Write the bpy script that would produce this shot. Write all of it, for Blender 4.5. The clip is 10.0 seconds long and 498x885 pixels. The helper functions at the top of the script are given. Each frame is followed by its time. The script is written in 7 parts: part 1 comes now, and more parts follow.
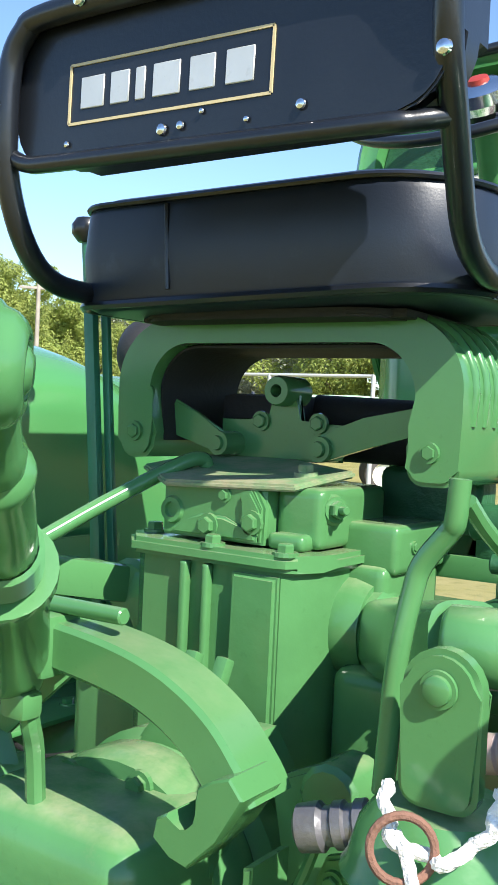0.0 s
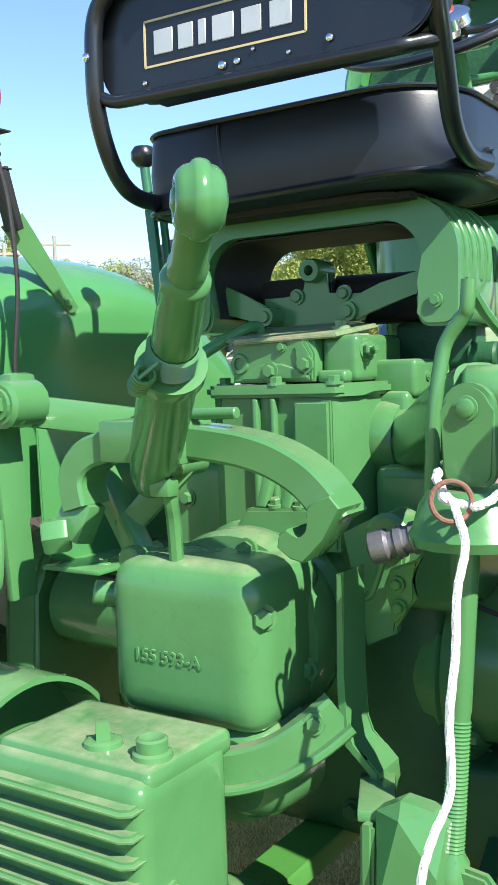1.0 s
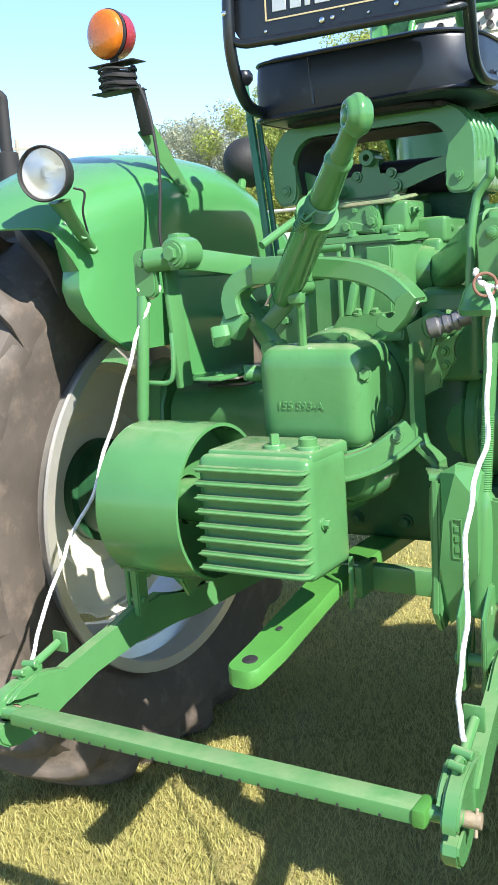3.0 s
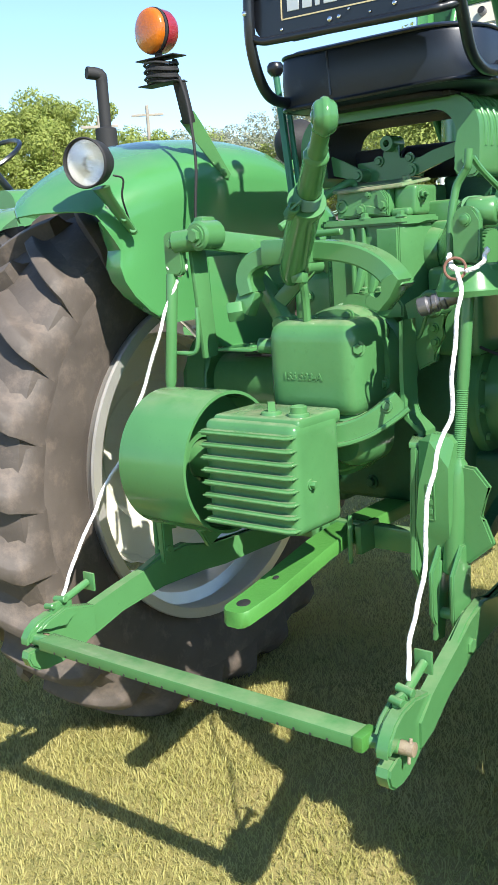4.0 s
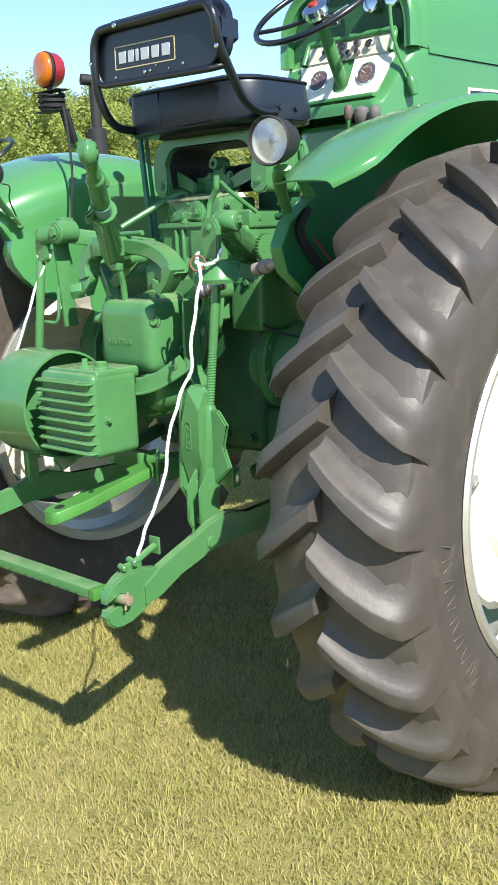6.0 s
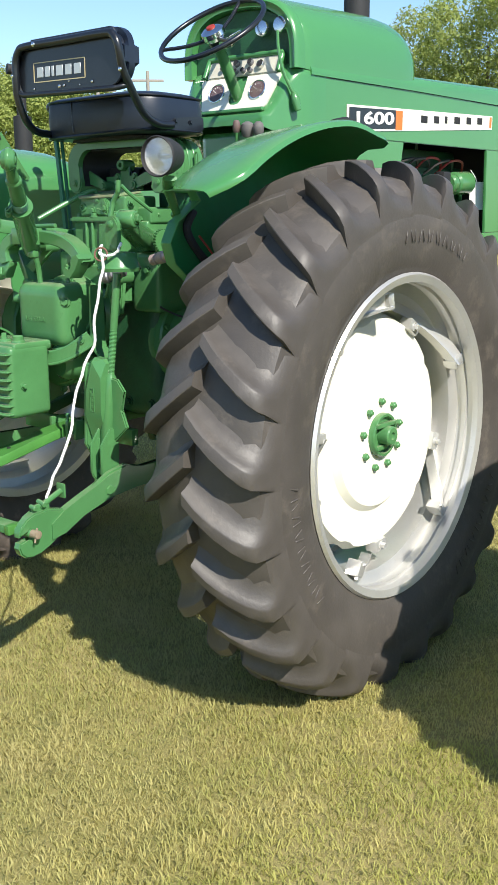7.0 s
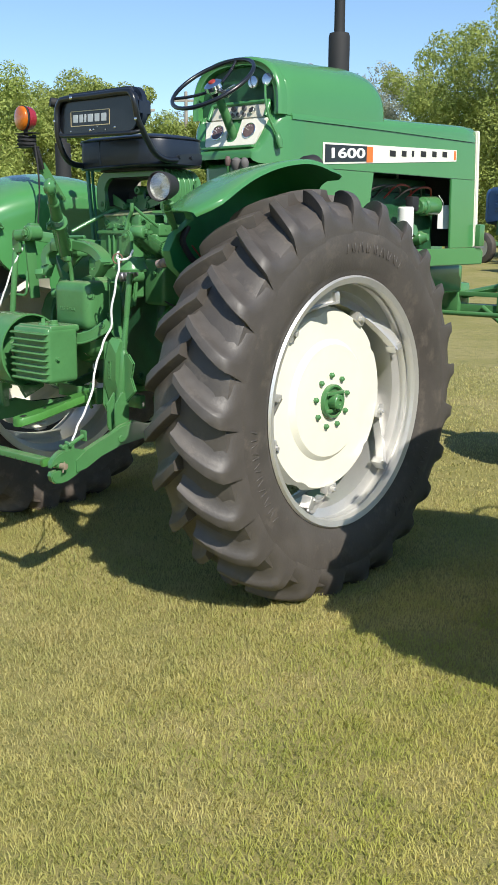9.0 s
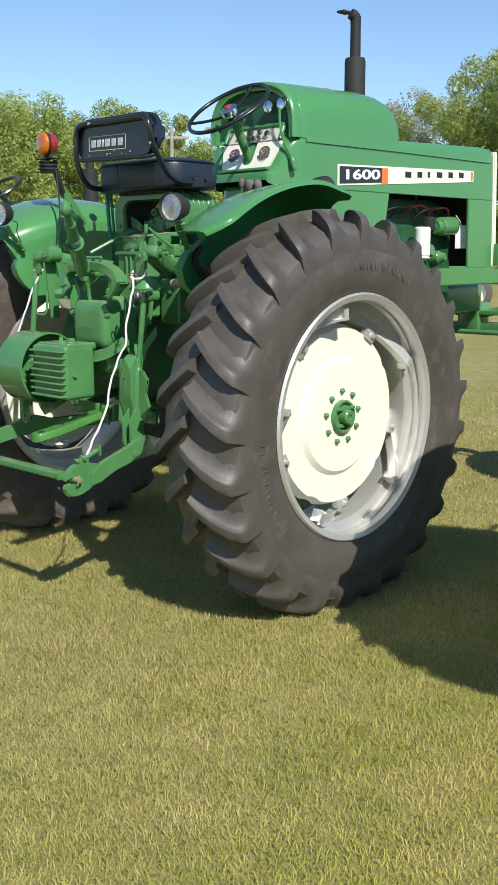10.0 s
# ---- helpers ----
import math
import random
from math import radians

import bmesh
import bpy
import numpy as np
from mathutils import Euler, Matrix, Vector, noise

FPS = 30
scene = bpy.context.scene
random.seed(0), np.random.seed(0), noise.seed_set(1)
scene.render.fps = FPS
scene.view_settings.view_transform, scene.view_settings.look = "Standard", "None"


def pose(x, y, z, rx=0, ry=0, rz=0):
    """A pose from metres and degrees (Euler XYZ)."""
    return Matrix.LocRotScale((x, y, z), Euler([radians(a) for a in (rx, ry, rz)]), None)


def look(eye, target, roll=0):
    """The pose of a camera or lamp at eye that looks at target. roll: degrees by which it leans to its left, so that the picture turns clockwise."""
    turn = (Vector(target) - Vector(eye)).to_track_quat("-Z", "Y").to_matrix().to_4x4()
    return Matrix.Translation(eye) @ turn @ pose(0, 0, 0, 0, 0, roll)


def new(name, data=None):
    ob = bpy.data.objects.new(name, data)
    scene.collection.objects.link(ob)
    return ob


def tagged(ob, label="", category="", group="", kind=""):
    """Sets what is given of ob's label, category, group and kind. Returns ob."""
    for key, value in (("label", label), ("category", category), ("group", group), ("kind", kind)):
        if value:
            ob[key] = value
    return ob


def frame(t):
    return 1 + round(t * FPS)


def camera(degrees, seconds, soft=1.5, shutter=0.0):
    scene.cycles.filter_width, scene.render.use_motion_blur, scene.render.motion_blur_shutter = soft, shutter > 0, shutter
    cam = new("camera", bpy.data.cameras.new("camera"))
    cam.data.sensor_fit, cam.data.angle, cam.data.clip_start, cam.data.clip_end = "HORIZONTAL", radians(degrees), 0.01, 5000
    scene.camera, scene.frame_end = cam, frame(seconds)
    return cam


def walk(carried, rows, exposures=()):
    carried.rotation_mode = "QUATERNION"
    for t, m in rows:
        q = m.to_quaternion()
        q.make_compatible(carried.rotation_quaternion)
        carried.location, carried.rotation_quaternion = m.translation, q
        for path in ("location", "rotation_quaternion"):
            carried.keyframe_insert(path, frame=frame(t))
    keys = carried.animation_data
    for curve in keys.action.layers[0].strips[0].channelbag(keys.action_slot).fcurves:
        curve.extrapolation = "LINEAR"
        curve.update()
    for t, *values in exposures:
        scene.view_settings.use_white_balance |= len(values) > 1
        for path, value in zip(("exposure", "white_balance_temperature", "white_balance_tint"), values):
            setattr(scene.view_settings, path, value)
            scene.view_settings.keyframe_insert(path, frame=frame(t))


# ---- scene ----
cam = camera(28.52, 10.0)
PATH = [
    (0.0, 0.620, -1.086, 1.564, 88.52, -2.66, 34.78),
    (0.5, 0.674, -1.238, 1.493, 87.80, -0.12, 34.65),
    (1.0, 0.724, -1.423, 1.449, 85.69, 2.05, 33.26),
    (1.5, 0.729, -1.598, 1.425, 83.80, 2.91, 30.85),
    (2.0, 0.702, -1.800, 1.385, 82.80, 2.52, 26.99),
    (2.5, 0.763, -1.986, 1.372, 81.32, 2.92, 26.97),
    (3.0, 0.897, -2.162, 1.369, 80.02, 3.79, 31.19),
    (3.2, 0.951, -2.224, 1.378, 79.38, 3.87, 32.39),
    (4.3, 1.315, -2.168, 1.389, 78.85, 3.78, 40.27),
    (4.5, 1.391, -2.167, 1.373, 79.31, 3.69, 40.59),
    (5.0, 1.613, -2.161, 1.417, 78.06, 2.84, 40.90),
    (5.2, 1.694, -2.209, 1.381, 78.65, 2.40, 40.23),
    (6.3, 2.267, -2.299, 1.398, 77.72, 2.21, 43.77),
    (6.5, 2.323, -2.362, 1.416, 77.32, 1.57, 42.84),
    (7.0, 2.545, -2.537, 1.436, 76.76, 0.47, 39.25),
    (7.5, 2.721, -2.786, 1.433, 76.87, -0.76, 36.17),
    (8.0, 2.891, -2.973, 1.425, 77.15, -1.12, 36.85),
    (8.5, 3.102, -3.053, 1.407, 77.67, -0.34, 39.04),
    (9.0, 3.286, -3.103, 1.433, 77.70, -0.20, 41.40),
    (9.5, 3.355, -3.127, 1.422, 78.34, -0.11, 42.39),
    (10.0, 3.408, -3.094, 1.409, 79.13, 0.27, 43.45),
]
walk(cam, [(t, pose(x, y, z, rx, ry, rz)) for t, x, y, z, rx, ry, rz in PATH],
     exposures=[(0.0, 1.05), (1.0, 1.05), (2.5, 1.27), (3.2, 1.18), (4.4, 0.93), (5.0, 1.13), (6.5, 0.71), (7.5, 0.53), (9.0, 0.31), (10.0, 0.26)])

# ---- sky and sun ----
SUN = Vector((1.0, -0.43, 1.0)).normalized()
world = bpy.data.worlds.new("sky")
scene.world = world
world.use_nodes = True
sky = world.node_tree.nodes.new("ShaderNodeTexSky")
sky.sky_type, sky.sun_disc = "NISHITA", False
sky.sun_elevation, sky.sun_rotation = math.asin(SUN.z), math.atan2(SUN.x, SUN.y)
sky.air_density, sky.dust_density, sky.ozone_density = 1.0, 0.1, 3.0
tint = world.node_tree.nodes.new("ShaderNodeMix")
tint.data_type, tint.blend_type = "RGBA", "MULTIPLY"
tint.inputs[0].default_value, tint.inputs[7].default_value = 1.0, (0.93, 1.0, 1.07, 1)
world.node_tree.links.new(sky.outputs[0], tint.inputs[6])
world.node_tree.links.new(tint.outputs[2], world.node_tree.nodes["Background"].inputs[0])
world.node_tree.nodes["Background"].inputs[1].default_value = 0.120
sun = new("sun", bpy.data.lights.new("sun", "SUN"))
sun.data.energy, sun.data.angle, sun.data.color = 5.0, radians(0.5), (1.0, 0.95, 0.86)
sun.matrix_world = look(SUN * 50, (0, 0, 0))


# ---- materials ----
def material(name, color, rough=0.5, metal=0.0, var=0.15, scale=3.0, fine=60.0, bump=0.05, coat=0.0, dirt=None, dirt_amount=0.0, space="Object", dust_glare=0.0, spec=0.5):
    """Paint or stuff with a broad mottling, a fine grain, dirt in patches and a little relief."""
    m = bpy.data.materials.new(name)
    m.use_nodes = True
    nt = m.node_tree
    b = nt.nodes["Principled BSDF"]
    co = nt.nodes.new("ShaderNodeTexCoord").outputs[space]

    def noise_at(s, detail=6.0, r=0.6):
        n = nt.nodes.new("ShaderNodeTexNoise")
        n.inputs["Scale"].default_value, n.inputs["Detail"].default_value, n.inputs["Roughness"].default_value = s, detail, r
        nt.links.new(co, n.inputs["Vector"])
        return n.outputs["Fac"]

    def mix(a, c, fac):
        x = nt.nodes.new("ShaderNodeMix")
        x.data_type = "RGBA"
        for i, v in ((6, a), (7, c)):
            if isinstance(v, tuple):
                x.inputs[i].default_value = (*v, 1)
            else:
                nt.links.new(v, x.inputs[i])
        nt.links.new(fac, x.inputs[0])
        return x.outputs[2]

    def ramp(v, lo, hi):
        r = nt.nodes.new("ShaderNodeMapRange")
        r.inputs["From Min"].default_value, r.inputs["From Max"].default_value = lo, hi
        nt.links.new(v, r.inputs["Value"])
        return r.outputs["Result"]

    broad, grain = noise_at(scale), noise_at(fine, 3.0)
    dark = tuple(c * (1 - var) for c in color)
    light = tuple(min(1, c * (1 + var)) for c in color)
    col = mix(dark, light, ramp(broad, 0.3, 0.7))
    col = mix(col, tuple(c * 0.8 for c in color), ramp(grain, 0.62, 0.9))
    if dirt:
        patch = ramp(noise_at(scale * 2.3, 8.0, 0.7), 0.72 - 0.4 * dirt_amount, 0.95 - 0.3 * dirt_amount)
        s = nt.nodes.new("ShaderNodeMath")
        s.operation = "MULTIPLY"
        s.inputs[1].default_value = min(1.0, 0.35 + dirt_amount)
        nt.links.new(patch, s.inputs[0])
        col = mix(col, dirt, s.outputs[0])
    if dust_glare:
        # pale dust on level faces; on the sheet metal it paints in sky glare
        sep = nt.nodes.new("ShaderNodeSeparateXYZ")
        nt.links.new(nt.nodes.new("ShaderNodeNewGeometry").outputs["Normal"], sep.inputs[0])
        lie = ramp(sep.outputs["Z"], 0.7, 0.99)
        s = nt.nodes.new("ShaderNodeMath")
        s.operation = "MULTIPLY"
        nt.links.new(lie, s.inputs[0])
        nt.links.new(ramp(noise_at(scale * 3.0, 8.0, 0.65), 0.3, 0.3 + 0.4 / dust_glare), s.inputs[1])
        thin = nt.nodes.new("ShaderNodeMath")
        thin.operation, thin.inputs[1].default_value = "MULTIPLY", 0.72
        nt.links.new(s.outputs[0], thin.inputs[0])
        col = mix(col, (0.34, 0.35, 0.22), thin.outputs[0])
    nt.links.new(col, b.inputs["Base Color"])
    r = nt.nodes.new("ShaderNodeMapRange")
    r.inputs["To Min"].default_value, r.inputs["To Max"].default_value = rough * 0.8, min(1, rough * 1.25)
    nt.links.new(broad, r.inputs["Value"])
    nt.links.new(r.outputs["Result"], b.inputs["Roughness"])
    b.inputs["Metallic"].default_value = metal
    b.inputs["Specular IOR Level"].default_value = spec
    b.inputs["Coat Weight"].default_value, b.inputs["Coat Roughness"].default_value = coat, 0.12
    if bump:
        p = nt.nodes.new("ShaderNodeBump")
        p.inputs["Strength"].default_value, p.inputs["Distance"].default_value = bump, 0.01
        nt.links.new(grain, p.inputs["Height"])
        nt.links.new(p.outputs["Normal"], b.inputs["Normal"])
    return m


DUST = (0.25, 0.21, 0.13)
GREEN = material("green_paint", (0.070, 0.207, 0.073), 0.2, 0, 0.10, 4, 140, 0.015, 0.18, DUST, 0.13, "Object", 0.5, 0.4)
CAST = material("green_cast_iron", (0.070, 0.205, 0.073), 0.24, 0, 0.12, 7, 60, 0.04, 0.15, DUST, 0.24, "Object", 0.95, 0.4)
DUSTY = material("dusty_green", (0.10, 0.24, 0.10), 0.55, 0, 0.2, 9, 120, 0.15, 0.05, (0.36, 0.30, 0.20), 0.9)
# The pale tone of its level faces is sky and sun glare put into colour.
SHEET = material("green_sheet_metal", (0.064, 0.232, 0.074), 0.24, 0, 0.06, 1.5, 200, 0.010, 0.35, DUST, 0.09, "Object", 0.30)
TEAL = material("worn_green_lever", (0.03, 0.16, 0.09), 0.4, 0, 0.2, 6, 90, 0.08, 0.1)
LIME = material("fresh_green_drawbar", (0.060, 0.205, 0.042), 0.4, 0, 0.15, 5, 120, 0.1, 0.1)
# Deep green; on the transmission it carries the shade behind the gear casing.
DARKGREEN = material("dark_green", (0.016, 0.085, 0.032), 0.5, 0, 0.3, 8, 80, 0.2)
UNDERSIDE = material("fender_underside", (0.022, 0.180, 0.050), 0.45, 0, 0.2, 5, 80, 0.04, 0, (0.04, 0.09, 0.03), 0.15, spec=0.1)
BALL = material("worn_ball_steel", (0.30, 0.24, 0.17), 0.5, 0.2, 0.3, 40, 200, 0.2, 0, (0.16, 0.09, 0.05), 0.5)
DUSTY_RUBBER = material("dusty_rubber", (0.082, 0.068, 0.058), 0.65, 0, 0.3, 5, 60, 0.12, 0, (0.20, 0.155, 0.125), 0.5)
RUBBER = material("tyre_rubber", (0.074, 0.065, 0.057), 0.5, 0, 0.28, 4, 90, 0.08, 0, (0.175, 0.148, 0.12), 0.48)
VINYL = material("black_vinyl", (0.011, 0.017, 0.031), 0.38, 0, 0.2, 6, 420, 0.04, 0, (0.065, 0.085, 0.12), 0.26)
BLACK = material("black_paint", (0.009, 0.011, 0.015), 0.3, 0, 0.2, 8, 160, 0.05, 0.25)
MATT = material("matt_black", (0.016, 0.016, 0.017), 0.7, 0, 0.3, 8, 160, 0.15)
CHROME = material("bright_screw", (0.75, 0.75, 0.75), 0.18, 1, 0.05, 20, 200, 0.02)
SILVER = material("galvanised_rim", (0.66, 0.65, 0.62), 0.34, 0.65, 0.08, 5, 110, 0.04, 0, (0.45, 0.40, 0.34), 0.15)
COUPLER = material("weathered_coupler", (0.50, 0.38, 0.36), 0.5, 0.2, 0.2, 25, 160, 0.1)
BROWN = material("brown_knob", (0.15, 0.10, 0.09), 0.6, 0, 0.2, 20, 160, 0.1)
KNOB = material("dusty_knob", (0.13, 0.12, 0.115), 0.7, 0, 0.2, 20, 160, 0.1)
CREAM = material("cream_paint", (0.77, 0.75, 0.63), 0.38, 0, 0.05, 4, 160, 0.03, 0.2, (0.55, 0.50, 0.36), 0.12)
WHITE = material("white_enamel", (0.82, 0.81, 0.76), 0.4, 0, 0.04, 6, 160, 0.02)
SILVERLEAF = material("silver_lettering", (0.52, 0.54, 0.54), 0.35, 0.3, 0.08, 12, 160, 0.02)
STEEL = material("grey_steel", (0.20, 0.20, 0.22), 0.4, 0.6, 0.2, 30, 160, 0.1)
BEIGE = material("pale_beige", (0.60, 0.57, 0.46), 0.5, 0, 0.08)
FENCE = material("grey_pipe", (0.5, 0.5, 0.48), 0.5, 0.2, 0.1)
DIAL = material("dark_red_dial", (0.12, 0.075, 0.075), 0.25, 0, 0.3, 40, 160, 0.02, 0.4)
GOLD = material("pale_gold_line", (0.55, 0.45, 0.25), 0.45, 0, 0.05)
ORANGE = material("orange_line", (0.75, 0.17, 0.03), 0.45, 0, 0.05)
ROPE = material("white_rope", (0.80, 0.79, 0.76), 0.85, 0, 0.1, 40, 300, 0.5)
RUST = material("rust", (0.19, 0.095, 0.065), 0.8, 0, 0.3, 30, 200, 0.3)
RED = material("red_rubber", (0.30, 0.03, 0.02), 0.5, 0, 0.1)
IRON = material("dark_iron", (0.06, 0.055, 0.05), 0.55, 0.4, 0.3, 20, 120, 0.2)
AMBER = material("amber_lens", (0.50, 0.125, 0.006), 0.2, 0, 0.15, 30, 120, 0.12, 0.5)
REDLENS = material("red_lens", (0.30, 0.02, 0.03), 0.2, 0, 0.1, 30, 260, 0.25, 0.5)
BARK = material("bark", (0.16, 0.12, 0.09), 0.9, 0, 0.3, 4, 30, 0.6)
POLEWOOD = material("grey_pole_wood", (0.30, 0.27, 0.23), 0.85, 0, 0.2, 3, 30, 0.3)
OLDGREEN = material("faded_green", (0.08, 0.20, 0.10), 0.5, 0, 0.2, 4, 80, 0.05)
PALEGREEN = material("pale_green", (0.30, 0.45, 0.30), 0.5, 0, 0.15, 4, 80, 0.05)
FADED = material("weathered_pale_green", (0.20, 0.27, 0.15), 0.6, 0, 0.2, 4, 80, 0.05, 0, (0.30, 0.25, 0.16), 0.3)
OCHRE = material("weathered_yellow", (0.50, 0.36, 0.13), 0.6, 0, 0.15, 5, 80, 0.05, 0, (0.30, 0.22, 0.12), 0.3)
BLUE = material("blue_paint", (0.035, 0.09, 0.21), 0.4, 0, 0.15, 4, 80, 0.05)


def glass(name, color, rough=0.05):
    m = bpy.data.materials.new(name)
    m.use_nodes = True
    b = m.node_tree.nodes["Principled BSDF"]
    b.inputs["Base Color"].default_value, b.inputs["Roughness"].default_value = (*color, 1), rough
    b.inputs["Transmission Weight"].default_value = 1.0
    return m


LENS = glass("lamp_glass", (0.95, 0.97, 0.97), 0.05)
lens_nodes = LENS.node_tree
flute = lens_nodes.nodes.new("ShaderNodeTexWave")
flute.wave_type, flute.bands_direction = "BANDS", "Z"
flute.inputs["Scale"].default_value, flute.inputs["Distortion"].default_value = 95.0, 0.3
relief = lens_nodes.nodes.new("ShaderNodeBump")
relief.inputs["Strength"].default_value, relief.inputs["Distance"].default_value = 0.3, 0.004
lens_nodes.links.new(lens_nodes.nodes.new("ShaderNodeTexCoord").outputs["Object"], flute.inputs["Vector"])
lens_nodes.links.new(flute.outputs["Fac"], relief.inputs["Height"])
lens_nodes.links.new(relief.outputs["Normal"], lens_nodes.nodes["Principled BSDF"].inputs["Normal"])
MIRROR = material("lamp_reflector", (0.86, 0.87, 0.88), 0.2, 0.8, 0.05, 20, 200, 0.02)
DARKGLASS = material("dark_window", (0.02, 0.03, 0.04), 0.1, 0, 0.1)


def leaf_material(name, a, b):
    m = bpy.data.materials.new(name)
    m.use_nodes = True
    nt = m.node_tree
    p = nt.nodes["Principled BSDF"]
    g = nt.nodes.new("ShaderNodeNewGeometry")
    r = nt.nodes.new("ShaderNodeValToRGB")
    r.color_ramp.elements[0].color, r.color_ramp.elements[1].color = (*a, 1), (*b, 1)
    nt.links.new(g.outputs["Random Per Island"], r.inputs[0])
    nt.links.new(r.outputs[0], p.inputs["Base Color"])
    p.inputs["Roughness"].default_value = 0.7
    p.inputs["Specular IOR Level"].default_value = 0.2
    t = nt.nodes.new("ShaderNodeBsdfTranslucent")
    nt.links.new(r.outputs[0], t.inputs["Color"])
    x = nt.nodes.new("ShaderNodeMixShader")
    x.inputs[0].default_value = 0.45
    nt.links.new(p.outputs[0], x.inputs[1])
    nt.links.new(t.outputs[0], x.inputs[2])
    nt.links.new(x.outputs[0], nt.nodes["Material Output"].inputs[0])
    return m


LEAF = leaf_material("green_leaves", (0.25, 0.325, 0.078), (0.46, 0.52, 0.16))
LEAFDARK = leaf_material("dark_leaves", (0.235, 0.30, 0.075), (0.43, 0.48, 0.15))
# Pale grey: the haze and backlight on far crowns is put into the colour.
LEAFHAZE = leaf_material("hazy_grey_leaves", (0.28, 0.31, 0.22), (0.46, 0.48, 0.37))


def blade_material():
    """Straw and green blades in drifts a hand wide and a stride wide."""
    m = leaf_material("grass_blades", (0.56, 0.54, 0.13), (0.70, 0.63, 0.20))
    nt = m.node_tree
    co = nt.nodes.new("ShaderNodeTexCoord").outputs["Object"]
    p = nt.nodes["Principled BSDF"]
    last = p.inputs["Base Color"].links[0].from_socket
    for size, colour, amount in ((0.8, (0.40, 0.45, 0.06), 0.8), (2.3, (0.80, 0.67, 0.30), 0.58), (5.0, (0.36, 0.42, 0.06), 0.55), (9.0, (0.80, 0.67, 0.28), 0.32), (21.0, (0.29, 0.31, 0.07), 0.3)):
        n = nt.nodes.new("ShaderNodeTexNoise")
        n.inputs["Scale"].default_value, n.inputs["Detail"].default_value = size, 3
        nt.links.new(co, n.inputs["Vector"])
        r = nt.nodes.new("ShaderNodeMapRange")
        r.inputs["From Min"].default_value, r.inputs["From Max"].default_value, r.inputs["To Max"].default_value = 0.47, 0.63, amount
        nt.links.new(n.outputs["Fac"], r.inputs["Value"])
        x = nt.nodes.new("ShaderNodeMix")
        x.data_type = "RGBA"
        nt.links.new(r.outputs["Result"], x.inputs[0])
        nt.links.new(last, x.inputs[6])
        x.inputs[7].default_value = (*colour, 1)
        last = x.outputs[2]
    # the lawn is drier where the machines stand
    sep = nt.nodes.new("ShaderNodeSeparateXYZ")
    nt.links.new(co, sep.inputs[0])
    wob = nt.nodes.new("ShaderNodeTexNoise")
    wob.inputs["Scale"].default_value = 1.1
    nt.links.new(co, wob.inputs["Vector"])
    add = nt.nodes.new("ShaderNodeMath")
    add.operation, add.inputs[1].default_value = "MULTIPLY_ADD", 1.6
    nt.links.new(wob.outputs["Fac"], add.inputs[0])
    nt.links.new(sep.outputs["X"], add.inputs[2])
    dry = nt.nodes.new("ShaderNodeMapRange")
    dry.inputs["From Min"].default_value, dry.inputs["From Max"].default_value = 3.2, 1.6
    dry.inputs["To Min"].default_value, dry.inputs["To Max"].default_value = 0.0, 0.62
    nt.links.new(add.outputs[0], dry.inputs["Value"])
    x = nt.nodes.new("ShaderNodeMix")
    x.data_type = "RGBA"
    nt.links.new(dry.outputs["Result"], x.inputs[0])
    nt.links.new(last, x.inputs[6])
    x.inputs[7].default_value = (0.52, 0.47, 0.225, 1)
    last = x.outputs[2]
    nt.links.new(last, p.inputs["Base Color"])
    for n in nt.nodes:
        if n.type == "BSDF_TRANSLUCENT":
            nt.links.new(last, n.inputs["Color"])
    return m


BLADE = blade_material()


# ---- building blocks ----
def box(bm, c, s, bev=0.004, m=None, seg=2):
    """A box with its edges rounded, by centre and size, turned by m about its centre."""
    t = Matrix.Translation(c) @ (m.to_4x4() if m else Matrix()) @ Matrix.Diagonal((*s, 1))
    g = bmesh.ops.create_cube(bm, size=1.0, matrix=t)["verts"]
    if bev:
        e = list({e for v in g for e in v.link_edges})
        bmesh.ops.bevel(bm, geom=e, offset=bev, segments=seg, affect="EDGES", profile=0.6, clamp_overlap=True)


def frame_of(d, up=(0, 0, 1)):
    """A turn whose z runs along d."""
    z = Vector(d).normalized()
    u = Vector(up)
    if abs(z.dot(u.normalized())) > 0.98:
        u = Vector((1, 0, 0))
    x = u.cross(z).normalized()
    return Matrix((x, z.cross(x), z)).transposed()


def lathe(bm, prof, base, axis, seg=32, closed=False):
    """Turns a profile of (along the axis, radius) about an axis."""
    f, base = frame_of(axis), Vector(base)
    rings = []
    for a, r in prof:
        if r < 1e-5:
            rings.append([bm.verts.new(base + f @ Vector((0, 0, a)))])
        else:
            rings.append([bm.verts.new(base + f @ Vector((r * math.cos(2 * math.pi * k / seg), r * math.sin(2 * math.pi * k / seg), a))) for k in range(seg)])
    pairs = list(zip(rings, rings[1:]))
    if closed:
        pairs.append((rings[-1], rings[0]))
    for p, q in pairs:
        for k in range(seg):
            n = (k + 1) % seg
            if len(p) == 1 and len(q) == 1:
                continue
            if len(p) == 1:
                bm.faces.new((p[0], q[n], q[k]))
            elif len(q) == 1:
                bm.faces.new((p[k], p[n], q[0]))
            else:
                bm.faces.new((p[k], p[n], q[n], q[k]))


def rod(bm, a, b, r, r2=None, seg=14, bev=None):
    """A round bar from a to b with softened ends."""
    a, b = Vector(a), Vector(b)
    h = (b - a).length
    r2 = r if r2 is None else r2
    e = min(r, r2) * 0.18 if bev is None else bev
    lathe(bm, [(0, 0), (0, r - e), (e, r), (h - e, r2), (h, r2 - e), (h, 0)], a, b - a, seg)


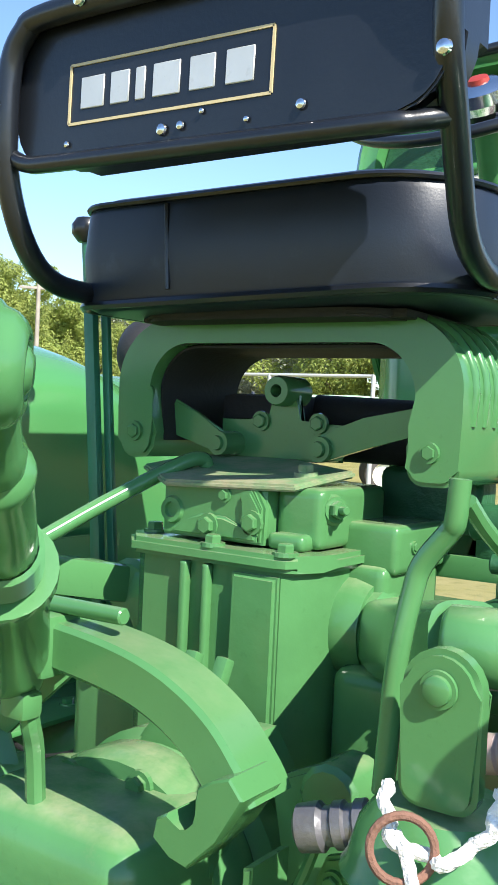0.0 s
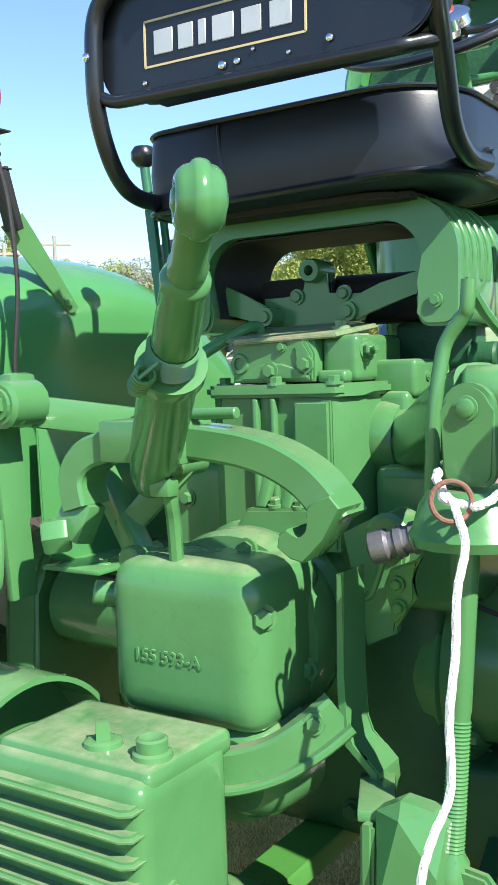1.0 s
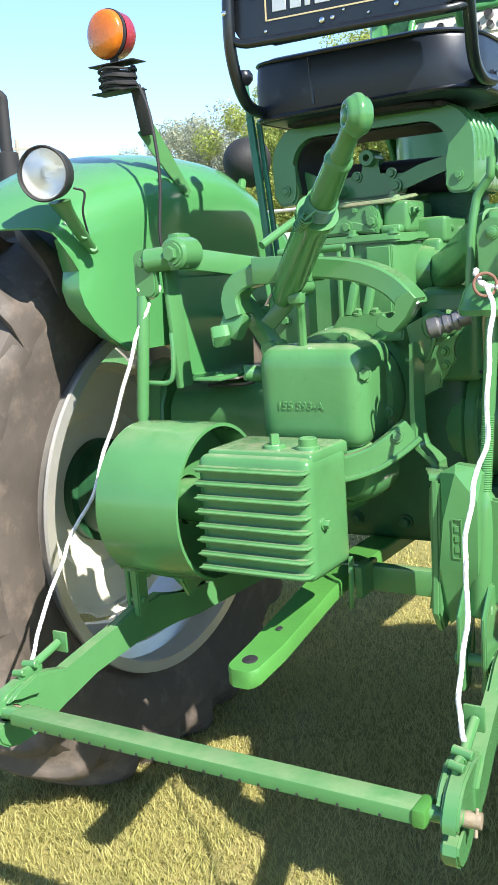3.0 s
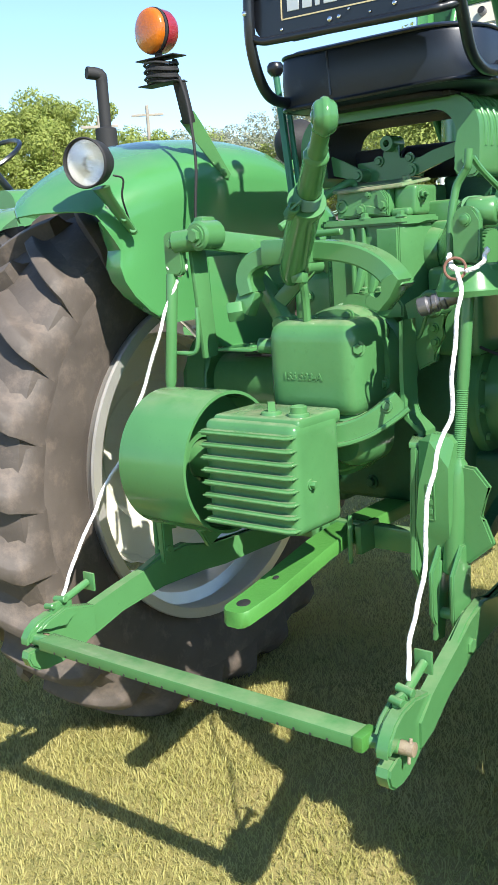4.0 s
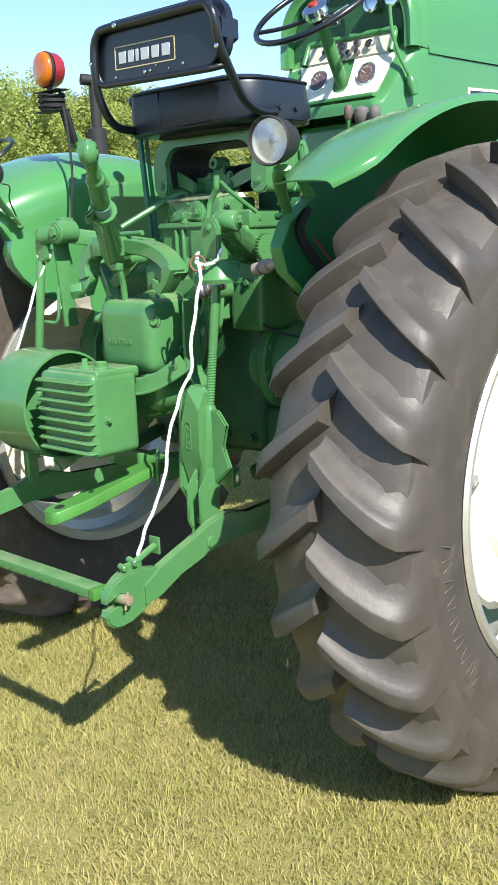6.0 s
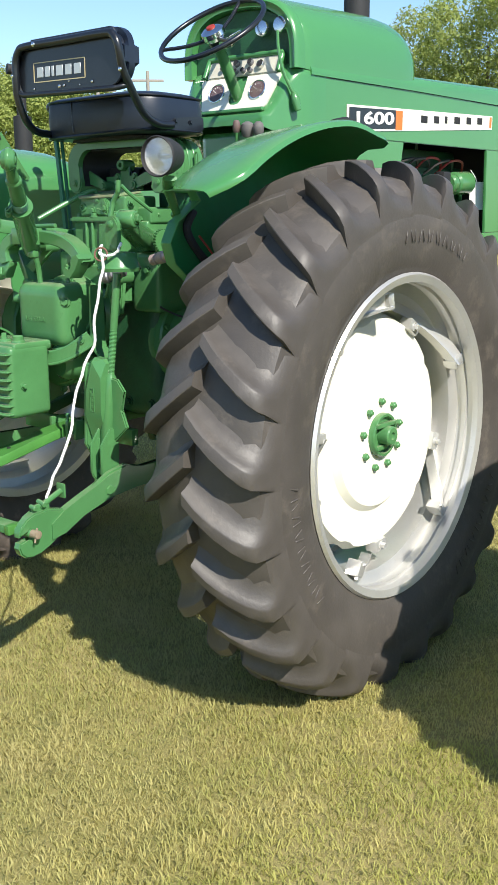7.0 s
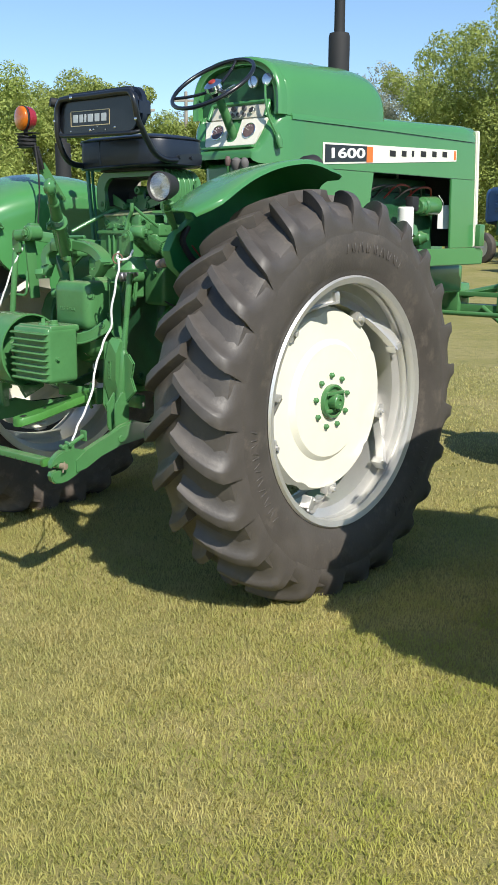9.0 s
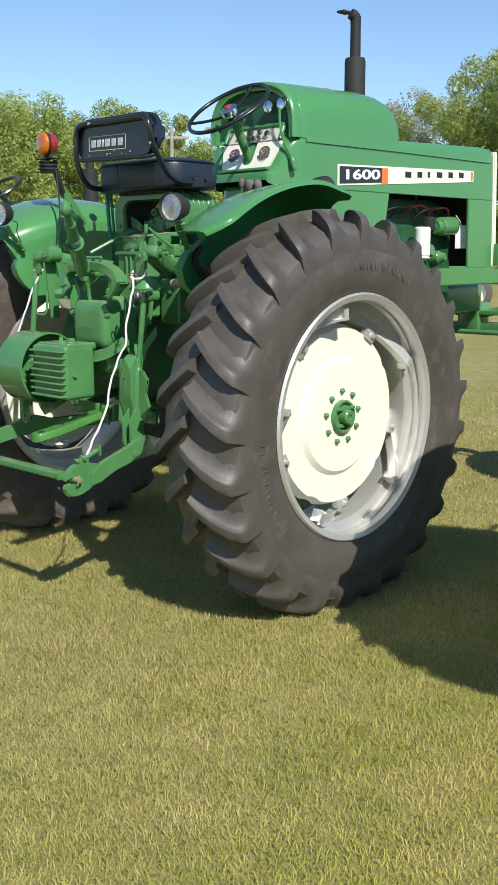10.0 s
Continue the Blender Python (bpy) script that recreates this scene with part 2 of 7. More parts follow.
def bar(bm, a, b, w, h, bev=0.004, up=(0, 0, 1)):
    """A flat bar from a to b: w across, h upwards."""
    a, b = Vector(a), Vector(b)
    f = frame_of(b - a, up)
    box(bm, (a + b) / 2, (w, h, (b - a).length), bev, f)


def smooth_line(pts, n=6):
    """Catmull-Rom through the points."""
    p = [Vector(q) for q in pts]
    p = [p[0] * 2 - p[1], *p, p[-1] * 2 - p[-2]]
    out = []
    for i in range(1, len(p) - 2):
        for k in range(n):
            t = k / n
            a, b, c, d = p[i - 1:i + 3]
            out.append(0.5 * (2 * b + (c - a) * t + (2 * a - 5 * b + 4 * c - d) * t * t + (3 * b - a - 3 * c + d) * t ** 3))
    return out + [p[-2]]


def tube(bm, pts, r, seg=10, n=6, closed=False, rz=None):
    """A tube along a smooth line; rz flattens it upwards."""
    q = smooth_line(pts, n) if n > 1 else [Vector(p) for p in pts]
    if closed:
        q = q[:-1]
    rings, last = [], None
    for i, p in enumerate(q):
        d = (q[(i + 1) % len(q)] - q[i - 1]) if closed else (q[min(i + 1, len(q) - 1)] - q[max(i - 1, 0)])
        d.normalize()
        if last is None:
            f = frame_of(d)
            x = f.col[0]
        else:
            x = (last - d * last.dot(d)).normalized()
        last = x
        y = d.cross(x)
        rr = r(i / (len(q) - 1)) if callable(r) else r
        rings.append([bm.verts.new(p + x * rr * math.cos(2 * math.pi * k / seg) + y * (rz or rr) * math.sin(2 * math.pi * k / seg)) for k in range(seg)])
    for i in range(len(rings) - (0 if closed else 1)):
        a, b = rings[i], rings[(i + 1) % len(rings)]
        for k in range(seg):
            bm.faces.new((a[k], a[(k + 1) % seg], b[(k + 1) % seg], b[k]))
    if not closed:
        bm.faces.new(rings[0][::-1])
        bm.faces.new(rings[-1])


def prism(bm, outline, depth, m, bev=0.003, seg=2):
    """A plate: an outline in local x, y, drawn out along local z by depth, placed by m."""
    lo = [bm.verts.new(m @ Vector((u, v, 0))) for u, v in outline]
    hi = [bm.verts.new(m @ Vector((u, v, depth))) for u, v in outline]
    n = len(lo)
    fs = [bm.faces.new(lo[::-1]), bm.faces.new(hi)] + [bm.faces.new((lo[i], lo[(i + 1) % n], hi[(i + 1) % n], hi[i])) for i in range(n)]
    if bev:
        bmesh.ops.bevel(bm, geom=list({e for f in fs[:2] for e in f.edges}), offset=bev, segments=seg, affect="EDGES", clamp_overlap=True)


def rounded(w, h, r, n=5, cx=0.0, cy=0.0):
    """The outline of a rounded rectangle."""
    out = []
    for sx, sy, a0 in ((1, 1, 0), (-1, 1, 90), (-1, -1, 180), (1, -1, 270)):
        for k in range(n + 1):
            a = radians(a0 + 90 * k / n)
            out.append((cx + sx * (w / 2 - r) + r * math.cos(a), cy + sy * (h / 2 - r) + r * math.sin(a)))
    return out


WAITING = []


def bolt(bm, p, axis, r=0.012, h=0.01):
    """A hexagon head, to be set on the part that is made next."""
    WAITING.append((Vector(p), Vector(axis), r, h))


def hexagon(bm, p, axis, r=0.012, h=0.01):
    """A hexagon head on a washer."""
    f, p = frame_of(axis), Vector(p)
    lathe(bm, [(-0.002, 0), (-0.002, r * 1.45), (0.0025, r * 1.4), (0.0025, r * 0.9)], p, axis, 16)
    lathe(bm, [(0.002, r), (h * 0.85, r), (h, r * 0.85), (h, 0)], p, axis, 6)




def facing_back(y, x=0.0, z=0.0):
    """Local x is the world's x, local y the world's z; depth runs forward from y."""
    return Matrix(((1, 0, 0, x), (0, 0, 1, y), (0, 1, 0, z), (0, 0, 0, 1)))


def facing_side(x, y=0.0, z=0.0, s=1):
    """Local x is the world's y, local y the world's z; depth runs along s times x."""
    return Matrix(((0, 0, s, x), (1, 0, 0, y), (0, 1, 0, z), (0, 0, 0, 1)))


HEADS = {}


def part(name, bm, mat, parent=None, label="", angle=38):
    me = bpy.data.meshes.new(name)
    bmesh.ops.recalc_face_normals(bm, faces=bm.faces)
    bm.to_mesh(me)
    bm.free()
    me.materials.append(mat)
    me.polygons.foreach_set("use_smooth", [True] * len(me.polygons))
    me.set_sharp_from_angle(angle=radians(angle))
    ob = new(name, me)
    if parent:
        ob.parent = parent
    if label:
        tagged(ob, label)
    holder = ob if parent is None or parent.parent is None else parent
    for p, axis, r, h in WAITING:
        key = (round(r, 4), round(h, 4), mat.name)
        if key not in HEADS:
            hb = bmesh.new()
            hexagon(hb, (0, 0, 0), (0, 0, 1), r, h)
            hm = bpy.data.meshes.new("bolt")
            bmesh.ops.recalc_face_normals(hb, faces=hb.faces)
            hb.to_mesh(hm)
            hb.free()
            hm.materials.append(mat)
            HEADS[key] = hm
        b = new("bolt", HEADS[key])
        b.parent = holder
        b.matrix_local = Matrix.Translation(p) @ frame_of(axis).to_4x4()
    WAITING.clear()
    return ob


def thing(name, label, category, group="", kind=""):
    return tagged(new(name), label, category, group, kind)


def letters(name, text, size, mat, m, parent, depth=0.002, label="", width=None, bold=0.02):
    """Raised letters in the built-in typeface."""
    cu = bpy.data.curves.new(name, "FONT")
    cu.body, cu.size, cu.extrude, cu.align_x, cu.align_y = text, size, depth, "CENTER", "CENTER"
    cu.offset = size * bold
    ob = bpy.data.objects.new(name, cu)
    scene.collection.objects.link(ob)
    bpy.context.view_layer.update()
    me = bpy.data.meshes.new_from_object(ob.evaluated_get(bpy.context.evaluated_depsgraph_get()))
    bpy.data.objects.remove(ob)
    xs = [v.co.x for v in me.vertices]
    if width:
        me.transform(Matrix.Scale(width / (max(xs) - min(xs)), 4, (1, 0, 0)))
    me.transform(m)
    me.materials.clear()
    me.materials.append(mat)
    o = new(name, me)
    o.parent = parent
    if label:
        tagged(o, label)
    return o


# ---- ground ----
def ground_material():
    m = bpy.data.materials.new("dry_lawn")
    m.use_nodes = True
    nt = m.node_tree
    b = nt.nodes["Principled BSDF"]
    co = nt.nodes.new("ShaderNodeTexCoord").outputs["Object"]
    cols = [(0.26, 0.24, 0.065), (0.35, 0.295, 0.115), (0.16, 0.17, 0.04)]
    last = None
    for s, c, lo, hi in ((0.9, 1, 0.42, 0.62), (7.0, 2, 0.5, 0.75), (55.0, 1, 0.45, 0.75), (240.0, 2, 0.5, 0.8)):
        n = nt.nodes.new("ShaderNodeTexNoise")
        n.inputs["Scale"].default_value, n.inputs["Detail"].default_value = s, 5
        nt.links.new(co, n.inputs["Vector"])
        r = nt.nodes.new("ShaderNodeMapRange")
        r.inputs["From Min"].default_value, r.inputs["From Max"].default_value = lo, hi
        nt.links.new(n.outputs["Fac"], r.inputs["Value"])
        x = nt.nodes.new("ShaderNodeMix")
        x.data_type = "RGBA"
        nt.links.new(r.outputs["Result"], x.inputs[0])
        if last is None:
            x.inputs[6].default_value = (*cols[0], 1)
        else:
            nt.links.new(last, x.inputs[6])
        x.inputs[7].default_value = (*cols[c], 1)
        last = x.outputs[2]
        height = n.outputs["Fac"]
    nt.links.new(last, b.inputs["Base Color"])
    b.inputs["Roughness"].default_value = 0.95
    p = nt.nodes.new("ShaderNodeBump")
    p.inputs["Strength"].default_value, p.inputs["Distance"].default_value = 0.6, 0.02
    nt.links.new(height, p.inputs["Height"])
    nt.links.new(p.outputs["Normal"], b.inputs["Normal"])
    return m


LAWN = ground_material()
bm = bmesh.new()
ring = []
for k, r in enumerate((0.01, 2, 4, 7, 12, 25, 60, 150, 500, 1500)):
    ring.append([bm.verts.new((r * math.cos(a), r * math.sin(a), 0.002 * noise.noise((r * math.cos(a) * 0.8, r * math.sin(a) * 0.8, 3)) * (1.5 < r < 20) + (0.3 if r > 20 else 0.0))) for a in (2 * math.pi * j / 48 for j in range(48))])
for p, q in zip(ring, ring[1:]):
    for j in range(48):
        bm.faces.new((p[j], q[j], q[(j + 1) % 48], p[(j + 1) % 48]))
bm.faces.new(ring[0])
tagged(part("ground", bm, LAWN), "short dry mown lawn in straw yellow and green", "ground", kind="structure")


def grass(x0, x1, y0, y1, count, seed, tall=0.021, wide=0.0017):
    rng = np.random.default_rng(seed)
    bx, by = rng.uniform(x0, x1, count), rng.uniform(y0, y1, count)
    edge = np.minimum(np.minimum(bx - x0, x1 - bx), np.minimum(by - y0, y1 - by))
    keep = edge > 1.0 * rng.uniform(0, 1, count) ** 1.5
    bx, by = bx[keep], by[keep]
    count = len(bx)
    clump = np.array([noise.noise((x * 3.1, y * 3.1, 5.0)) for x, y in zip(bx, by)])
    h = tall * rng.uniform(0.45, 1.1, count) * (1 + 0.5 * clump)
    a, lean = rng.uniform(0, 2 * np.pi, count), rng.uniform(0.6, 1.6, count)
    w = wide * rng.uniform(0.7, 1.4, count)
    dx, dy = np.cos(a), np.sin(a)
    t = rng.uniform(0, 2 * np.pi, count)
    v = np.zeros((count, 5, 3), np.float32)
    z0 = -0.006
    v[:, 0] = np.stack([bx - dy * w, by + dx * w, np.full(count, z0)], 1)
    v[:, 1] = np.stack([bx + dy * w, by - dx * w, np.full(count, z0)], 1)
    mx, my = bx + np.cos(t) * h * lean * 0.4, by + np.sin(t) * h * lean * 0.4
    v[:, 2] = np.stack([mx + dy * w * 0.7, my - dx * w * 0.7, h * 0.6], 1)
    v[:, 3] = np.stack([mx - dy * w * 0.7, my + dx * w * 0.7, h * 0.6], 1)
    v[:, 4] = np.stack([bx + np.cos(t) * h * lean, by + np.sin(t) * h * lean, h * (1.1 - 0.55 * np.minimum(lean, 1.35))], 1)
    i = np.arange(count, dtype=np.int32)[:, None] * 5
    faces = np.concatenate([i + np.array([[0, 1, 2]]), i + np.array([[0, 2, 3]]), i + np.array([[3, 2, 4]])], 1).ravel()
    me = bpy.data.meshes.new("grass")
    me.vertices.add(count * 5)
    me.vertices.foreach_set("co", v.ravel())
    me.loops.add(count * 9)
    me.loops.foreach_set("vertex_index", faces)
    me.polygons.add(count * 3)
    me.polygons.foreach_set("loop_start", np.arange(0, count * 9, 3, dtype=np.int32))
    me.update(calc_edges=True)
    me.materials.append(BLADE)
    return tagged(new("grass", me), "short dry grass blades, straw and green", "grass", kind="stuff")


grass(-2.3, 4.2, -3.5, 1.7, 520000, 3, 0.030, 0.00135)
grass(-3.5, 4.0, 0.6, 6.5, 80000, 4, 0.024, 0.003)

# ---- tractor ----
tractor = thing("tractor", "green farm tractor with black seat and cream wheels, parked on lawn", "tractor")
AXLE = 0.765


def tyre(name, parent, label, cx, R, r_bead, half, lugs, lug_h, zc, yc=0.0, seg=88, skin=None):
    """A field tyre about the x axis: rounded carcass and two staggered rows of slanted lugs that run on over the shoulder."""
    bm = bmesh.new()

    def P(a, w, r, o=(0, 0, 0)):
        return bm.verts.new((o[0] + w, o[1] - r * math.cos(a), o[2] + r * math.sin(a)))
    base = R - lug_h
    prof = [(-half * 0.80, r_bead), (-half * 0.93, r_bead + 0.045), (-half, (r_bead + base) / 2), (-half * 0.975, base - 0.082), (-half * 0.92, base - 0.046), (-half * 0.74, base - 0.020), (-half * 0.35, base - 0.005), (0, base)]
    prof += [(-w, r) for w, r in prof[-2::-1]]
    rings = [[P(2 * math.pi * k / seg, w, r, (cx, yc, zc)) for k in range(seg)] for w, r in prof]
    for p, q in zip(rings, rings[1:]):
        for k in range(seg):
            bm.faces.new((p[k], p[(k + 1) % seg], q[(k + 1) % seg], q[k]))
    skin = skin or RUBBER
    body = part(name, bm, skin, parent, label, 30)
    ws = [-0.02, 0.2, 0.45, 0.7, 0.86, 0.95, 0.99, 1.003, 0.986]
    bot = [base - 0.012, base - 0.013, base - 0.018, base - 0.029, base - 0.046, base - 0.064, base - 0.088, base - 0.108, base - 0.122]
    top = [R - 0.001, R, R - 0.005, R - 0.017, R - 0.031, R - 0.047, R - 0.072, base - 0.068, base - 0.117]
    # steep on the leading side, a narrow flat crest, then a long hollow fillet
    across = [(-0.030, 0.0), (-0.023, 0.82), (-0.021, 0.97), (-0.018, 1.0), (0.012, 0.985), (0.017, 0.93), (0.023, 0.70), (0.034, 0.44), (0.052, 0.24), (0.078, 0.09), (0.112, 0.0)]
    last = len(across) - 1
    for side in (-1, 1):
        bm = bmesh.new()
        rows = []
        for n, (w, b, t) in enumerate(zip(ws, bot, top)):
            w1 = min(max(w, -0.02), 1.0)
            drop = half * (0.86 * w1 - 0.14 * w1 * w1) / R
            wide = (1.0, 1.0, 1.05, 1.15, 1.2, 1.3, 1.45, 1.6, 1.76)[n]
            rows.append([P(-drop + o * (min(wide, 1.5) if f < 0.8 else min(wide, 1.25)) / R, side * w * half, b + (t - b) * f) for o, f in across])
        for p, q in zip(rows, rows[1:]):
            for j in range(last):
                bm.faces.new((p[j], p[j + 1], q[j + 1], q[j]))
        bm.faces.new(rows[0])
        bm.faces.new(rows[-1])
        lug = part("lug", bm, skin, body, "", 34)
        for k in range(lugs):
            o = lug if k == 0 else new("lug", lug.data)
            o.parent = body
            o.matrix_local = Matrix.Translation((cx, yc, zc)) @ Matrix.Rotation(-2 * math.pi * (k + (0.84 if side > 0 else 0.34)) / lugs, 4, "X")
    return body


def rear_wheel(s, parent, cx=0.905, yc=0.0, name="rear_rim"):
    """Rim with its tyre, dished disc, hub, nuts and slanting rim rails; s: +1 on the right-hand side."""
    x0 = s * cx
    bm = bmesh.new()
    ax = (s, 0, 0)
    prof = [(-0.185, 0.495), (-0.183, 0.465), (-0.165, 0.462), (-0.155, 0.478), (-0.10, 0.470), (-0.085, 0.435), (0.085, 0.435), (0.10, 0.470), (0.118, 0.472), (0.120, 0.464), (0.134, 0.466), (0.136, 0.475), (0.155, 0.477), (0.160, 0.464), (0.178, 0.468), (0.185, 0.490),
            (0.176, 0.497), (0.165, 0.488), (0.10, 0.482), (0.085, 0.447), (-0.085, 0.447), (-0.10, 0.482), (-0.165, 0.488), (-0.176, 0.497)]
    lathe(bm, prof, (x0, yc, AXLE), ax, 72, True)
    rim = part(name, bm, SILVER, parent, "silver steel rim")
    rubber = tyre("rear_tyre", parent, "black rubber field tyre with deep slanted lugs" if s > 0 else "dusty brown rubber field tyre with deep slanted lugs", x0 + s * 0.010, 0.819, 0.482, 0.193, 25, 0.045, AXLE, yc, 88, RUBBER if s > 0 else DUSTY_RUBBER)
    # worn raised lettering on the sidewall, too faint to read
    bm = bmesh.new()
    box(bm, (0, 0, 0), (0.003, 0.0045, 0.036), 0.001, None, 1)
    mark = part("sidewall_mark", bm, RUBBER if s > 0 else DUSTY_RUBBER, rubber)
    for a0 in (62, 182, 302):
        for k in range(16):
            a = radians(a0 + 2.3 * k + 0.5 * (k % 2))
            o = mark if (a0, k) == (62, 0) else new("sidewall_mark", mark.data)
            o.parent = rubber
            o.matrix_local = Matrix.Translation((x0 + s * 0.2015, yc + 0.602 * math.cos(a), AXLE + 0.602 * math.sin(a))) @ Matrix.Rotation(a - math.pi / 2 + 0.3 * (k % 3 - 1), 4, "X")
    bm = bmesh.new()
    xd = 0.095
    d = [(xd - 0.012, 0.0), (xd - 0.012, 0.225), (xd - 0.03, 0.245), (xd - 0.03, 0.355), (xd - 0.07, 0.372), (xd - 0.076, 0.366), (xd - 0.038, 0.349), (xd - 0.038, 0.24), (xd - 0.02, 0.218), (xd - 0.02, 0.0)]
    lathe(bm, d, (x0, yc, AXLE), ax, 80)
    for v in bm.verts:
        r = math.hypot(v.co.y - yc, v.co.z - AXLE)
        if r > 0.34:
            a = math.degrees(math.atan2(v.co.z - AXLE, v.co.y - yc))
            # flats and shallow notches beside the clamps
            g = (a - 22) % 72
            cut = 0.009 * (5 < g < 12)
            v.co.y, v.co.z = yc + (v.co.y - yc) * (1 - cut / r), AXLE + (v.co.z - AXLE) * (1 - cut / r)
    part("wheel_disc", bm, CREAM, rim, "cream painted dished wheel disc")
    for k in range(5):
        bm = bmesh.new()
        a = radians(58 + 72 * k)
        p = Vector((x0 + s * (xd - 0.035), yc + 0.368 * math.cos(a), AXLE + 0.368 * math.sin(a)))
        box(bm, p, (0.045, 0.04, 0.06), 0.008, Matrix.Rotation(a, 3, "X"))
        bolt(bm, p + Vector((s * 0.023, 0, 0)), ax, 0.010, 0.014)
        part("disc_clamp", bm, SILVER, rim)
    bm = bmesh.new()
    lathe(bm, [(xd - 0.021, 0.0), (xd - 0.021, 0.15), (xd - 0.05, 0.15), (xd - 0.055, 0.13), (xd - 0.12, 0.12), (xd - 0.125, 0.0)], (x0, yc, AXLE), ax, 36)
    part("inner_hub", bm, DARKGREEN, rim, "dark green inner hub flange")
    for k in range(5):
        # slanting rail: a flat strip that climbs across the rim, with a web down to the rim
        bm = bmesh.new()
        a0 = radians(68 + 72 * k)
        top, low = [], []
        for j in range(9):
            a = a0 - radians(5.2) * j
            u = x0 + s * (-0.01 + 0.0185 * j)
            for line, rr in ((top, 0.398), (low, 0.452 if j > 1 else 0.440)):
                line.append((Vector((u, yc + rr * math.cos(a), AXLE + rr * math.sin(a))), Vector((0, math.cos(a), math.sin(a)))))
        ring = []
        for (p, n), (q, _) in zip(top, low):
            e = Vector((s, 0, 0)) * 0.019
            ring.append([bm.verts.new(c) for c in (p - e, p + e, p + e + n * 0.008, p + e * 0.3 + n * 0.009, q + e * 0.3, q - e * 0.3, p - e * 0.3 + n * 0.009, p - e + n * 0.008)])
        for p, q in zip(ring, ring[1:]):
            for j in range(8):
                bm.faces.new((p[j], p[(j + 1) % 8], q[(j + 1) % 8], q[j]))
        bm.faces.new(ring[0])
        bm.faces.new(ring[-1])
        rail = part("rim_rail", bm, SILVER, rim)
        bm = bmesh.new()
        e, n = top[-1]
        box(bm, e + n * 0.02 + Vector((-s * 0.012, 0, 0)), (0.050, 0.030, 0.050), 0.005, Matrix.Rotation(a - math.pi / 2, 3, "X"))
        part("rail_stop", bm, SILVER, rail)
    bm = bmesh.new()
    h = [(xd - 0.014, 0.0), (xd - 0.014, 0.068), (xd + 0.004, 0.068), (xd + 0.008, 0.065), (xd + 0.008, 0.058), (xd - 0.004, 0.054), (xd - 0.004, 0.031), (xd + 0.030, 0.030), (xd + 0.034, 0.026), (xd + 0.034, 0.012), (xd + 0.028, 0.010), (xd + 0.028, 0)]
    lathe(bm, h, (x0, yc, AXLE), ax, 32)
    box(bm, (x0 + s * (xd + 0.006), yc, AXLE + 0.034), (0.02, 0.11, 0.014), 0.004)
    box(bm, (x0 + s * (xd + 0.004), yc, AXLE - 0.036), (0.016, 0.10, 0.014), 0.004)
    part("hub", bm, CAST, rim, "green cast hub")
    for k in range(9):
        bm = bmesh.new()
        a = 2 * math.pi * k / 9 + 0.2
        p = Vector((x0 + s * (xd - 0.012), yc + 0.104 * math.cos(a), AXLE + 0.104 * math.sin(a)))
        lathe(bm, [(0, 0.0115), (0.010, 0.0115), (0.012, 0.008), (0.016, 0.006), (0.017, 0)], p, ax, 6)
        part("wheel_nut", bm, GREEN, rim)
    return rim


for s in (1, -1):
    rear_wheel(s, tractor)

def arc(cx, cz, r, a0, a1, n=8):
    return [(cx + r * math.cos(radians(a0 + (a1 - a0) * k / n)), cz + r * math.sin(radians(a0 + (a1 - a0) * k / n))) for k in range(n + 1)]


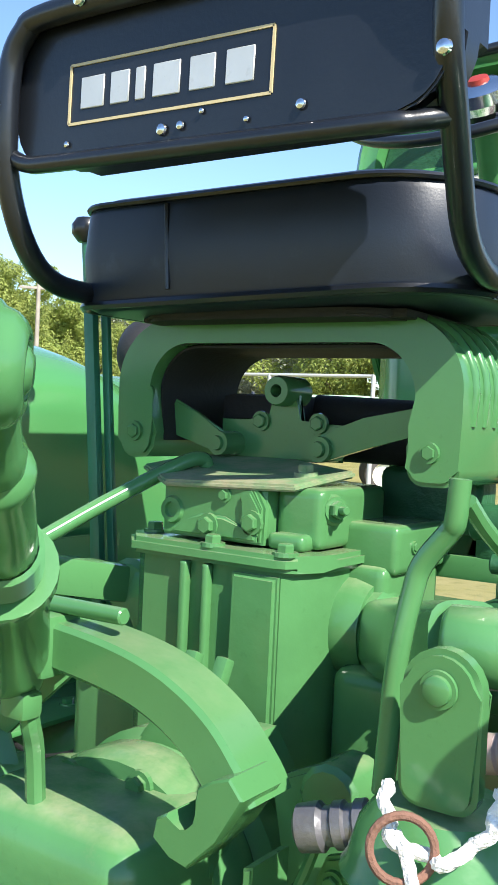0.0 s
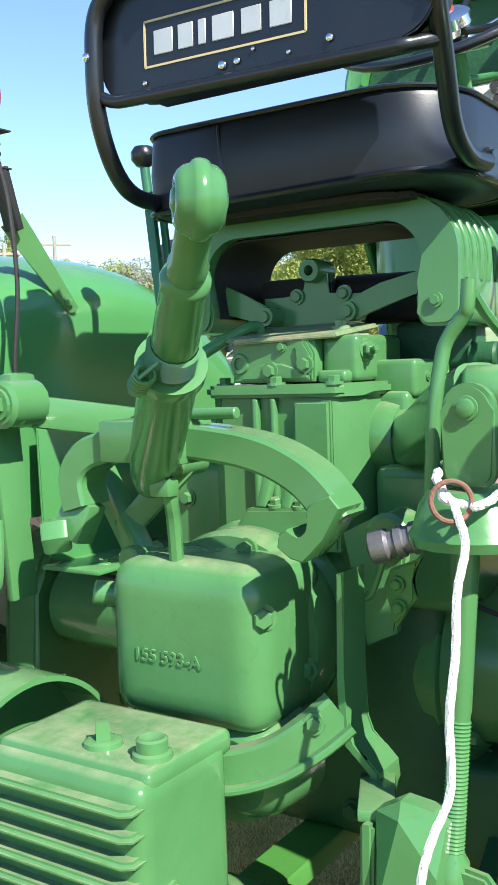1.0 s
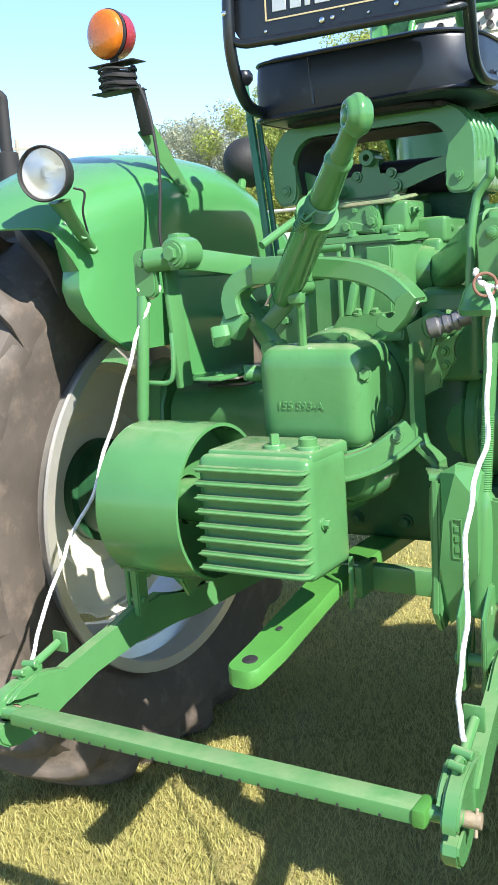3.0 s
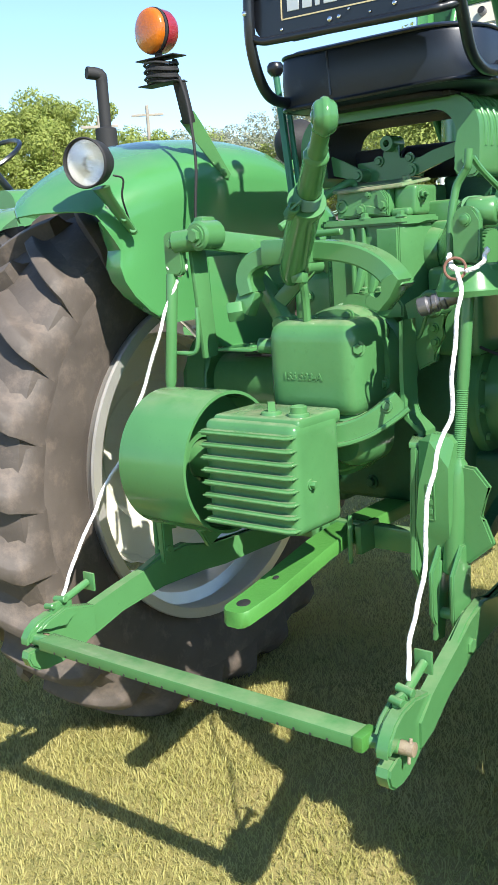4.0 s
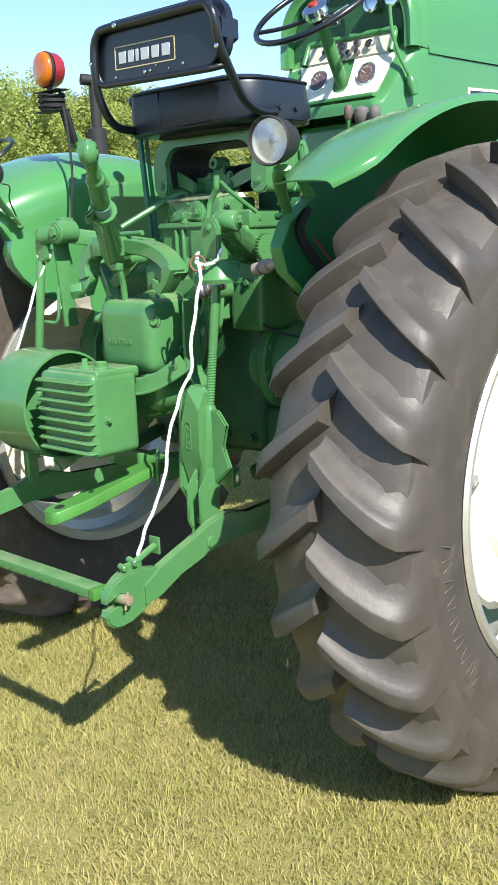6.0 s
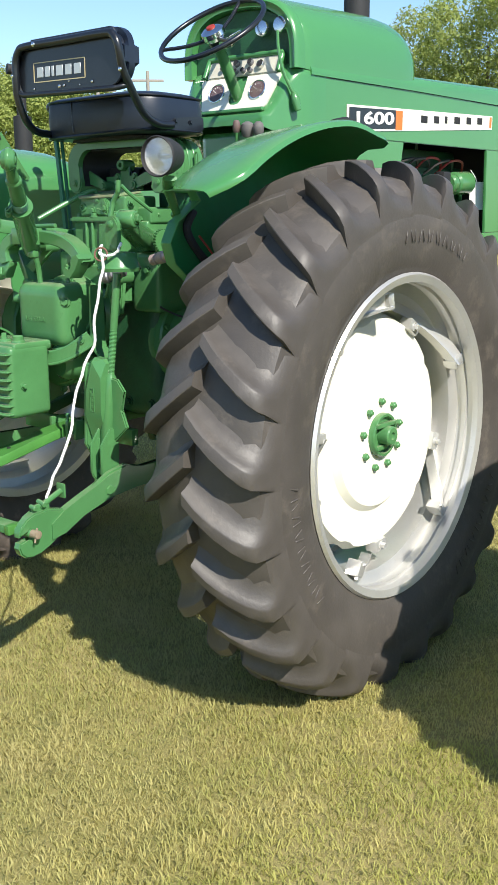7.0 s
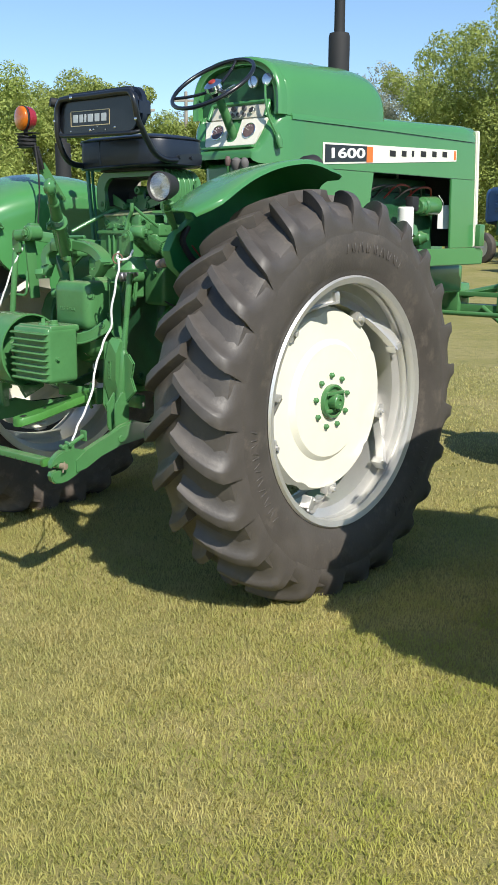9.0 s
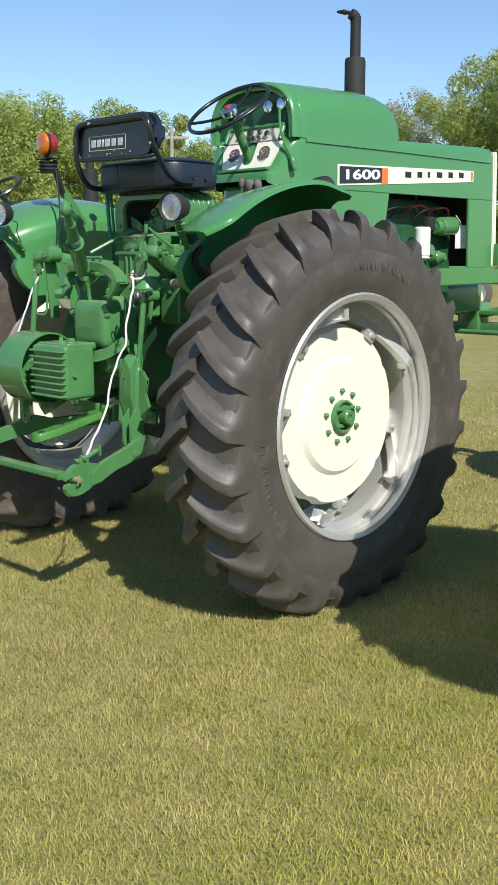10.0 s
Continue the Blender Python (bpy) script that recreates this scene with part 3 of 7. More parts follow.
# final drives, axle and gearbox
for s in (1, -1):
    bm = bmesh.new()
    lathe(bm, [(0.16, 0.0), (0.16, 0.150), (0.175, 0.156), (0.195, 0.156), (0.20, 0.150), (0.205, 0.162), (0.225, 0.162), (0.231, 0.156), (0.233, 0.128), (0.30, 0.122), (0.38, 0.106), (0.46, 0.088), (0.62, 0.080), (0.64, 0.0)], (0, -0.02, 1.005), (s, 0, 0), 40)
    for k in range(12):
        a = 2 * math.pi * k / 12 + 0.13
        bolt(bm, (s * 0.230, -0.02 + 0.144 * math.cos(a), 1.005 + 0.144 * math.sin(a)), (s, 0, 0), 0.010, 0.012)
    prism(bm, arc(0.0, 1.035, 0.115, 0, 180, 12) + arc(0.0, AXLE, 0.14, 180, 360, 12), 0.09 * s, facing_side(s * 0.63), 0.012, 3)
    for k in range(9):
        a = radians(180 + 22.5 * k)
        bolt(bm, (s * 0.628, 0.12 * math.cos(a), AXLE + 0.12 * math.sin(a)), (-s, 0, 0), 0.011, 0.012)
    rod(bm, (s * 0.72, 0, AXLE), (s * 0.90, 0, AXLE), 0.05)
    part("axle_housing", bm, CAST, tractor)
    if s > 0:
        bm = bmesh.new()
        prism(bm, [(s * 0.36, 1.06), (s * 0.49, 1.06), (s * 0.515, 1.21), (s * 0.50, 1.36), (s * 0.47, 1.34)], 0.010, facing_back(-0.10), 0.003)
        bolt(bm, (s * 0.42, -0.101, 1.15), (0, -1, 0), 0.008, 0.008)
        part("fender_stay", bm, GREEN, tractor)
    else:
        bm = bmesh.new()
        prism(bm, [(-0.225, 1.36), (-0.222, 1.17), (-0.205, 1.13), (-0.17, 1.118), (0.14, 1.112), (0.16, 1.36)], 0.006, facing_side(-0.505), 0.002)
        box(bm, (-0.445, -0.05, 1.117), (0.13, 0.34, 0.008), 0.003)
        for y in (-0.16, -0.03):
            bolt(bm, (-0.42, y, 1.121), (0, 0, 1), 0.009, 0.009)
        part("fender_skirt", bm, SHEET, tractor)
    bm = bmesh.new()
    tube(bm, [(s * 0.21, -0.19, 1.15), (s * 0.26, -0.19, 1.125), (s * 0.33, -0.175, 1.102), (s * 0.40, -0.15, 1.095), (s * 0.48, -0.12, 1.09)], 0.0035, 8, 5)
    part("brake_pipe", bm, MATT, tractor)
    bm = bmesh.new()
    box(bm, (s * 0.225, -0.09, 0.80), (0.13, 0.11, 0.16), 0.018, None, 3)
    rod(bm, (s * 0.29, -0.09, 0.80), (s * 0.315, -0.09, 0.80), 0.045)
    bar(bm, (s * 0.27, -0.13, 0.77), (s * 0.29, -0.30, 0.72), 0.03, 0.04, 0.008)
    part("link_bracket", bm, DARKGREEN, tractor, "dark green link bracket")
bm = bmesh.new()
box(bm, (0, 0.16, 0.965), (0.42, 0.66, 0.45), 0.045, None, 3)
box(bm, (0, 0.9, 0.95), (0.36, 0.9, 0.40), 0.05, None, 3)
for x in (-0.17, -0.06, 0.06, 0.17):
    bolt(bm, (x, -0.172, 0.79), (0, -1, 0), 0.012, 0.014)
# The gear casing's shade is put into this darker green.
part("transmission_housing", bm, DARKGREEN, tractor, "dark green transmission housing, shade painted into its colour")

# hydraulic housing with its ribs, valve block and cover
bm = bmesh.new()
plan = [(-0.098, -0.245), (0.085, -0.245), (0.092, -0.238), (0.112, -0.20), (0.112, 0.0), (-0.135, 0.0), (-0.135, -0.21)]
prism(bm, plan, 0.272, Matrix.Translation((0, 0, 1.14)), 0.006)
lip = [(-0.108, -0.257), (0.080, -0.257), (0.094, -0.252), (0.101, -0.240), (0.115, -0.212), (0.124, -0.195), (0.124, 0.0), (-0.146, 0.0), (-0.146, -0.215)]
prism(bm, lip, 0.018, Matrix.Translation((0, 0, 1.407)), 0.005)
for x, y in ((-0.006, -0.241), (0.086, -0.240), (-0.122, -0.20)):
    bolt(bm, (x, y, 1.4255), (0, 0, 1), 0.0095, 0.011)
hyd = part("hydraulic_housing", bm, CAST, tractor)
for x, w, h in ((-0.036, 0.010, 0.012), (-0.006, 0.009, 0.012)):
    bm = bmesh.new()
    box(bm, (x, -0.2495, 1.275), (w, h, 0.262), 0.004, None, 3)
    part("housing_rib", bm, CAST, hyd)
bm = bmesh.new()
prism(bm, [(0.024, 1.142), (0.085, 1.142), (0.085, 1.402), (0.028, 1.402)], 0.012, facing_back(-0.2555), 0.004, 3)
part("housing_pad", bm, CAST, hyd)
bm = bmesh.new()
box(bm, (-0.023, -0.12, 1.458), (0.135, 0.19, 0.064), 0.006)
prism(bm, [(-0.092, 1.428), (0.045, 1.428), (0.046, 1.468), (0.034, 1.488), (-0.092, 1.490)], 0.012, facing_back(-0.2235), 0.003)
prism(bm, [(-0.072, 1.431), (0.040, 1.431), (0.040, 1.440), (0.020, 1.446), (-0.002, 1.455), (-0.034, 1.456), (-0.055, 1.447), (-0.072, 1.438)], 0.008, facing_back(-0.2305), 0.003, 3)
prism(bm, [(0.020, 1.440), (0.044, 1.436), (0.044, 1.466), (0.030, 1.486), (0.016, 1.478), (0.024, 1.462)], 0.006, facing_back(-0.2285), 0.0025, 2)
lathe(bm, [(0, 0.008), (0.004, 0.009), (0.004, 0.014), (0.0, 0.016)], (-0.078, -0.2235, 1.456), (0, -1, 0), 20)
bolt(bm, (0.034, -0.228, 1.452), (0, -1, 0), 0.0095, 0.009)
bolt(bm, (-0.022, -0.2300, 1.444), (0, -1, 0), 0.0095, 0.009)
bolt(bm, (-0.006, -0.2235, 1.478), (0, -1, 0), 0.006, 0.006)
box(bm, (0.074, -0.125, 1.459), (0.058, 0.150, 0.066), 0.012, None, 4)
box(bm, (0.070, -0.196, 1.434), (0.046, 0.046, 0.018), 0.008, None, 3)
rod(bm, (0.090, -0.172, 1.468), (0.108, -0.180, 1.470), 0.017)
bolt(bm, (0.108, -0.180, 1.470), (0.85, -0.5, 0.05), 0.010, 0.012)
rod(bm, (0.108, -0.180, 1.470), (0.128, -0.191, 1.471), 0.0045)
part("valve_block", bm, CAST, tractor, "dusty green cast valve block")
bm = bmesh.new()
box(bm, (0.128, -0.075, 1.428), (0.070, 0.130, 0.054), 0.009, None, 3)
box(bm, (0.124, -0.080, 1.355), (0.062, 0.140, 0.110), 0.012, None, 3)
bolt(bm, (0.163, -0.10, 1.43), (1, 0, 0), 0.005, 0.004)
part("pump_casting", bm, CAST, tractor)
bm = bmesh.new()
box(bm, (0.135, 0.02, 1.475), (0.13, 0.06, 0.075), 0.014, None, 3)
rod(bm, (0.19, 0.0, 1.455), (0.235, 0.0, 1.455), 0.022)
box(bm, (0.225, 0.03, 1.44), (0.06, 0.08, 0.07), 0.012)
part("control_valve", bm, DARKGREEN, tractor, "dark green control valve")
bm = bmesh.new()
prism(bm, [(-0.17, -0.02), (-0.075, -0.095), (0.078, -0.065), (0.092, 0.04), (-0.02, 0.09), (-0.16, 0.08)], 0.008, Matrix.Translation((0, -0.15, 1.4955)) @ Matrix.Rotation(radians(7.5), 4, "X"), 0.0025)
for x, y in ((-0.105, -0.15), (0.056, -0.158)):
    bolt(bm, (x, y, 1.5045), (0, -0.13, 1), 0.0095, 0.011)
part("cover_plate", bm, DUSTY, tractor, "dusty green steel cover plate")
bm = bmesh.new()
tube(bm, [(-0.084, -0.155, 1.503), (-0.087, -0.162, 1.512), (-0.098, -0.19, 1.505), (-0.135, -0.27, 1.462), (-0.165, -0.35, 1.418)], 0.009, 10, 5)
part("control_rod", bm, GREEN, tractor)

# seat support: a folded arch with side ribs
bm = bmesh.new()
outer = arc(-0.222, 1.530, 0.024, 270, 180, 4) + [(-0.248, 1.57)] + arc(-0.166, 1.600, 0.082, 180, 90, 14) + arc(0.144, 1.600, 0.082, 90, 0, 14) + [(0.226, 1.57)] + arc(0.205, 1.518, 0.019, 0, -90, 4)
outer += arc(0.183, 1.518, 0.019, 270, 180, 4) + [(0.162, 1.540), (0.170, 1.560)] + arc(0.112, 1.592, 0.060, 0, 90, 14) + arc(-0.136, 1.592, 0.060, 90, 180, 14) + [(-0.190, 1.560), (-0.186, 1.54), (-0.190, 1.52), (-0.20, 1.508)]
prism(bm, outer, 0.19, facing_back(-0.135), 0.005)
bolt(bm, (0.192, -0.137, 1.535), (0, -1, 0), 0.008, 0.005)
bolt(bm, (-0.217, -0.137, 1.540), (0, -1, 0), 0.009, 0.006)
sup = part("seat_support", bm, GREEN, tractor, "folded green seat arch with ribs")
for y in (-0.105, -0.075, -0.045, -0.015, 0.015):
    for e in (1, -1):
        bm = bmesh.new()
        m0 = -0.011
        line = [((x - m0) * e + m0, y, z) for x, z in [(0.08, 1.681)] + arc(0.144, 1.600, 0.082, 90, 0, 6) + [(0.2230, 1.565)]]
        tube(bm, line, 0.0060, 10, 1)
        part("rib", bm, GREEN, sup)
bm = bmesh.new()
prism(bm, [(-0.134, 1.508), (0.042, 1.514), (0.043, 1.559), (-0.018, 1.560), (-0.021, 1.598), (-0.058, 1.598), (-0.060, 1.561), (-0.136, 1.561)], 0.012, facing_back(-0.06), 0.003)
lathe(bm, [(0, 0.008), (0, 0.017), (0.005, 0.019), (0.055, 0.019), (0.055, 0.008)], (-0.039, -0.082, 1.598), (0, 1, 0), 20, True)
prism(bm, [(-0.206, 1.540), (-0.200, 1.570), (-0.188, 1.583), (-0.15, 1.566), (-0.106, 1.543), (-0.103, 1.528), (-0.116, 1.515), (-0.14, 1.527)], 0.009, facing_back(-0.092), 0.0025)
prism(bm, [(0.026, 1.530), (0.030, 1.545), (0.060, 1.558), (0.089, 1.569), (0.147, 1.581), (0.172, 1.584), (0.172, 1.552), (0.146, 1.549), (0.100, 1.536), (0.060, 1.523), (0.036, 1.515)], 0.009, facing_back(-0.092), 0.0025)
for x in (-0.112, 0.035):
    lathe(bm, [(0, 0.0), (0, 0.0085), (0.003, 0.0095), (0.005, 0.0095), (0.005, 0.015), (0.008, 0.0155), (0.045, 0.0155), (0.045, 0.0)], (x, -0.104, 1.530), (0, 1, 0), 22)
for x in (-0.072, 0.012):
    bolt(bm, (x, -0.062, 1.56), (0, -1, 0), 0.009, 0.008)
part("seat_linkage", bm, GREEN, tractor)
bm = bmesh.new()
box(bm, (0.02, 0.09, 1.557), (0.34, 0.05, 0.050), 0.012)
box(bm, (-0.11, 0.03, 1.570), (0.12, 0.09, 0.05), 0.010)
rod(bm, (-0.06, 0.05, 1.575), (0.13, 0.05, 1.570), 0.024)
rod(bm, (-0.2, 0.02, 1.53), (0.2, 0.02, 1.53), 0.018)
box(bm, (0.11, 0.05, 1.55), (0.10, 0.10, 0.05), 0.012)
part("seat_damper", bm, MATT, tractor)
# Thin black sheet added so that the inside of the arch looks dark.
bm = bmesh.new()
sheet_out = arc(-0.136, 1.592, 0.0585, 180, 90, 12) + arc(0.112, 1.592, 0.0585, 90, 0, 12)
sheet_in = arc(0.112, 1.592, 0.0555, 0, 90, 12) + arc(-0.136, 1.592, 0.0555, 90, 180, 12)
prism(bm, [(-0.186, 1.53)] + sheet_out + [(0.164, 1.53), (0.161, 1.53)] + sheet_in + [(-0.183, 1.53)], 0.165, facing_back(-0.115), 0)
part("arch_dark_sheet", bm, MATT, tractor, "thin black sheet added inside the seat arch to darken it")

# seat
SX, SY = 0.018, -0.098
def seat_rise(u):
    """The cushion's underside rises a little towards its right end."""
    return 0.004 + 0.035 * max(0.0, u + 0.05)


def cushion_outline(grow):
    """Seat outline: three tight corners and one broad one at the rear right."""
    out = []
    for sx, sy, a0, r in ((1, 1, 0, 0.075), (-1, 1, 90, 0.05), (-1, -1, 180, 0.045), (1, -1, 270, 0.105)):
        r = max(r - 0.5 * grow, 0.004)
        for k in range(9):
            a = radians(a0 + 90 * k / 8)
            out.append((sx * (0.243 - grow - r) + r * math.cos(a), sy * (0.154 - grow - r) + r * math.sin(a)))
    return out


bm = bmesh.new()
rings = []
for z, i in ((1.676, 0.012), (1.680, 0.003), (1.688, 0.0), (1.74, -0.003), (1.785, 0.0), (1.796, 0.002), (1.802, 0.008), (1.808, 0.022), (1.813, 0.045), (1.817, 0.080), (1.818, 0.105)):
    rings.append([bm.verts.new((SX + u, SY + v, z + (0.006 * math.cos(u * 5) if z > 1.75 else seat_rise(u)))) for u, v in cushion_outline(i)])
for p, q in zip(rings, rings[1:]):
    for j in range(len(p)):
        bm.faces.new((p[j], p[(j + 1) % len(p)], q[(j + 1) % len(p)], q[j]))
bm.faces.new(rings[0][::-1])
bm.faces.new(rings[-1])
seat = part("seat_cushion", bm, VINYL, tractor, "black vinyl seat cushion with piping", 50)
bm = bmesh.new()
o = cushion_outline(-0.002)
tube(bm, [(SX + u, SY + v, 1.681 + seat_rise(u)) for u, v in o] + [(SX + o[0][0], SY + o[0][1], 1.681 + seat_rise(o[0][0]))], 0.005, 6, 1, True)
tube(bm, [(SX + u * 0.992, SY + v * 0.99, 1.797 + 0.006 * math.cos(u * 5)) for u, v in o + o[:1]], 0.0035, 6, 1, True)
rod(bm, (-0.075, -0.2535, 1.70), (-0.082, -0.2525, 1.795), 0.003, None, 6)
part("piping", bm, BLACK, seat)
bm = bmesh.new()
prism(bm, rounded(0.34, 0.20, 0.045, 6), 0.010, Matrix.Translation((SX - 0.03, SY + 0.01, 1.674)), 0.003)
box(bm, (-0.01, -0.08, 1.680), (0.36, 0.16, 0.010), 0.003)
part("seat_pan", bm, MATT, tractor)
back = part("backrest", (lambda b: (prism(b, rounded(0.490, 0.165, 0.06, 7), 0.06, facing_back(-0.372, 0.060, 1.898), 0.018, 4), b)[1])(bmesh.new()), VINYL, tractor, "black padded backrest")
bm = bmesh.new()
prism(bm, rounded(0.485, 0.146, 0.05, 7), 0.006, facing_back(-0.384, 0.062, 1.883), 0.002)
panel = part("back_panel", bm, BLACK, back, "black sheet metal rear panel")
bm = bmesh.new()
zt, zb = 1.957, 1.806
loop = [(0.268, -0.135, 1.711), (0.267, -0.165, 1.709), (0.267, -0.200, 1.711), (0.271, -0.245, 1.724), (0.277, -0.280, 1.745), (0.285, -0.312, zb - 0.03), (0.293, -0.345, 1.812), (0.300, -0.378, 1.855), (0.302, -0.394, 1.915), (0.286, -0.396, 1.945), (0.25, -0.396, zt), (0.06, -0.396, zt), (-0.125, -0.396, zt), (-0.160, -0.396, 1.945), (-0.178, -0.396, 1.915), (-0.182, -0.396, 1.86), (-0.186, -0.389, zb), (-0.189, -0.368, 1.755), (-0.193, -0.338, 1.720), (-0.198, -0.30, 1.704), (-0.20, -0.25, 1.70), (-0.20, -0.18, 1.70)]
tube(bm, loop, 0.0125, 12, 5)
tube(bm, [(-0.178, -0.388, 1.822), (-0.155, -0.388, 1.813), (-0.10, -0.388, 1.810), (0.22, -0.386, 1.803), (0.270, -0.374, 1.805), (0.290, -0.352, 1.812)], 0.009, 10, 4)
part("back_tube", bm, BLACK, tractor, "bent black tube round the backrest")
bm = bmesh.new()
prism(bm, [(-0.165, 1.690), (-0.150, 1.716), (-0.125, 1.733), (0.0, 1.745), (0.018, 1.740), (0.018, 1.704), (0.0, 1.694)], 0.006, facing_side(0.2605), 0.002)
for y in (-0.118, -0.048):
    bolt(bm, (0.266, y, 1.724), (1, 0, 0), 0.007, 0.008)
part("seat_bracket", bm, BLACK, tractor)
for x, z, y, r in ((0.302, 1.852, -0.391, 0.007), (-0.184, 1.872, -0.409, 0.006), (-0.07, 1.957, -0.409, 0.008), (0.020, 1.827, -0.386, 0.006), (0.042, 1.828, -0.386, 0.0045), (0.172, 1.829, -0.386, 0.005), (-0.104, 1.828, -0.386, 0.0035), (0.066, 1.838, -0.386, 0.0028), (0.116, 1.824, -0.386, 0.0028)):
    bm = bmesh.new()
    lathe(bm, [(0, r), (r * 0.35, r * 0.85), (r * 0.6, r * 0.3), (r * 0.62, 0)], (x, y, z), (0, -1, 0), 12)
    part("screw", bm, CHROME, back)
# badge: framed row of pale blocks
BX, BZ, BW, BH, BT = 0.019, 1.8745, 0.243, 0.058, radians(1.0)
turn = Matrix.Translation((BX, -0.3845, BZ)) @ Matrix.Rotation(BT, 4, "Y")
bm = bmesh.new()
for u, v, w, h in ((0, BH / 2, BW, 0.0028), (0, -BH / 2, BW, 0.0028), (-BW / 2, 0, 0.0028, BH), (BW / 2, 0, 0.0028, BH)):
    box(bm, turn @ Vector((u, 0, v)), (w, 0.0016, h), 0, turn.to_3x3())
part("badge_frame", bm, GOLD, back)
for k in range(6):
    bm = bmesh.new()
    w = (0.036, 0.028, 0.014, 0.038, 0.034, 0.036)[k]
    u = -0.101 + (0.0, 0.036, 0.062, 0.094, 0.136, 0.178)[k] + 0.01
    box(bm, turn @ Vector((u, 0, 0)), (w * 0.86, 0.0018, 0.031), 0.0008, turn.to_3x3(), 1)
    part("badge_block", bm, SILVERLEAF, back)

# cross arm, hoop and top link
bm = bmesh.new()
bar(bm, (-0.165, -0.17, 1.352), (-0.30, -0.455, 1.403), 0.034, 0.046, 0.008)
rod(bm, (-0.29, -0.50, 1.412), (-0.29, -0.43, 1.412), 0.034)
bolt(bm, (-0.29, -0.502, 1.412), (0, -1, 0), 0.016, 0.012)
rod(bm, (-0.36, -0.50, 1.40), (-0.27, -0.47, 1.408), 0.026)
box(bm, (-0.305, -0.45, 1.44), (0.03, 0.05, 0.03), 0.01)
part("lift_arm", bm, GREEN, tractor, "stout green lift arm")
bm = bmesh.new()
rod(bm, (-0.185, -0.135, 1.340), (0.160, -0.135, 1.340), 0.047)
lathe(bm, [(0, 0.0), (0, 0.056), (0.010, 0.056), (0.022, 0.053), (0.032, 0.050), (0.034, 0.0)], (0.110, -0.135, 1.342), (1, 0, 0), 30)
lathe(bm, [(0, 0.0), (0, 0.060), (0.02, 0.058), (0.025, 0.0)], (-0.132, -0.15, 1.34), (-1, 0, 0), 30)
rod(bm, (-0.165, -0.20, 1.352), (-0.165, -0.12, 1.345), 0.036)
part("rockshaft", bm, CAST, tractor)
bm = bmesh.new()
arm_line = smooth_line([(0.150, -0.125, 1.338), (0.188, -0.19, 1.346), (0.246, -0.285, 1.368), (0.31, -0.385, 1.396), (0.372, -0.462, 1.418)], 5)
rings = []
for i, p in enumerate(arm_line):
    d = (arm_line[min(i + 1, len(arm_line) - 1)] - arm_line[max(i - 1, 0)]).normalized()
    n = d.cross(Vector((0, 0, 1))).normalized()
    u = n.cross(d)
    k = i / (len(arm_line) - 1)
    rings.append([bm.verts.new(p + n * (0.036 - 0.010 * k) * math.copysign(abs(math.cos(a)) ** 0.6, math.cos(a)) + u * (0.040 - 0.010 * k) * math.copysign(abs(math.sin(a)) ** 0.6, math.sin(a))) for a in (2 * math.pi * q / 20 for q in range(20))])
for p, q in zip(rings, rings[1:]):
    for j in range(20):
        bm.faces.new((p[j], p[(j + 1) % 20], q[(j + 1) % 20], q[j]))
bm.faces.new(rings[0])
bm.faces.new(rings[-1])
rod(bm, (0.358, -0.468, 1.418), (0.412, -0.453, 1.418), 0.027)
bolt(bm, (0.412, -0.453, 1.420), (1, 0.28, 0), 0.012, 0.012)
part("lift_arm", bm, CAST, tractor, "stout cast green lift arm", 60)
bm = bmesh.new()
hp = smooth_line([(-0.142, -0.495, 1.280), (-0.150, -0.492, 1.315), (-0.135, -0.49, 1.342), (-0.096, -0.487, 1.358), (-0.006, -0.485, 1.367), (0.076, -0.485, 1.362), (0.138, -0.487, 1.350), (0.186, -0.49, 1.328), (0.219, -0.495, 1.300), (0.232, -0.497, 1.282)], 6)
rings = []
for i, p in enumerate(hp):
    d = (hp[min(i + 1, len(hp) - 1)] - hp[max(i - 1, 0)]).normalized()
    n = Vector((-d.z, 0, d.x))
    rings.append([bm.verts.new(p + n * a + Vector((0, b, 0))) for a, b in ((0.016, -0.027), (0.020, -0.023), (0.020, 0.023), (0.016, 0.027), (-0.016, 0.027), (-0.020, 0.023), (-0.020, -0.023), (-0.016, -0.027))])
for p, q in zip(rings, rings[1:]):
    for j in range(8):
        bm.faces.new((p[j], p[(j + 1) % 8], q[(j + 1) % 8], q[j]))
bm.faces.new(rings[0])
bm.faces.new(rings[-1])
box(bm, (-0.028, -0.49, 1.366), (0.125, 0.068, 0.052), 0.005)
prism(bm, [(0.211, 1.302), (0.224, 1.310), (0.238, 1.315), (0.250, 1.302), (0.228, 1.268), (0.204, 1.242), (0.188, 1.245), (0.172, 1.256), (0.175, 1.271), (0.185, 1.277), (0.190, 1.270), (0.197, 1.267), (0.204, 1.269), (0.210, 1.275), (0.212, 1.283), (0.209, 1.291)], 0.05, facing_back(-0.540), 0.0015, 1)
bar(bm, (-0.140, -0.497, 1.290), (-0.160, -0.505, 1.240), 0.046, 0.034, 0.005, (0, 1, 0))
lathe(bm, [(0, 0.0), (0, 0.022), (0.004, 0.024), (0.030, 0.024), (0.034, 0.021), (0.034, 0.0)], (-0.158, -0.512, 1.246), (-0.75, -0.6, -0.1), 6)
part("draft_hoop", bm, GREEN, tractor, "arched green bar")
bm = bmesh.new()
rod(bm, (-0.045, -0.493, 1.397), (0.097, -0.495, 1.399), 0.0072)
part("link_pin", bm, GREEN, tractor)
bm = bmesh.new()
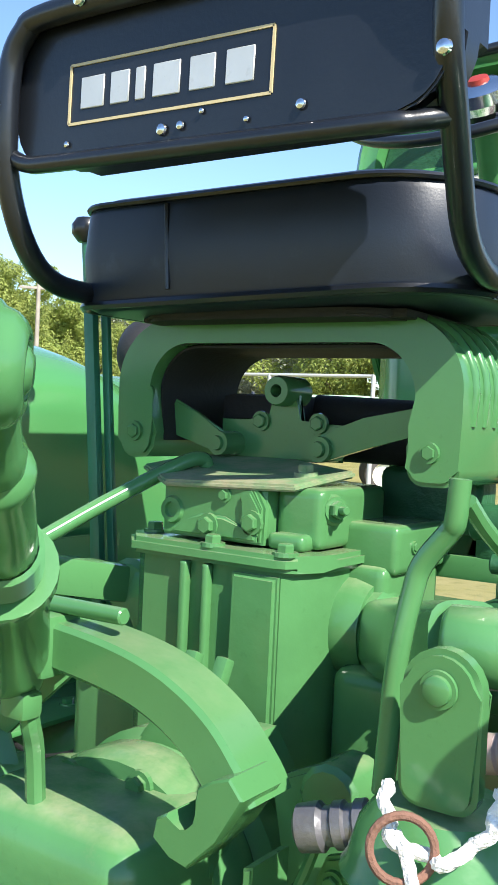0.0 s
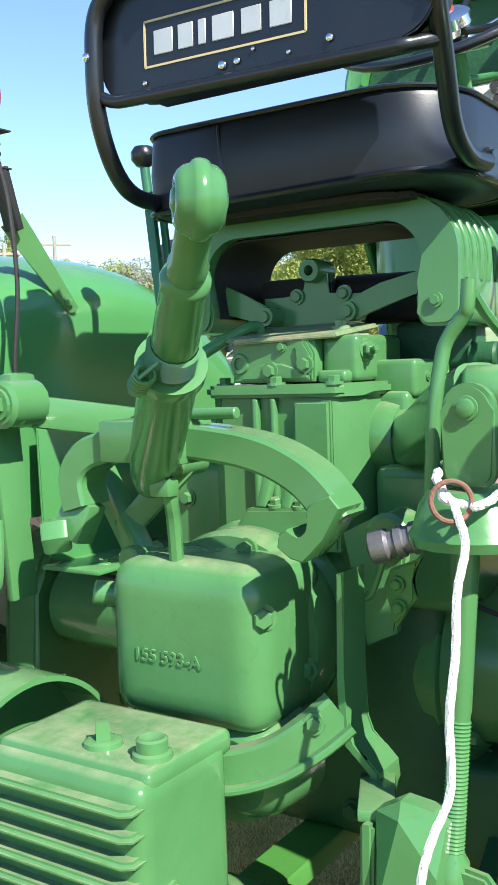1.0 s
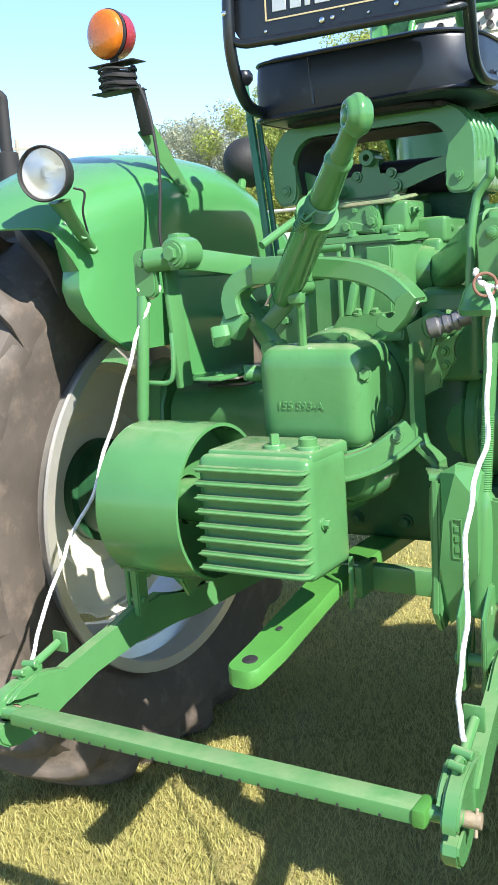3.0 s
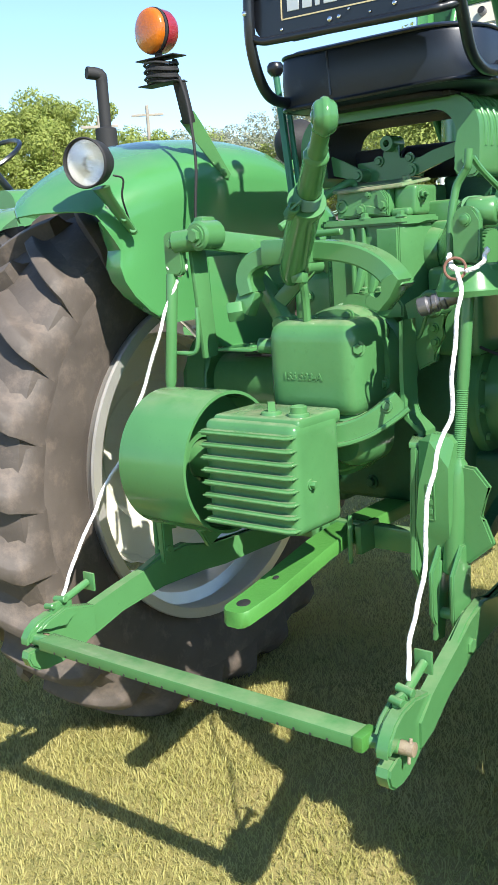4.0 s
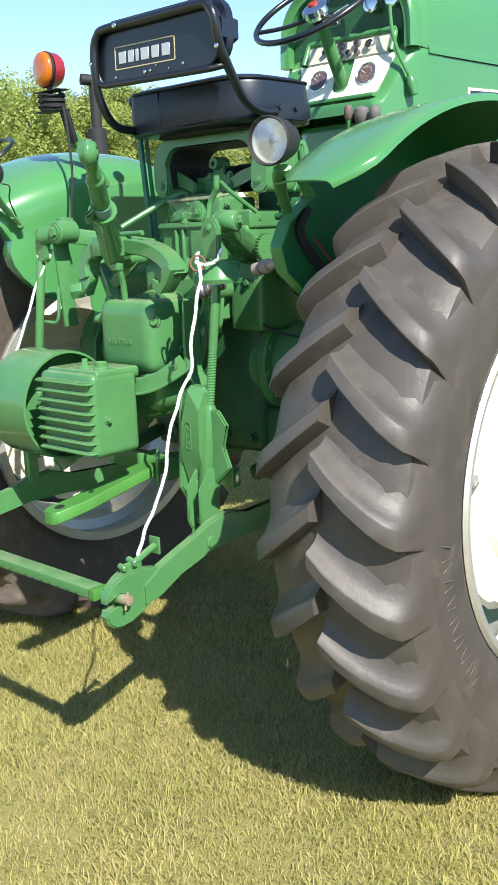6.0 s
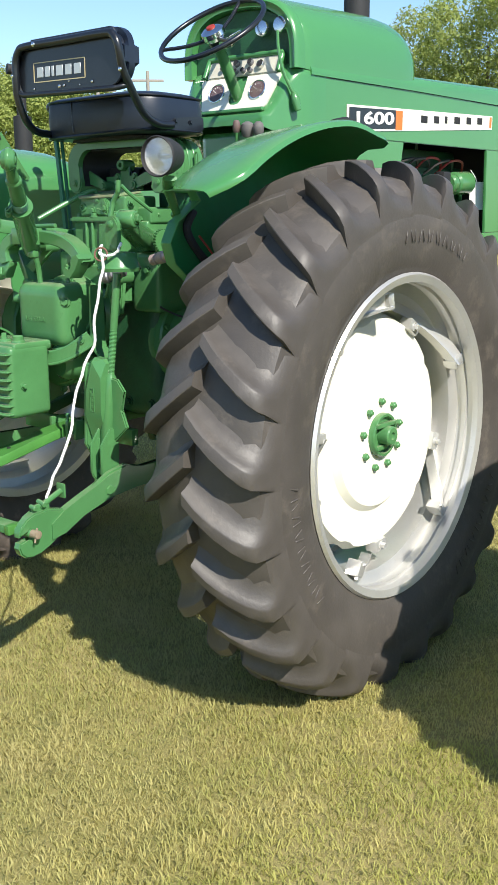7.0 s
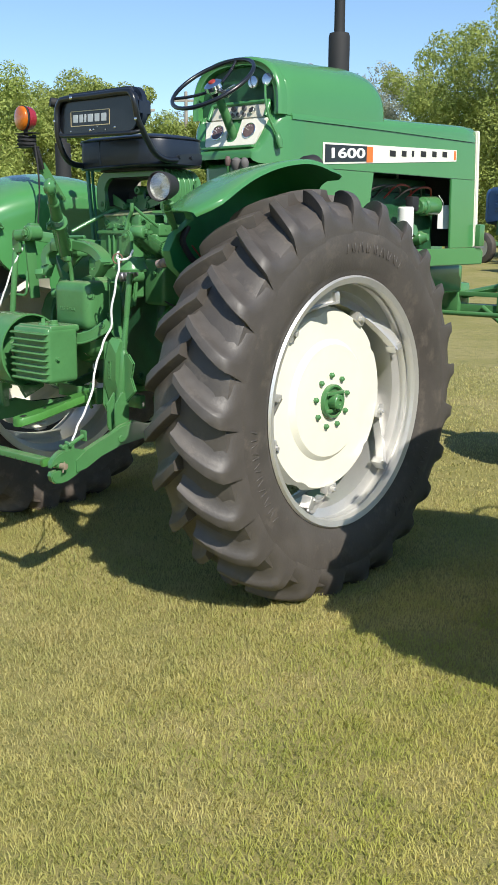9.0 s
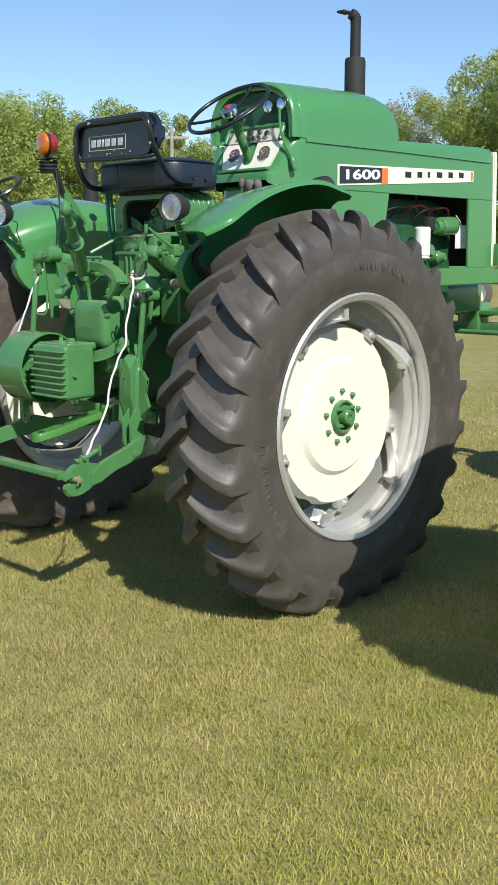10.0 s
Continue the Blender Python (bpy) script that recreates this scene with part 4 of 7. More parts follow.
A, B = Vector((-0.035, -0.49, 1.325)), Vector((0.262, -0.785, 1.575))
d = (B - A).normalized()
L = (B - A).length
lathe(bm, [(-0.03, 0.0), (-0.03, 0.02), (0.0, 0.027), (0.02, 0.028), (0.06, 0.031), (L * 0.47, 0.031), (L * 0.5, 0.037), (L * 0.53, 0.037), (L * 0.53, 0.022), (L * 0.60, 0.022), (L * 0.60, 0.0225), (L * 0.61, 0.0235), (L * 0.70, 0.0225), (L * 0.79, 0.0215), (L * 0.81, 0.0235), (L * 0.82, 0.0225), (L * 0.83, 0.0175), (L * 0.86, 0.0185), (L * 0.87, 0.016), (L, 0.0155)], A, d, 24)
link = part("top_link", bm, GREEN, tractor, "turnbuckle top link with ball eye")
bm = bmesh.new()
for k in range(6):
    c = A + d * (L * (0.535 + 0.012 * k))
    lathe(bm, [(0, 0.024), (0.002, 0.0275), (0.004, 0.024)], c, d, 20)
part("thread", bm, GREEN, link)
bm = bmesh.new()
n2 = Vector((-0.74, -0.67, 0.05)).normalized()
lathe(bm, [(-0.017, 0.012), (-0.020, 0.015), (-0.020, 0.019), (-0.0175, 0.023), (-0.0135, 0.0265), (-0.008, 0.0285), (-0.0065, 0.0305), (-0.004, 0.032), (0.0, 0.0325), (0.004, 0.032), (0.0065, 0.0305), (0.008, 0.0285), (0.0135, 0.0265), (0.0175, 0.023), (0.020, 0.019), (0.020, 0.015), (0.017, 0.012)], B + d * 0.012, n2, 40, True)
lathe(bm, [(-0.0225, 0.0), (-0.0225, 0.007), (-0.020, 0.011), (-0.012, 0.0165), (0.0, 0.019), (0.012, 0.0165), (0.020, 0.011), (0.0225, 0.007), (0.0225, 0)], B + d * 0.012, n2, 22)
part("ball_eye", bm, GREEN, link, "", 60)
bm = bmesh.new()
out = Vector((-0.10, -0.85, -0.25))
out = (out - d * out.dot(d)).normalized()
c, side, turn = A + d * (L * 0.545) + out * 0.040, d.cross(out), 6.0
axis = (d + side * 0.25).normalized()
coil = [c + axis * (0.042 * (k / 72 - 0.5)) + out * 0.0095 * math.cos(turn * 2 * math.pi * k / 72) + side * 0.0095 * math.sin(turn * 2 * math.pi * k / 72) for k in range(73)]
tube(bm, [c - axis * 0.035 - out * 0.006] + coil + [c + axis * 0.034 - out * 0.012], 0.0022, 6, 1)
part("spring", bm, GREEN, link)
bm = bmesh.new()
tube(bm, [(0.0, -0.505, 1.31), (0.0, -0.50, 1.29), (-0.005, -0.49, 1.265), (-0.01, -0.48, 1.2)], 0.009, 8, 4)
box(bm, (-0.002, -0.51, 1.312), (0.03, 0.024, 0.024), 0.006)
part("pin_lever", bm, GREEN, tractor)
for p, q in (((-0.19, -0.42, 1.33), (-0.09, -0.45, 1.21)), ((-0.13, -0.44, 1.24), (-0.05, -0.40, 1.33))):
    bm = bmesh.new()
    bar(bm, p, q, 0.03, 0.035, 0.007)
    rod(bm, (q[0], q[1] - 0.03, q[2]), (q[0], q[1] + 0.03, q[2]), 0.018)
    part("draft_link", bm, GREEN, tractor)

# rear gear casing with its raised number
bm = bmesh.new()
box(bm, (0.012, -0.43, 1.119), (0.23, 0.17, 0.203), 0.046, None, 6)
lathe(bm, [(0, 0.10), (0.0, 0.128), (0.012, 0.134), (0.05, 0.134), (0.06, 0.128), (0.075, 0.14), (0.10, 0.14), (0.11, 0.0)], (0.012, -0.40, 1.108), (0, 1, 0), 40)
rod(bm, (-0.10, -0.455, 1.158), (-0.145, -0.485, 1.166), 0.017)
bolt(bm, (0.120, -0.492, 1.163), (0.6, -0.8, 0), 0.012, 0.014)
for k in range(7):
    a = radians(-60 + 45 * k)
    bolt(bm, (0.012 + 0.118 * math.cos(a), -0.402, 1.108 + 0.118 * math.sin(a)), (0, -1, 0), 0.010, 0.012)
case = part("gear_casing", bm, CAST, tractor, "rounded green gear casing")
letters("casting_number", "155 593-A", 0.022, CAST, Matrix(((1, 0, 0, -0.005), (0, 0, -1, -0.5155), (0, 1, 0, 1.104), (0, 0, 0, 1))), case, 0.0014, "", 0.098)
bm = bmesh.new()
prism(bm, [(-0.11, 1.03), (0.135, 1.03)] + arc(0.012, 1.00, 0.126, 0, -180, 16), 0.08, facing_back(-0.45), 0.014, 3)
lathe(bm, [(0, 0.0), (0.0, 0.045), (0.012, 0.058), (0.035, 0.066), (0.09, 0.07), (0.09, 0.0)], (0.075, -0.497, 0.968), (0.1, 1, 0.1), 30)
for a in (-20, -50):
    bolt(bm, (0.012 + 0.112 * math.cos(radians(a)), -0.451, 1.0 + 0.112 * math.sin(radians(a))), (0, -1, 0), 0.009, 0.012)
part("drive_flange", bm, CAST, tractor)
bm = bmesh.new()
yk = smooth_line([(0.02, -0.545, 0.988), (0.060, -0.530, 0.988), (0.098, -0.517, 0.993), (0.138, -0.50, 1.008), (0.168, -0.483, 1.030), (0.196, -0.458, 1.057)], 5)
for low, high, deep in ((-0.021, 0.021, 0.013), (-0.027, -0.017, 0.026)):
    rings = []
    for i, p in enumerate(yk):
        d = (yk[min(i + 1, len(yk) - 1)] - yk[max(i - 1, 0)]).normalized()
        n = d.cross(Vector((0, 0, 1))).normalized()
        u = n.cross(d)
        e = min(0.004, (high - low) * 0.3)
        rings.append([bm.verts.new(p + n * a + u * b) for a, b in ((deep, low + e), (deep - e, low), (-deep + e, low), (-deep, low + e), (-deep, high - e), (-deep + e, high), (deep - e, high), (deep, high - e))])
    for p, q in zip(rings, rings[1:]):
        for j in range(8):
            bm.faces.new((p[j], p[(j + 1) % 8], q[(j + 1) % 8], q[j]))
    bm.faces.new(rings[0])
    bm.faces.new(rings[-1])
bolt(bm, (0.182, -0.489, 1.047), (0.35, -1, 0.1), 0.009, 0.009)
part("pulley_yoke", bm, CAST, tractor, "curved cast yoke", 40)
bm = bmesh.new()
prism(bm, [(-0.025, 1.205), (0.14, 1.212), (0.140, 1.236), (0.118, 1.268), (0.0, 1.262), (-0.022, 1.232)], 0.05, facing_back(-0.338), 0.004)
for x in (0.022, 0.06):
    bar(bm, (x, -0.300, 1.325), (x - 0.003, -0.326, 1.262), 0.016, 0.014, 0.004)
    bolt(bm, (x + 0.017, -0.325, 1.267), (0, -0.2, 1), 0.008, 0.010)
part("housing_foot", bm, CAST, tractor)
bm = bmesh.new()
prism(bm, [(0.238, 1.212), (0.277, 1.227), (0.262, 1.20), (0.269, 1.178), (0.258, 1.165), (0.243, 1.141), (0.229, 1.19)], 0.012, facing_back(-0.40), 0.003)
bolt(bm, (0.248, -0.402, 1.195), (0, -1, 0), 0.007, 0.008)
bolt(bm, (0.250, -0.402, 1.168), (0, -1, 0), 0.007, 0.008)
part("hose_bracket", bm, LIME, tractor)
bm = bmesh.new()
tube(bm, [(0.172, -0.405, 1.180), (0.19, -0.405, 1.176), (0.212, -0.405, 1.178), (0.222, -0.405, 1.195), (0.232, -0.405, 1.222)], 0.005, 8, 5)
part("stay_rod", bm, GREEN, tractor)
bm = bmesh.new()
prism(bm, [(0.15, 1.24), (0.21, 1.27), (0.235, 1.22), (0.22, 1.12), (0.18, 1.10)], 0.02, facing_back(-0.35), 0.004)
rod(bm, (0.215, -0.36, 1.24), (0.215, -0.30, 1.24), 0.03)
part("support_plate", bm, CAST, tractor)
bm = bmesh.new()
lathe(bm, [(-0.002, 0.0), (0, 0.012), (0.004, 0.019), (0.022, 0.020), (0.026, 0.016), (0.032, 0.016), (0.034, 0.019), (0.042, 0.019), (0.044, 0.016), (0.050, 0.016), (0.052, 0.019), (0.060, 0.019), (0.062, 0.015), (0.082, 0.014), (0.084, 0)], (0.222, -0.42, 1.238), (0.93, 0.25, 0.25), 18)
part("hydraulic_coupler", bm, STEEL, tractor, "grey steel hose coupler")

# belt pulley unit: finned gear box and drum
bm = bmesh.new()
box(bm, (-0.005, -0.635, 0.93), (0.235, 0.155, 0.225), 0.022, None, 4)
box(bm, (0.0, -0.62, 1.035), (0.22, 0.15, 0.03), 0.012, None, 3)
fins = part("pulley_gearbox", bm, CAST, tractor, "green gear box with cooling fins")
for k in range(8):
    bm = bmesh.new()
    z = 1.018 - 0.0265 * k
    prism(bm, [(-0.12, 0.0), (0.11, 0.0), (0.11, -0.022), (0.098, -0.030), (-0.12, -0.030)], 0.011, Matrix(((1, 0, 0, 0), (0, 1, 0, -0.70), (0, 0, 1, z - 0.0055), (0, 0, 0, 1))), 0.0045, 3)
    part("fin", bm, CAST, fins)
for x, big in ((0.015, 0), (0.083, 1)):
    bm = bmesh.new()
    lathe(bm, [(0, 0.022), (0.006, 0.021), (0.008, 0.017), (0.02 if big else 0.008, 0.017 if big else 0.012)] + ([(0.022, 0.014), (0.018, 0.006), (0.018, 0)] if big else [(0.008, 0)]), (x, -0.655, 1.049), (0, 0, 1), 20)
    if not big:
        lathe(bm, [(0.006, 0.011), (0.026, 0.010), (0.027, 0)], (x, -0.655, 1.049), (0, 0, 1), 4)
    part("filler_plug", bm, GREEN, fins)
bm = bmesh.new()
hexagon(bm, (0.113, -0.668, 0.918), (1, 0, 0), 0.008, 0.012)
part("level_plug", bm, GREEN, fins)
bm = bmesh.new()
PY, PZ = -0.60, 0.925
lathe(bm, [(0, 0.156), (0.095, 0.159), (0.19, 0.156), (0.19, 0.149), (0.12, 0.151), (0.11, 0.05), (0.095, 0.05), (0.085, 0.151), (0, 0.149)], (-0.335, PY, PZ), (1, 0, 0), 64, True)
lathe(bm, [(0, 0), (0, 0.04), (0.17, 0.045), (0.22, 0.05), (0.23, 0.0)], (-0.34, PY, PZ), (1, 0, 0), 24)
part("belt_pulley", bm, GREEN, tractor, "broad green belt pulley drum")

for s in (1, -1):
    bm = bmesh.new()
    box(bm, (s * 0.185, -0.10, 1.21), (0.13, 0.20, 0.20), 0.02, None, 3)
    bolt(bm, (s * 0.20, -0.20, 1.25), (0, -1, 0), 0.010, 0.012)
    part("side_casting", bm, CAST, tractor)
bm = bmesh.new()
prism(bm, [(-0.375, 0.775), (-0.420, 0.775), (-0.420, 0.76), (-0.391, 0.757), (-0.391, 0.655), (-0.375, 0.655)], 0.035, facing_back(-0.60), 0.003)
rod(bm, (-0.37, -0.585, 0.69), (-0.415, -0.585, 0.69), 0.008)
rod(bm, (-0.408, -0.59, 0.765), (-0.408, -0.59, 0.66), 0.006)
part("stabiliser_bracket", bm, GREEN, tractor)

# drawbar and its hanger
bm = bmesh.new()
pts = [(0.0, -0.803, 0.662), (0.0, -0.796, 0.663), (0.0, -0.785, 0.665), (0.0, -0.70, 0.676), (0.0, -0.58, 0.70), (0.0, -0.46, 0.722), (0.0, -0.30, 0.73), (0.0, 0.05, 0.73)]
q = smooth_line(pts[:3], 1) + smooth_line(pts[3:], 4)
rings = []
for i, p in enumerate(q):
    w = 0.036 if i > 3 else (0.016, 0.027, 0.033, 0.0355)[i]
    rings.append([bm.verts.new(p + Vector((a * w, 0, b))) for a, b in ((-1, -0.014), (-0.9, -0.017), (0.9, -0.017), (1, -0.014), (1, 0.012), (0.92, 0.016), (-0.92, 0.016), (-1, 0.012))])
for p, r in zip(rings, rings[1:]):
    for j in range(8):
        bm.faces.new((p[j], p[(j + 1) % 8], r[(j + 1) % 8], r[j]))
bm.faces.new(rings[0])
bm.faces.new(rings[-1])
draw = part("drawbar", bm, LIME, tractor, "bright green swinging drawbar")
for y, z, r in ((-0.765, 0.684, 0.013), (-0.655, 0.7035, 0.006)):
    bm = bmesh.new()
    lathe(bm, [(0, 0), (0.0012, r), (0.0, r * 1.15)], (0, y, z), (0, -0.2, 1), 18)
    part("drawbar_hole", bm, MATT, draw)
bm = bmesh.new()
bar(bm, (-0.27, -0.36, 0.722), (0.28, -0.36, 0.722), 0.03, 0.055, 0.006)
box(bm, (0.06, -0.39, 0.728), (0.016, 0.08, 0.066), 0.004)
box(bm, (-0.06, -0.39, 0.728), (0.016, 0.08, 0.066), 0.004)
tube(bm, [(0.055, -0.45, 0.79), (0.06, -0.46, 0.75), (0.055, -0.455, 0.69), (0.045, -0.44, 0.685)], 0.006, 8, 4)
part("drawbar_hanger", bm, GREEN, tractor)

# three-point linkage
for s in (1, -1):
    bm = bmesh.new()
    X = lambda v: s * v
    prism(bm, [(-0.06, 0.61), (-0.40, 0.598), (-0.47, 0.602), (-0.60, 0.598), (-0.72, 0.575), (-0.80, 0.545), (-0.86, 0.532), (-0.86, 0.588), (-0.80, 0.612), (-0.72, 0.635), (-0.66, 0.65), (-0.60, 0.675), (-0.52, 0.685), (-0.44, 0.655), (-0.06, 0.662)], 0.026 * s, Matrix(((-0.13 * s, 0, 1, X(0.31)), (1, 0, 0, 0), (0, 1, 0, 0), (0, 0, 0, 1))), 0.006)
    for k in range(2):
        bolt(bm, (X(0.395 + 0.012 * k), -0.575 - 0.03 * k, 0.643 - 0.02 * k), (s, 0, 0), 0.016, 0.014)
    arm = part("lower_link", bm, GREEN, tractor, "curved green lower link arm")
    bm = bmesh.new()
    e = Vector((X(0.44), -0.93, 0.578))
    hook = Matrix(((-0.13 * s, 0, 1, X(0.303)), (1, 0, 0, 0), (0, 1, 0, 0), (0, 0, 0, 1)))
    prism(bm, [(-0.80, 0.548), (-0.86, 0.526), (-0.90, 0.514), (-0.93, 0.509), (-0.955, 0.514), (-0.973, 0.528), (-0.980, 0.547), (-0.975, 0.561), (-0.953, 0.565), (-0.945, 0.560), (-0.932, 0.557), (-0.918, 0.566), (-0.914, 0.580), (-0.922, 0.594), (-0.937, 0.599), (-0.950, 0.592), (-0.956, 0.583), (-0.976, 0.577), (-0.976, 0.590), (-0.966, 0.606), (-0.945, 0.622), (-0.915, 0.631), (-0.86, 0.630), (-0.80, 0.615)], 0.028 * s, hook, 0.004)
    prism(bm, [(-0.955, 0.604), (-0.93, 0.622), (-0.885, 0.637), (-0.855, 0.632), (-0.868, 0.612), (-0.885, 0.596), (-0.905, 0.602), (-0.925, 0.606)], 0.012, Matrix.Translation((-0.012 if s > 0 else 0.0, 0, 0)) @ hook, 0.003)
    part("hook_end", bm, GREEN, arm)
    bm = bmesh.new()
    lathe(bm, [(-0.024, 0.0), (-0.022, 0.012), (0.022, 0.012), (0.035, 0.012), (0.035, 0.0)], e, (s, 0.13, 0), 18)
    rod(bm, e + Vector((X(0.028), -0.005, -0.022)), e + Vector((X(0.028), 0.005, 0.018)), 0.003)
    part("link_ball", bm, BALL, arm, "rusty ball and pin")
    bm = bmesh.new()
    rod(bm, (X(0.432), -0.885, 0.640), (X(0.425), -0.80, 0.668), 0.0085)
    box(bm, (X(0.423), -0.797, 0.668), (0.034, 0.006, 0.042), 0.002)
    rod(bm, (X(0.415), -0.875, 0.652), (X(0.448), -0.878, 0.648), 0.008)
    rod(bm, (X(0.420), -0.905, 0.645), (X(0.445), -0.908, 0.642), 0.007)
    box(bm, (X(0.43), -0.88, 0.635), (0.012, 0.06, 0.03), 0.006)
    part("latch", bm, GREEN, arm)
    # sway block: a tapered plate that faces back, with a raised bar and a curved strap above
    bm = bmesh.new()
    m = facing_back(-0.578)
    front = {"a": (0.287, -0.550, 0.995), "b": (0.316, -0.552, 1.012), "c": (0.352, -0.552, 1.008), "d": (0.365, -0.554, 0.996), "r": (0.322, -0.572, 1.000), "e": (0.362, -0.575, 0.952),
             "g": (0.301, -0.579, 0.916), "h": (0.362, -0.579, 0.849), "i": (0.292, -0.579, 0.834), "j": (0.356, -0.564, 0.800), "k": (0.335, -0.546, 0.745), "l": (0.298, -0.546, 0.715), "m": (0.277, -0.549, 0.760), "n": (0.283, -0.555, 0.880)}
    fv = {q: bm.verts.new((X(c[0]), c[1], c[2])) for q, c in front.items()}
    bv = {q: bm.verts.new((X(front[q][0]), -0.530, front[q][2])) for q in "abcdehjklmn"}
    for loop in ("arb", "brc", "cred", "agr", "ang", "nig", "rghe", "gih", "ihj", "ijk", "ikl", "ilm", "nmi"):
        bm.faces.new([fv[q] for q in loop])
    edge = "abcdehjklmn"
    for q, w in zip(edge, edge[1:] + edge[0]):
        bm.faces.new((fv[q], fv[w], bv[w], bv[q]))
    bm.faces.new([bv[q] for q in edge])
    prism(bm, [(-0.56, 0.982), (-0.50, 0.975), (-0.45, 0.93), (-0.43, 0.86), (-0.45, 0.74), (-0.55, 0.70), (-0.575, 0.74), (-0.565, 0.86)], 0.016 * s, facing_side(X(0.272)), 0.004)
    blk = part("sway_block", bm, GREEN, tractor, "tapered green sway block with bevelled faces", 20)
    if s > 0:
        bm = bmesh.new()
        for u, v, w, h in ((0.318, 0.885, 0.002, 0.07), (0.334, 0.885, 0.002, 0.07), (0.326, 0.850, 0.016, 0.002), (0.326, 0.920, 0.016, 0.002), (0.326, 0.866, 0.008, 0.010), (0.326, 0.885, 0.008, 0.010), (0.326, 0.903, 0.008, 0.010)):
            box(bm, (u, -0.5795, v), (w, 0.003, h), 0)
        part("raised_bar", bm, GREEN, blk)
    if s < 0:
        continue
    bm = bmesh.new()
    line = [(0.202, 1.215), (0.200, 1.10), (0.200, 1.035), (0.207, 1.016), (0.226, 1.004), (0.240, 0.990), (0.242, 0.970), (0.232, 0.946), (0.230, 0.90), (0.233, 0.82), (0.236, 0.775), (0.224, 0.705)]
    prism(bm, [(X(u), v) for u, v in line] + [(X(u + 0.009), v + 0.003) for u, v in line[::-1]], 0.055, facing_back(-0.465), 0.002)
    bar(bm, (X(0.236), -0.44, 0.978), (X(0.285), -0.545, 0.985), 0.040, 0.012, 0.003)
    part("sway_strap", bm, GREEN, tractor)

# right-hand lift rod with its levelling box and crank
bm = bmesh.new()
prism(bm, arc(0.384, 1.402, 0.0265, 0, 180, 10) + arc(0.3715, 1.342, 0.014, 180, 270, 4) + arc(0.3965, 1.342, 0.014, 270, 360, 4), 0.018, facing_back(-0.53), 0.004)
lathe(bm, [(0, 0.0125), (0.002, 0.012), (0.0022, 0.0095), (0.005, 0.009), (0.006, 0.0075), (0.006, 0)], (0.384, -0.531, 1.404), (0, -1, 0), 24)
part("lift_plate", bm, GREEN, tractor)
bm = bmesh.new()
lathe(bm, [(0, 0), (0, 0.062), (0.010, 0.066), (0.016, 0.062), (0.040, 0.055), (0.055, 0.044), (0.06, 0.0)], (0.378, -0.497, 1.268), (0, 0, 1), 30)
box(bm, (0.40, -0.49, 1.30), (0.06, 0.05, 0.05), 0.012)
part("levelling_box", bm, CAST, tractor, "domed green levelling gear box")
bm = bmesh.new()
a, b = Vector((0.372, -0.50, 1.262)), Vector((0.352, -0.565, 0.66))
d = (b - a).normalized()
lathe(bm, [(0, 0.0), (0, 0.012), (0.16, 0.012), (0.165, 0.0108), (0.30, 0.0108), (0.31, 0.0175), (0.33, 0.0195), (0.52, 0.0195), (0.525, 0.016), (0.53, 0)], a, d, 18)
for k in range(33):
    lathe(bm, [(0.17 + 0.004 * k, 0.0106), (0.172 + 0.004 * k, 0.0122), (0.174 + 0.004 * k, 0.0106)], a, d, 14)
for sx in (-0.02, 0.02):
    bar(bm, a + d * 0.50 + Vector((sx, 0, 0)), a + d * 0.66 + Vector((sx, 0, 0)), 0.010, 0.036, 0.003, (0, 1, 0))
rod(bm, b + Vector((-0.04, 0, 0)), b + Vector((0.05, 0, 0)), 0.012)
prism(bm, [(0.36, 0.955), (0.400, 0.95), (0.430, 0.915), (0.405, 0.855), (0.418, 0.850), (0.437, 0.805), (0.385, 0.76), (0.345, 0.76), (0.345, 0.86)], 0.014, facing_back(-0.545), 0.004)
rodp = part("lift_rod", bm, GREEN, tractor, "threaded green lift rod")
for sx in (-0.022, 0.022):
    bm = bmesh.new()
    prism(bm, arc(-0.565, 0.665, 0.034, 180, 360, 10) + [(-0.528, 0.75), (-0.522, 0.80), (-0.56, 0.80), (-0.60, 0.75)], 0.010, facing_side(0.353 + sx - 0.005), 0.003)
    part("fork_plate", bm, GREEN, rodp)
bm = bmesh.new()
tube(bm, [(0.330, -0.49, 1.315), (0.334, -0.487, 1.40), (0.340, -0.48, 1.452), (0.346, -0.478, 1.472), (0.363, -0.478, 1.494), (0.368, -0.48, 1.503), (0.370, -0.48, 1.53)], 0.0078, 10, 5)
part("levelling_crank", bm, GREEN, tractor)
bm = bmesh.new()
tube(bm, [(0.372, -0.47, 1.515), (0.378, -0.44, 1.49), (0.398, -0.37, 1.44)], 0.006, 8, 4)
part("crank_stay", bm, GREEN, tractor)
# left-hand lift rod
bm = bmesh.new()
prism(bm, rounded(0.055, 0.10, 0.018, 4), 0.02, facing_back(-0.505, -0.362, 1.375), 0.004)
bolt(bm, (-0.36, -0.507, 1.398), (0, -1, 0), 0.010, 0.011)
a, b = Vector((-0.375, -0.497, 1.33)), Vector((-0.395, -0.565, 0.66))
d = (b - a).normalized()
lathe(bm, [(0, 0.0), (0, 0.0135), (0.25, 0.0135), (0.26, 0.011), (0.40, 0.011), (0.41, 0.017), (0.6, 0.017), (0.6, 0)], a, d, 18)
bar(bm, (-0.335, -0.45, 1.385), (-0.325, -0.44, 1.13), 0.012, 0.05, 0.004, (0, 1, 0))
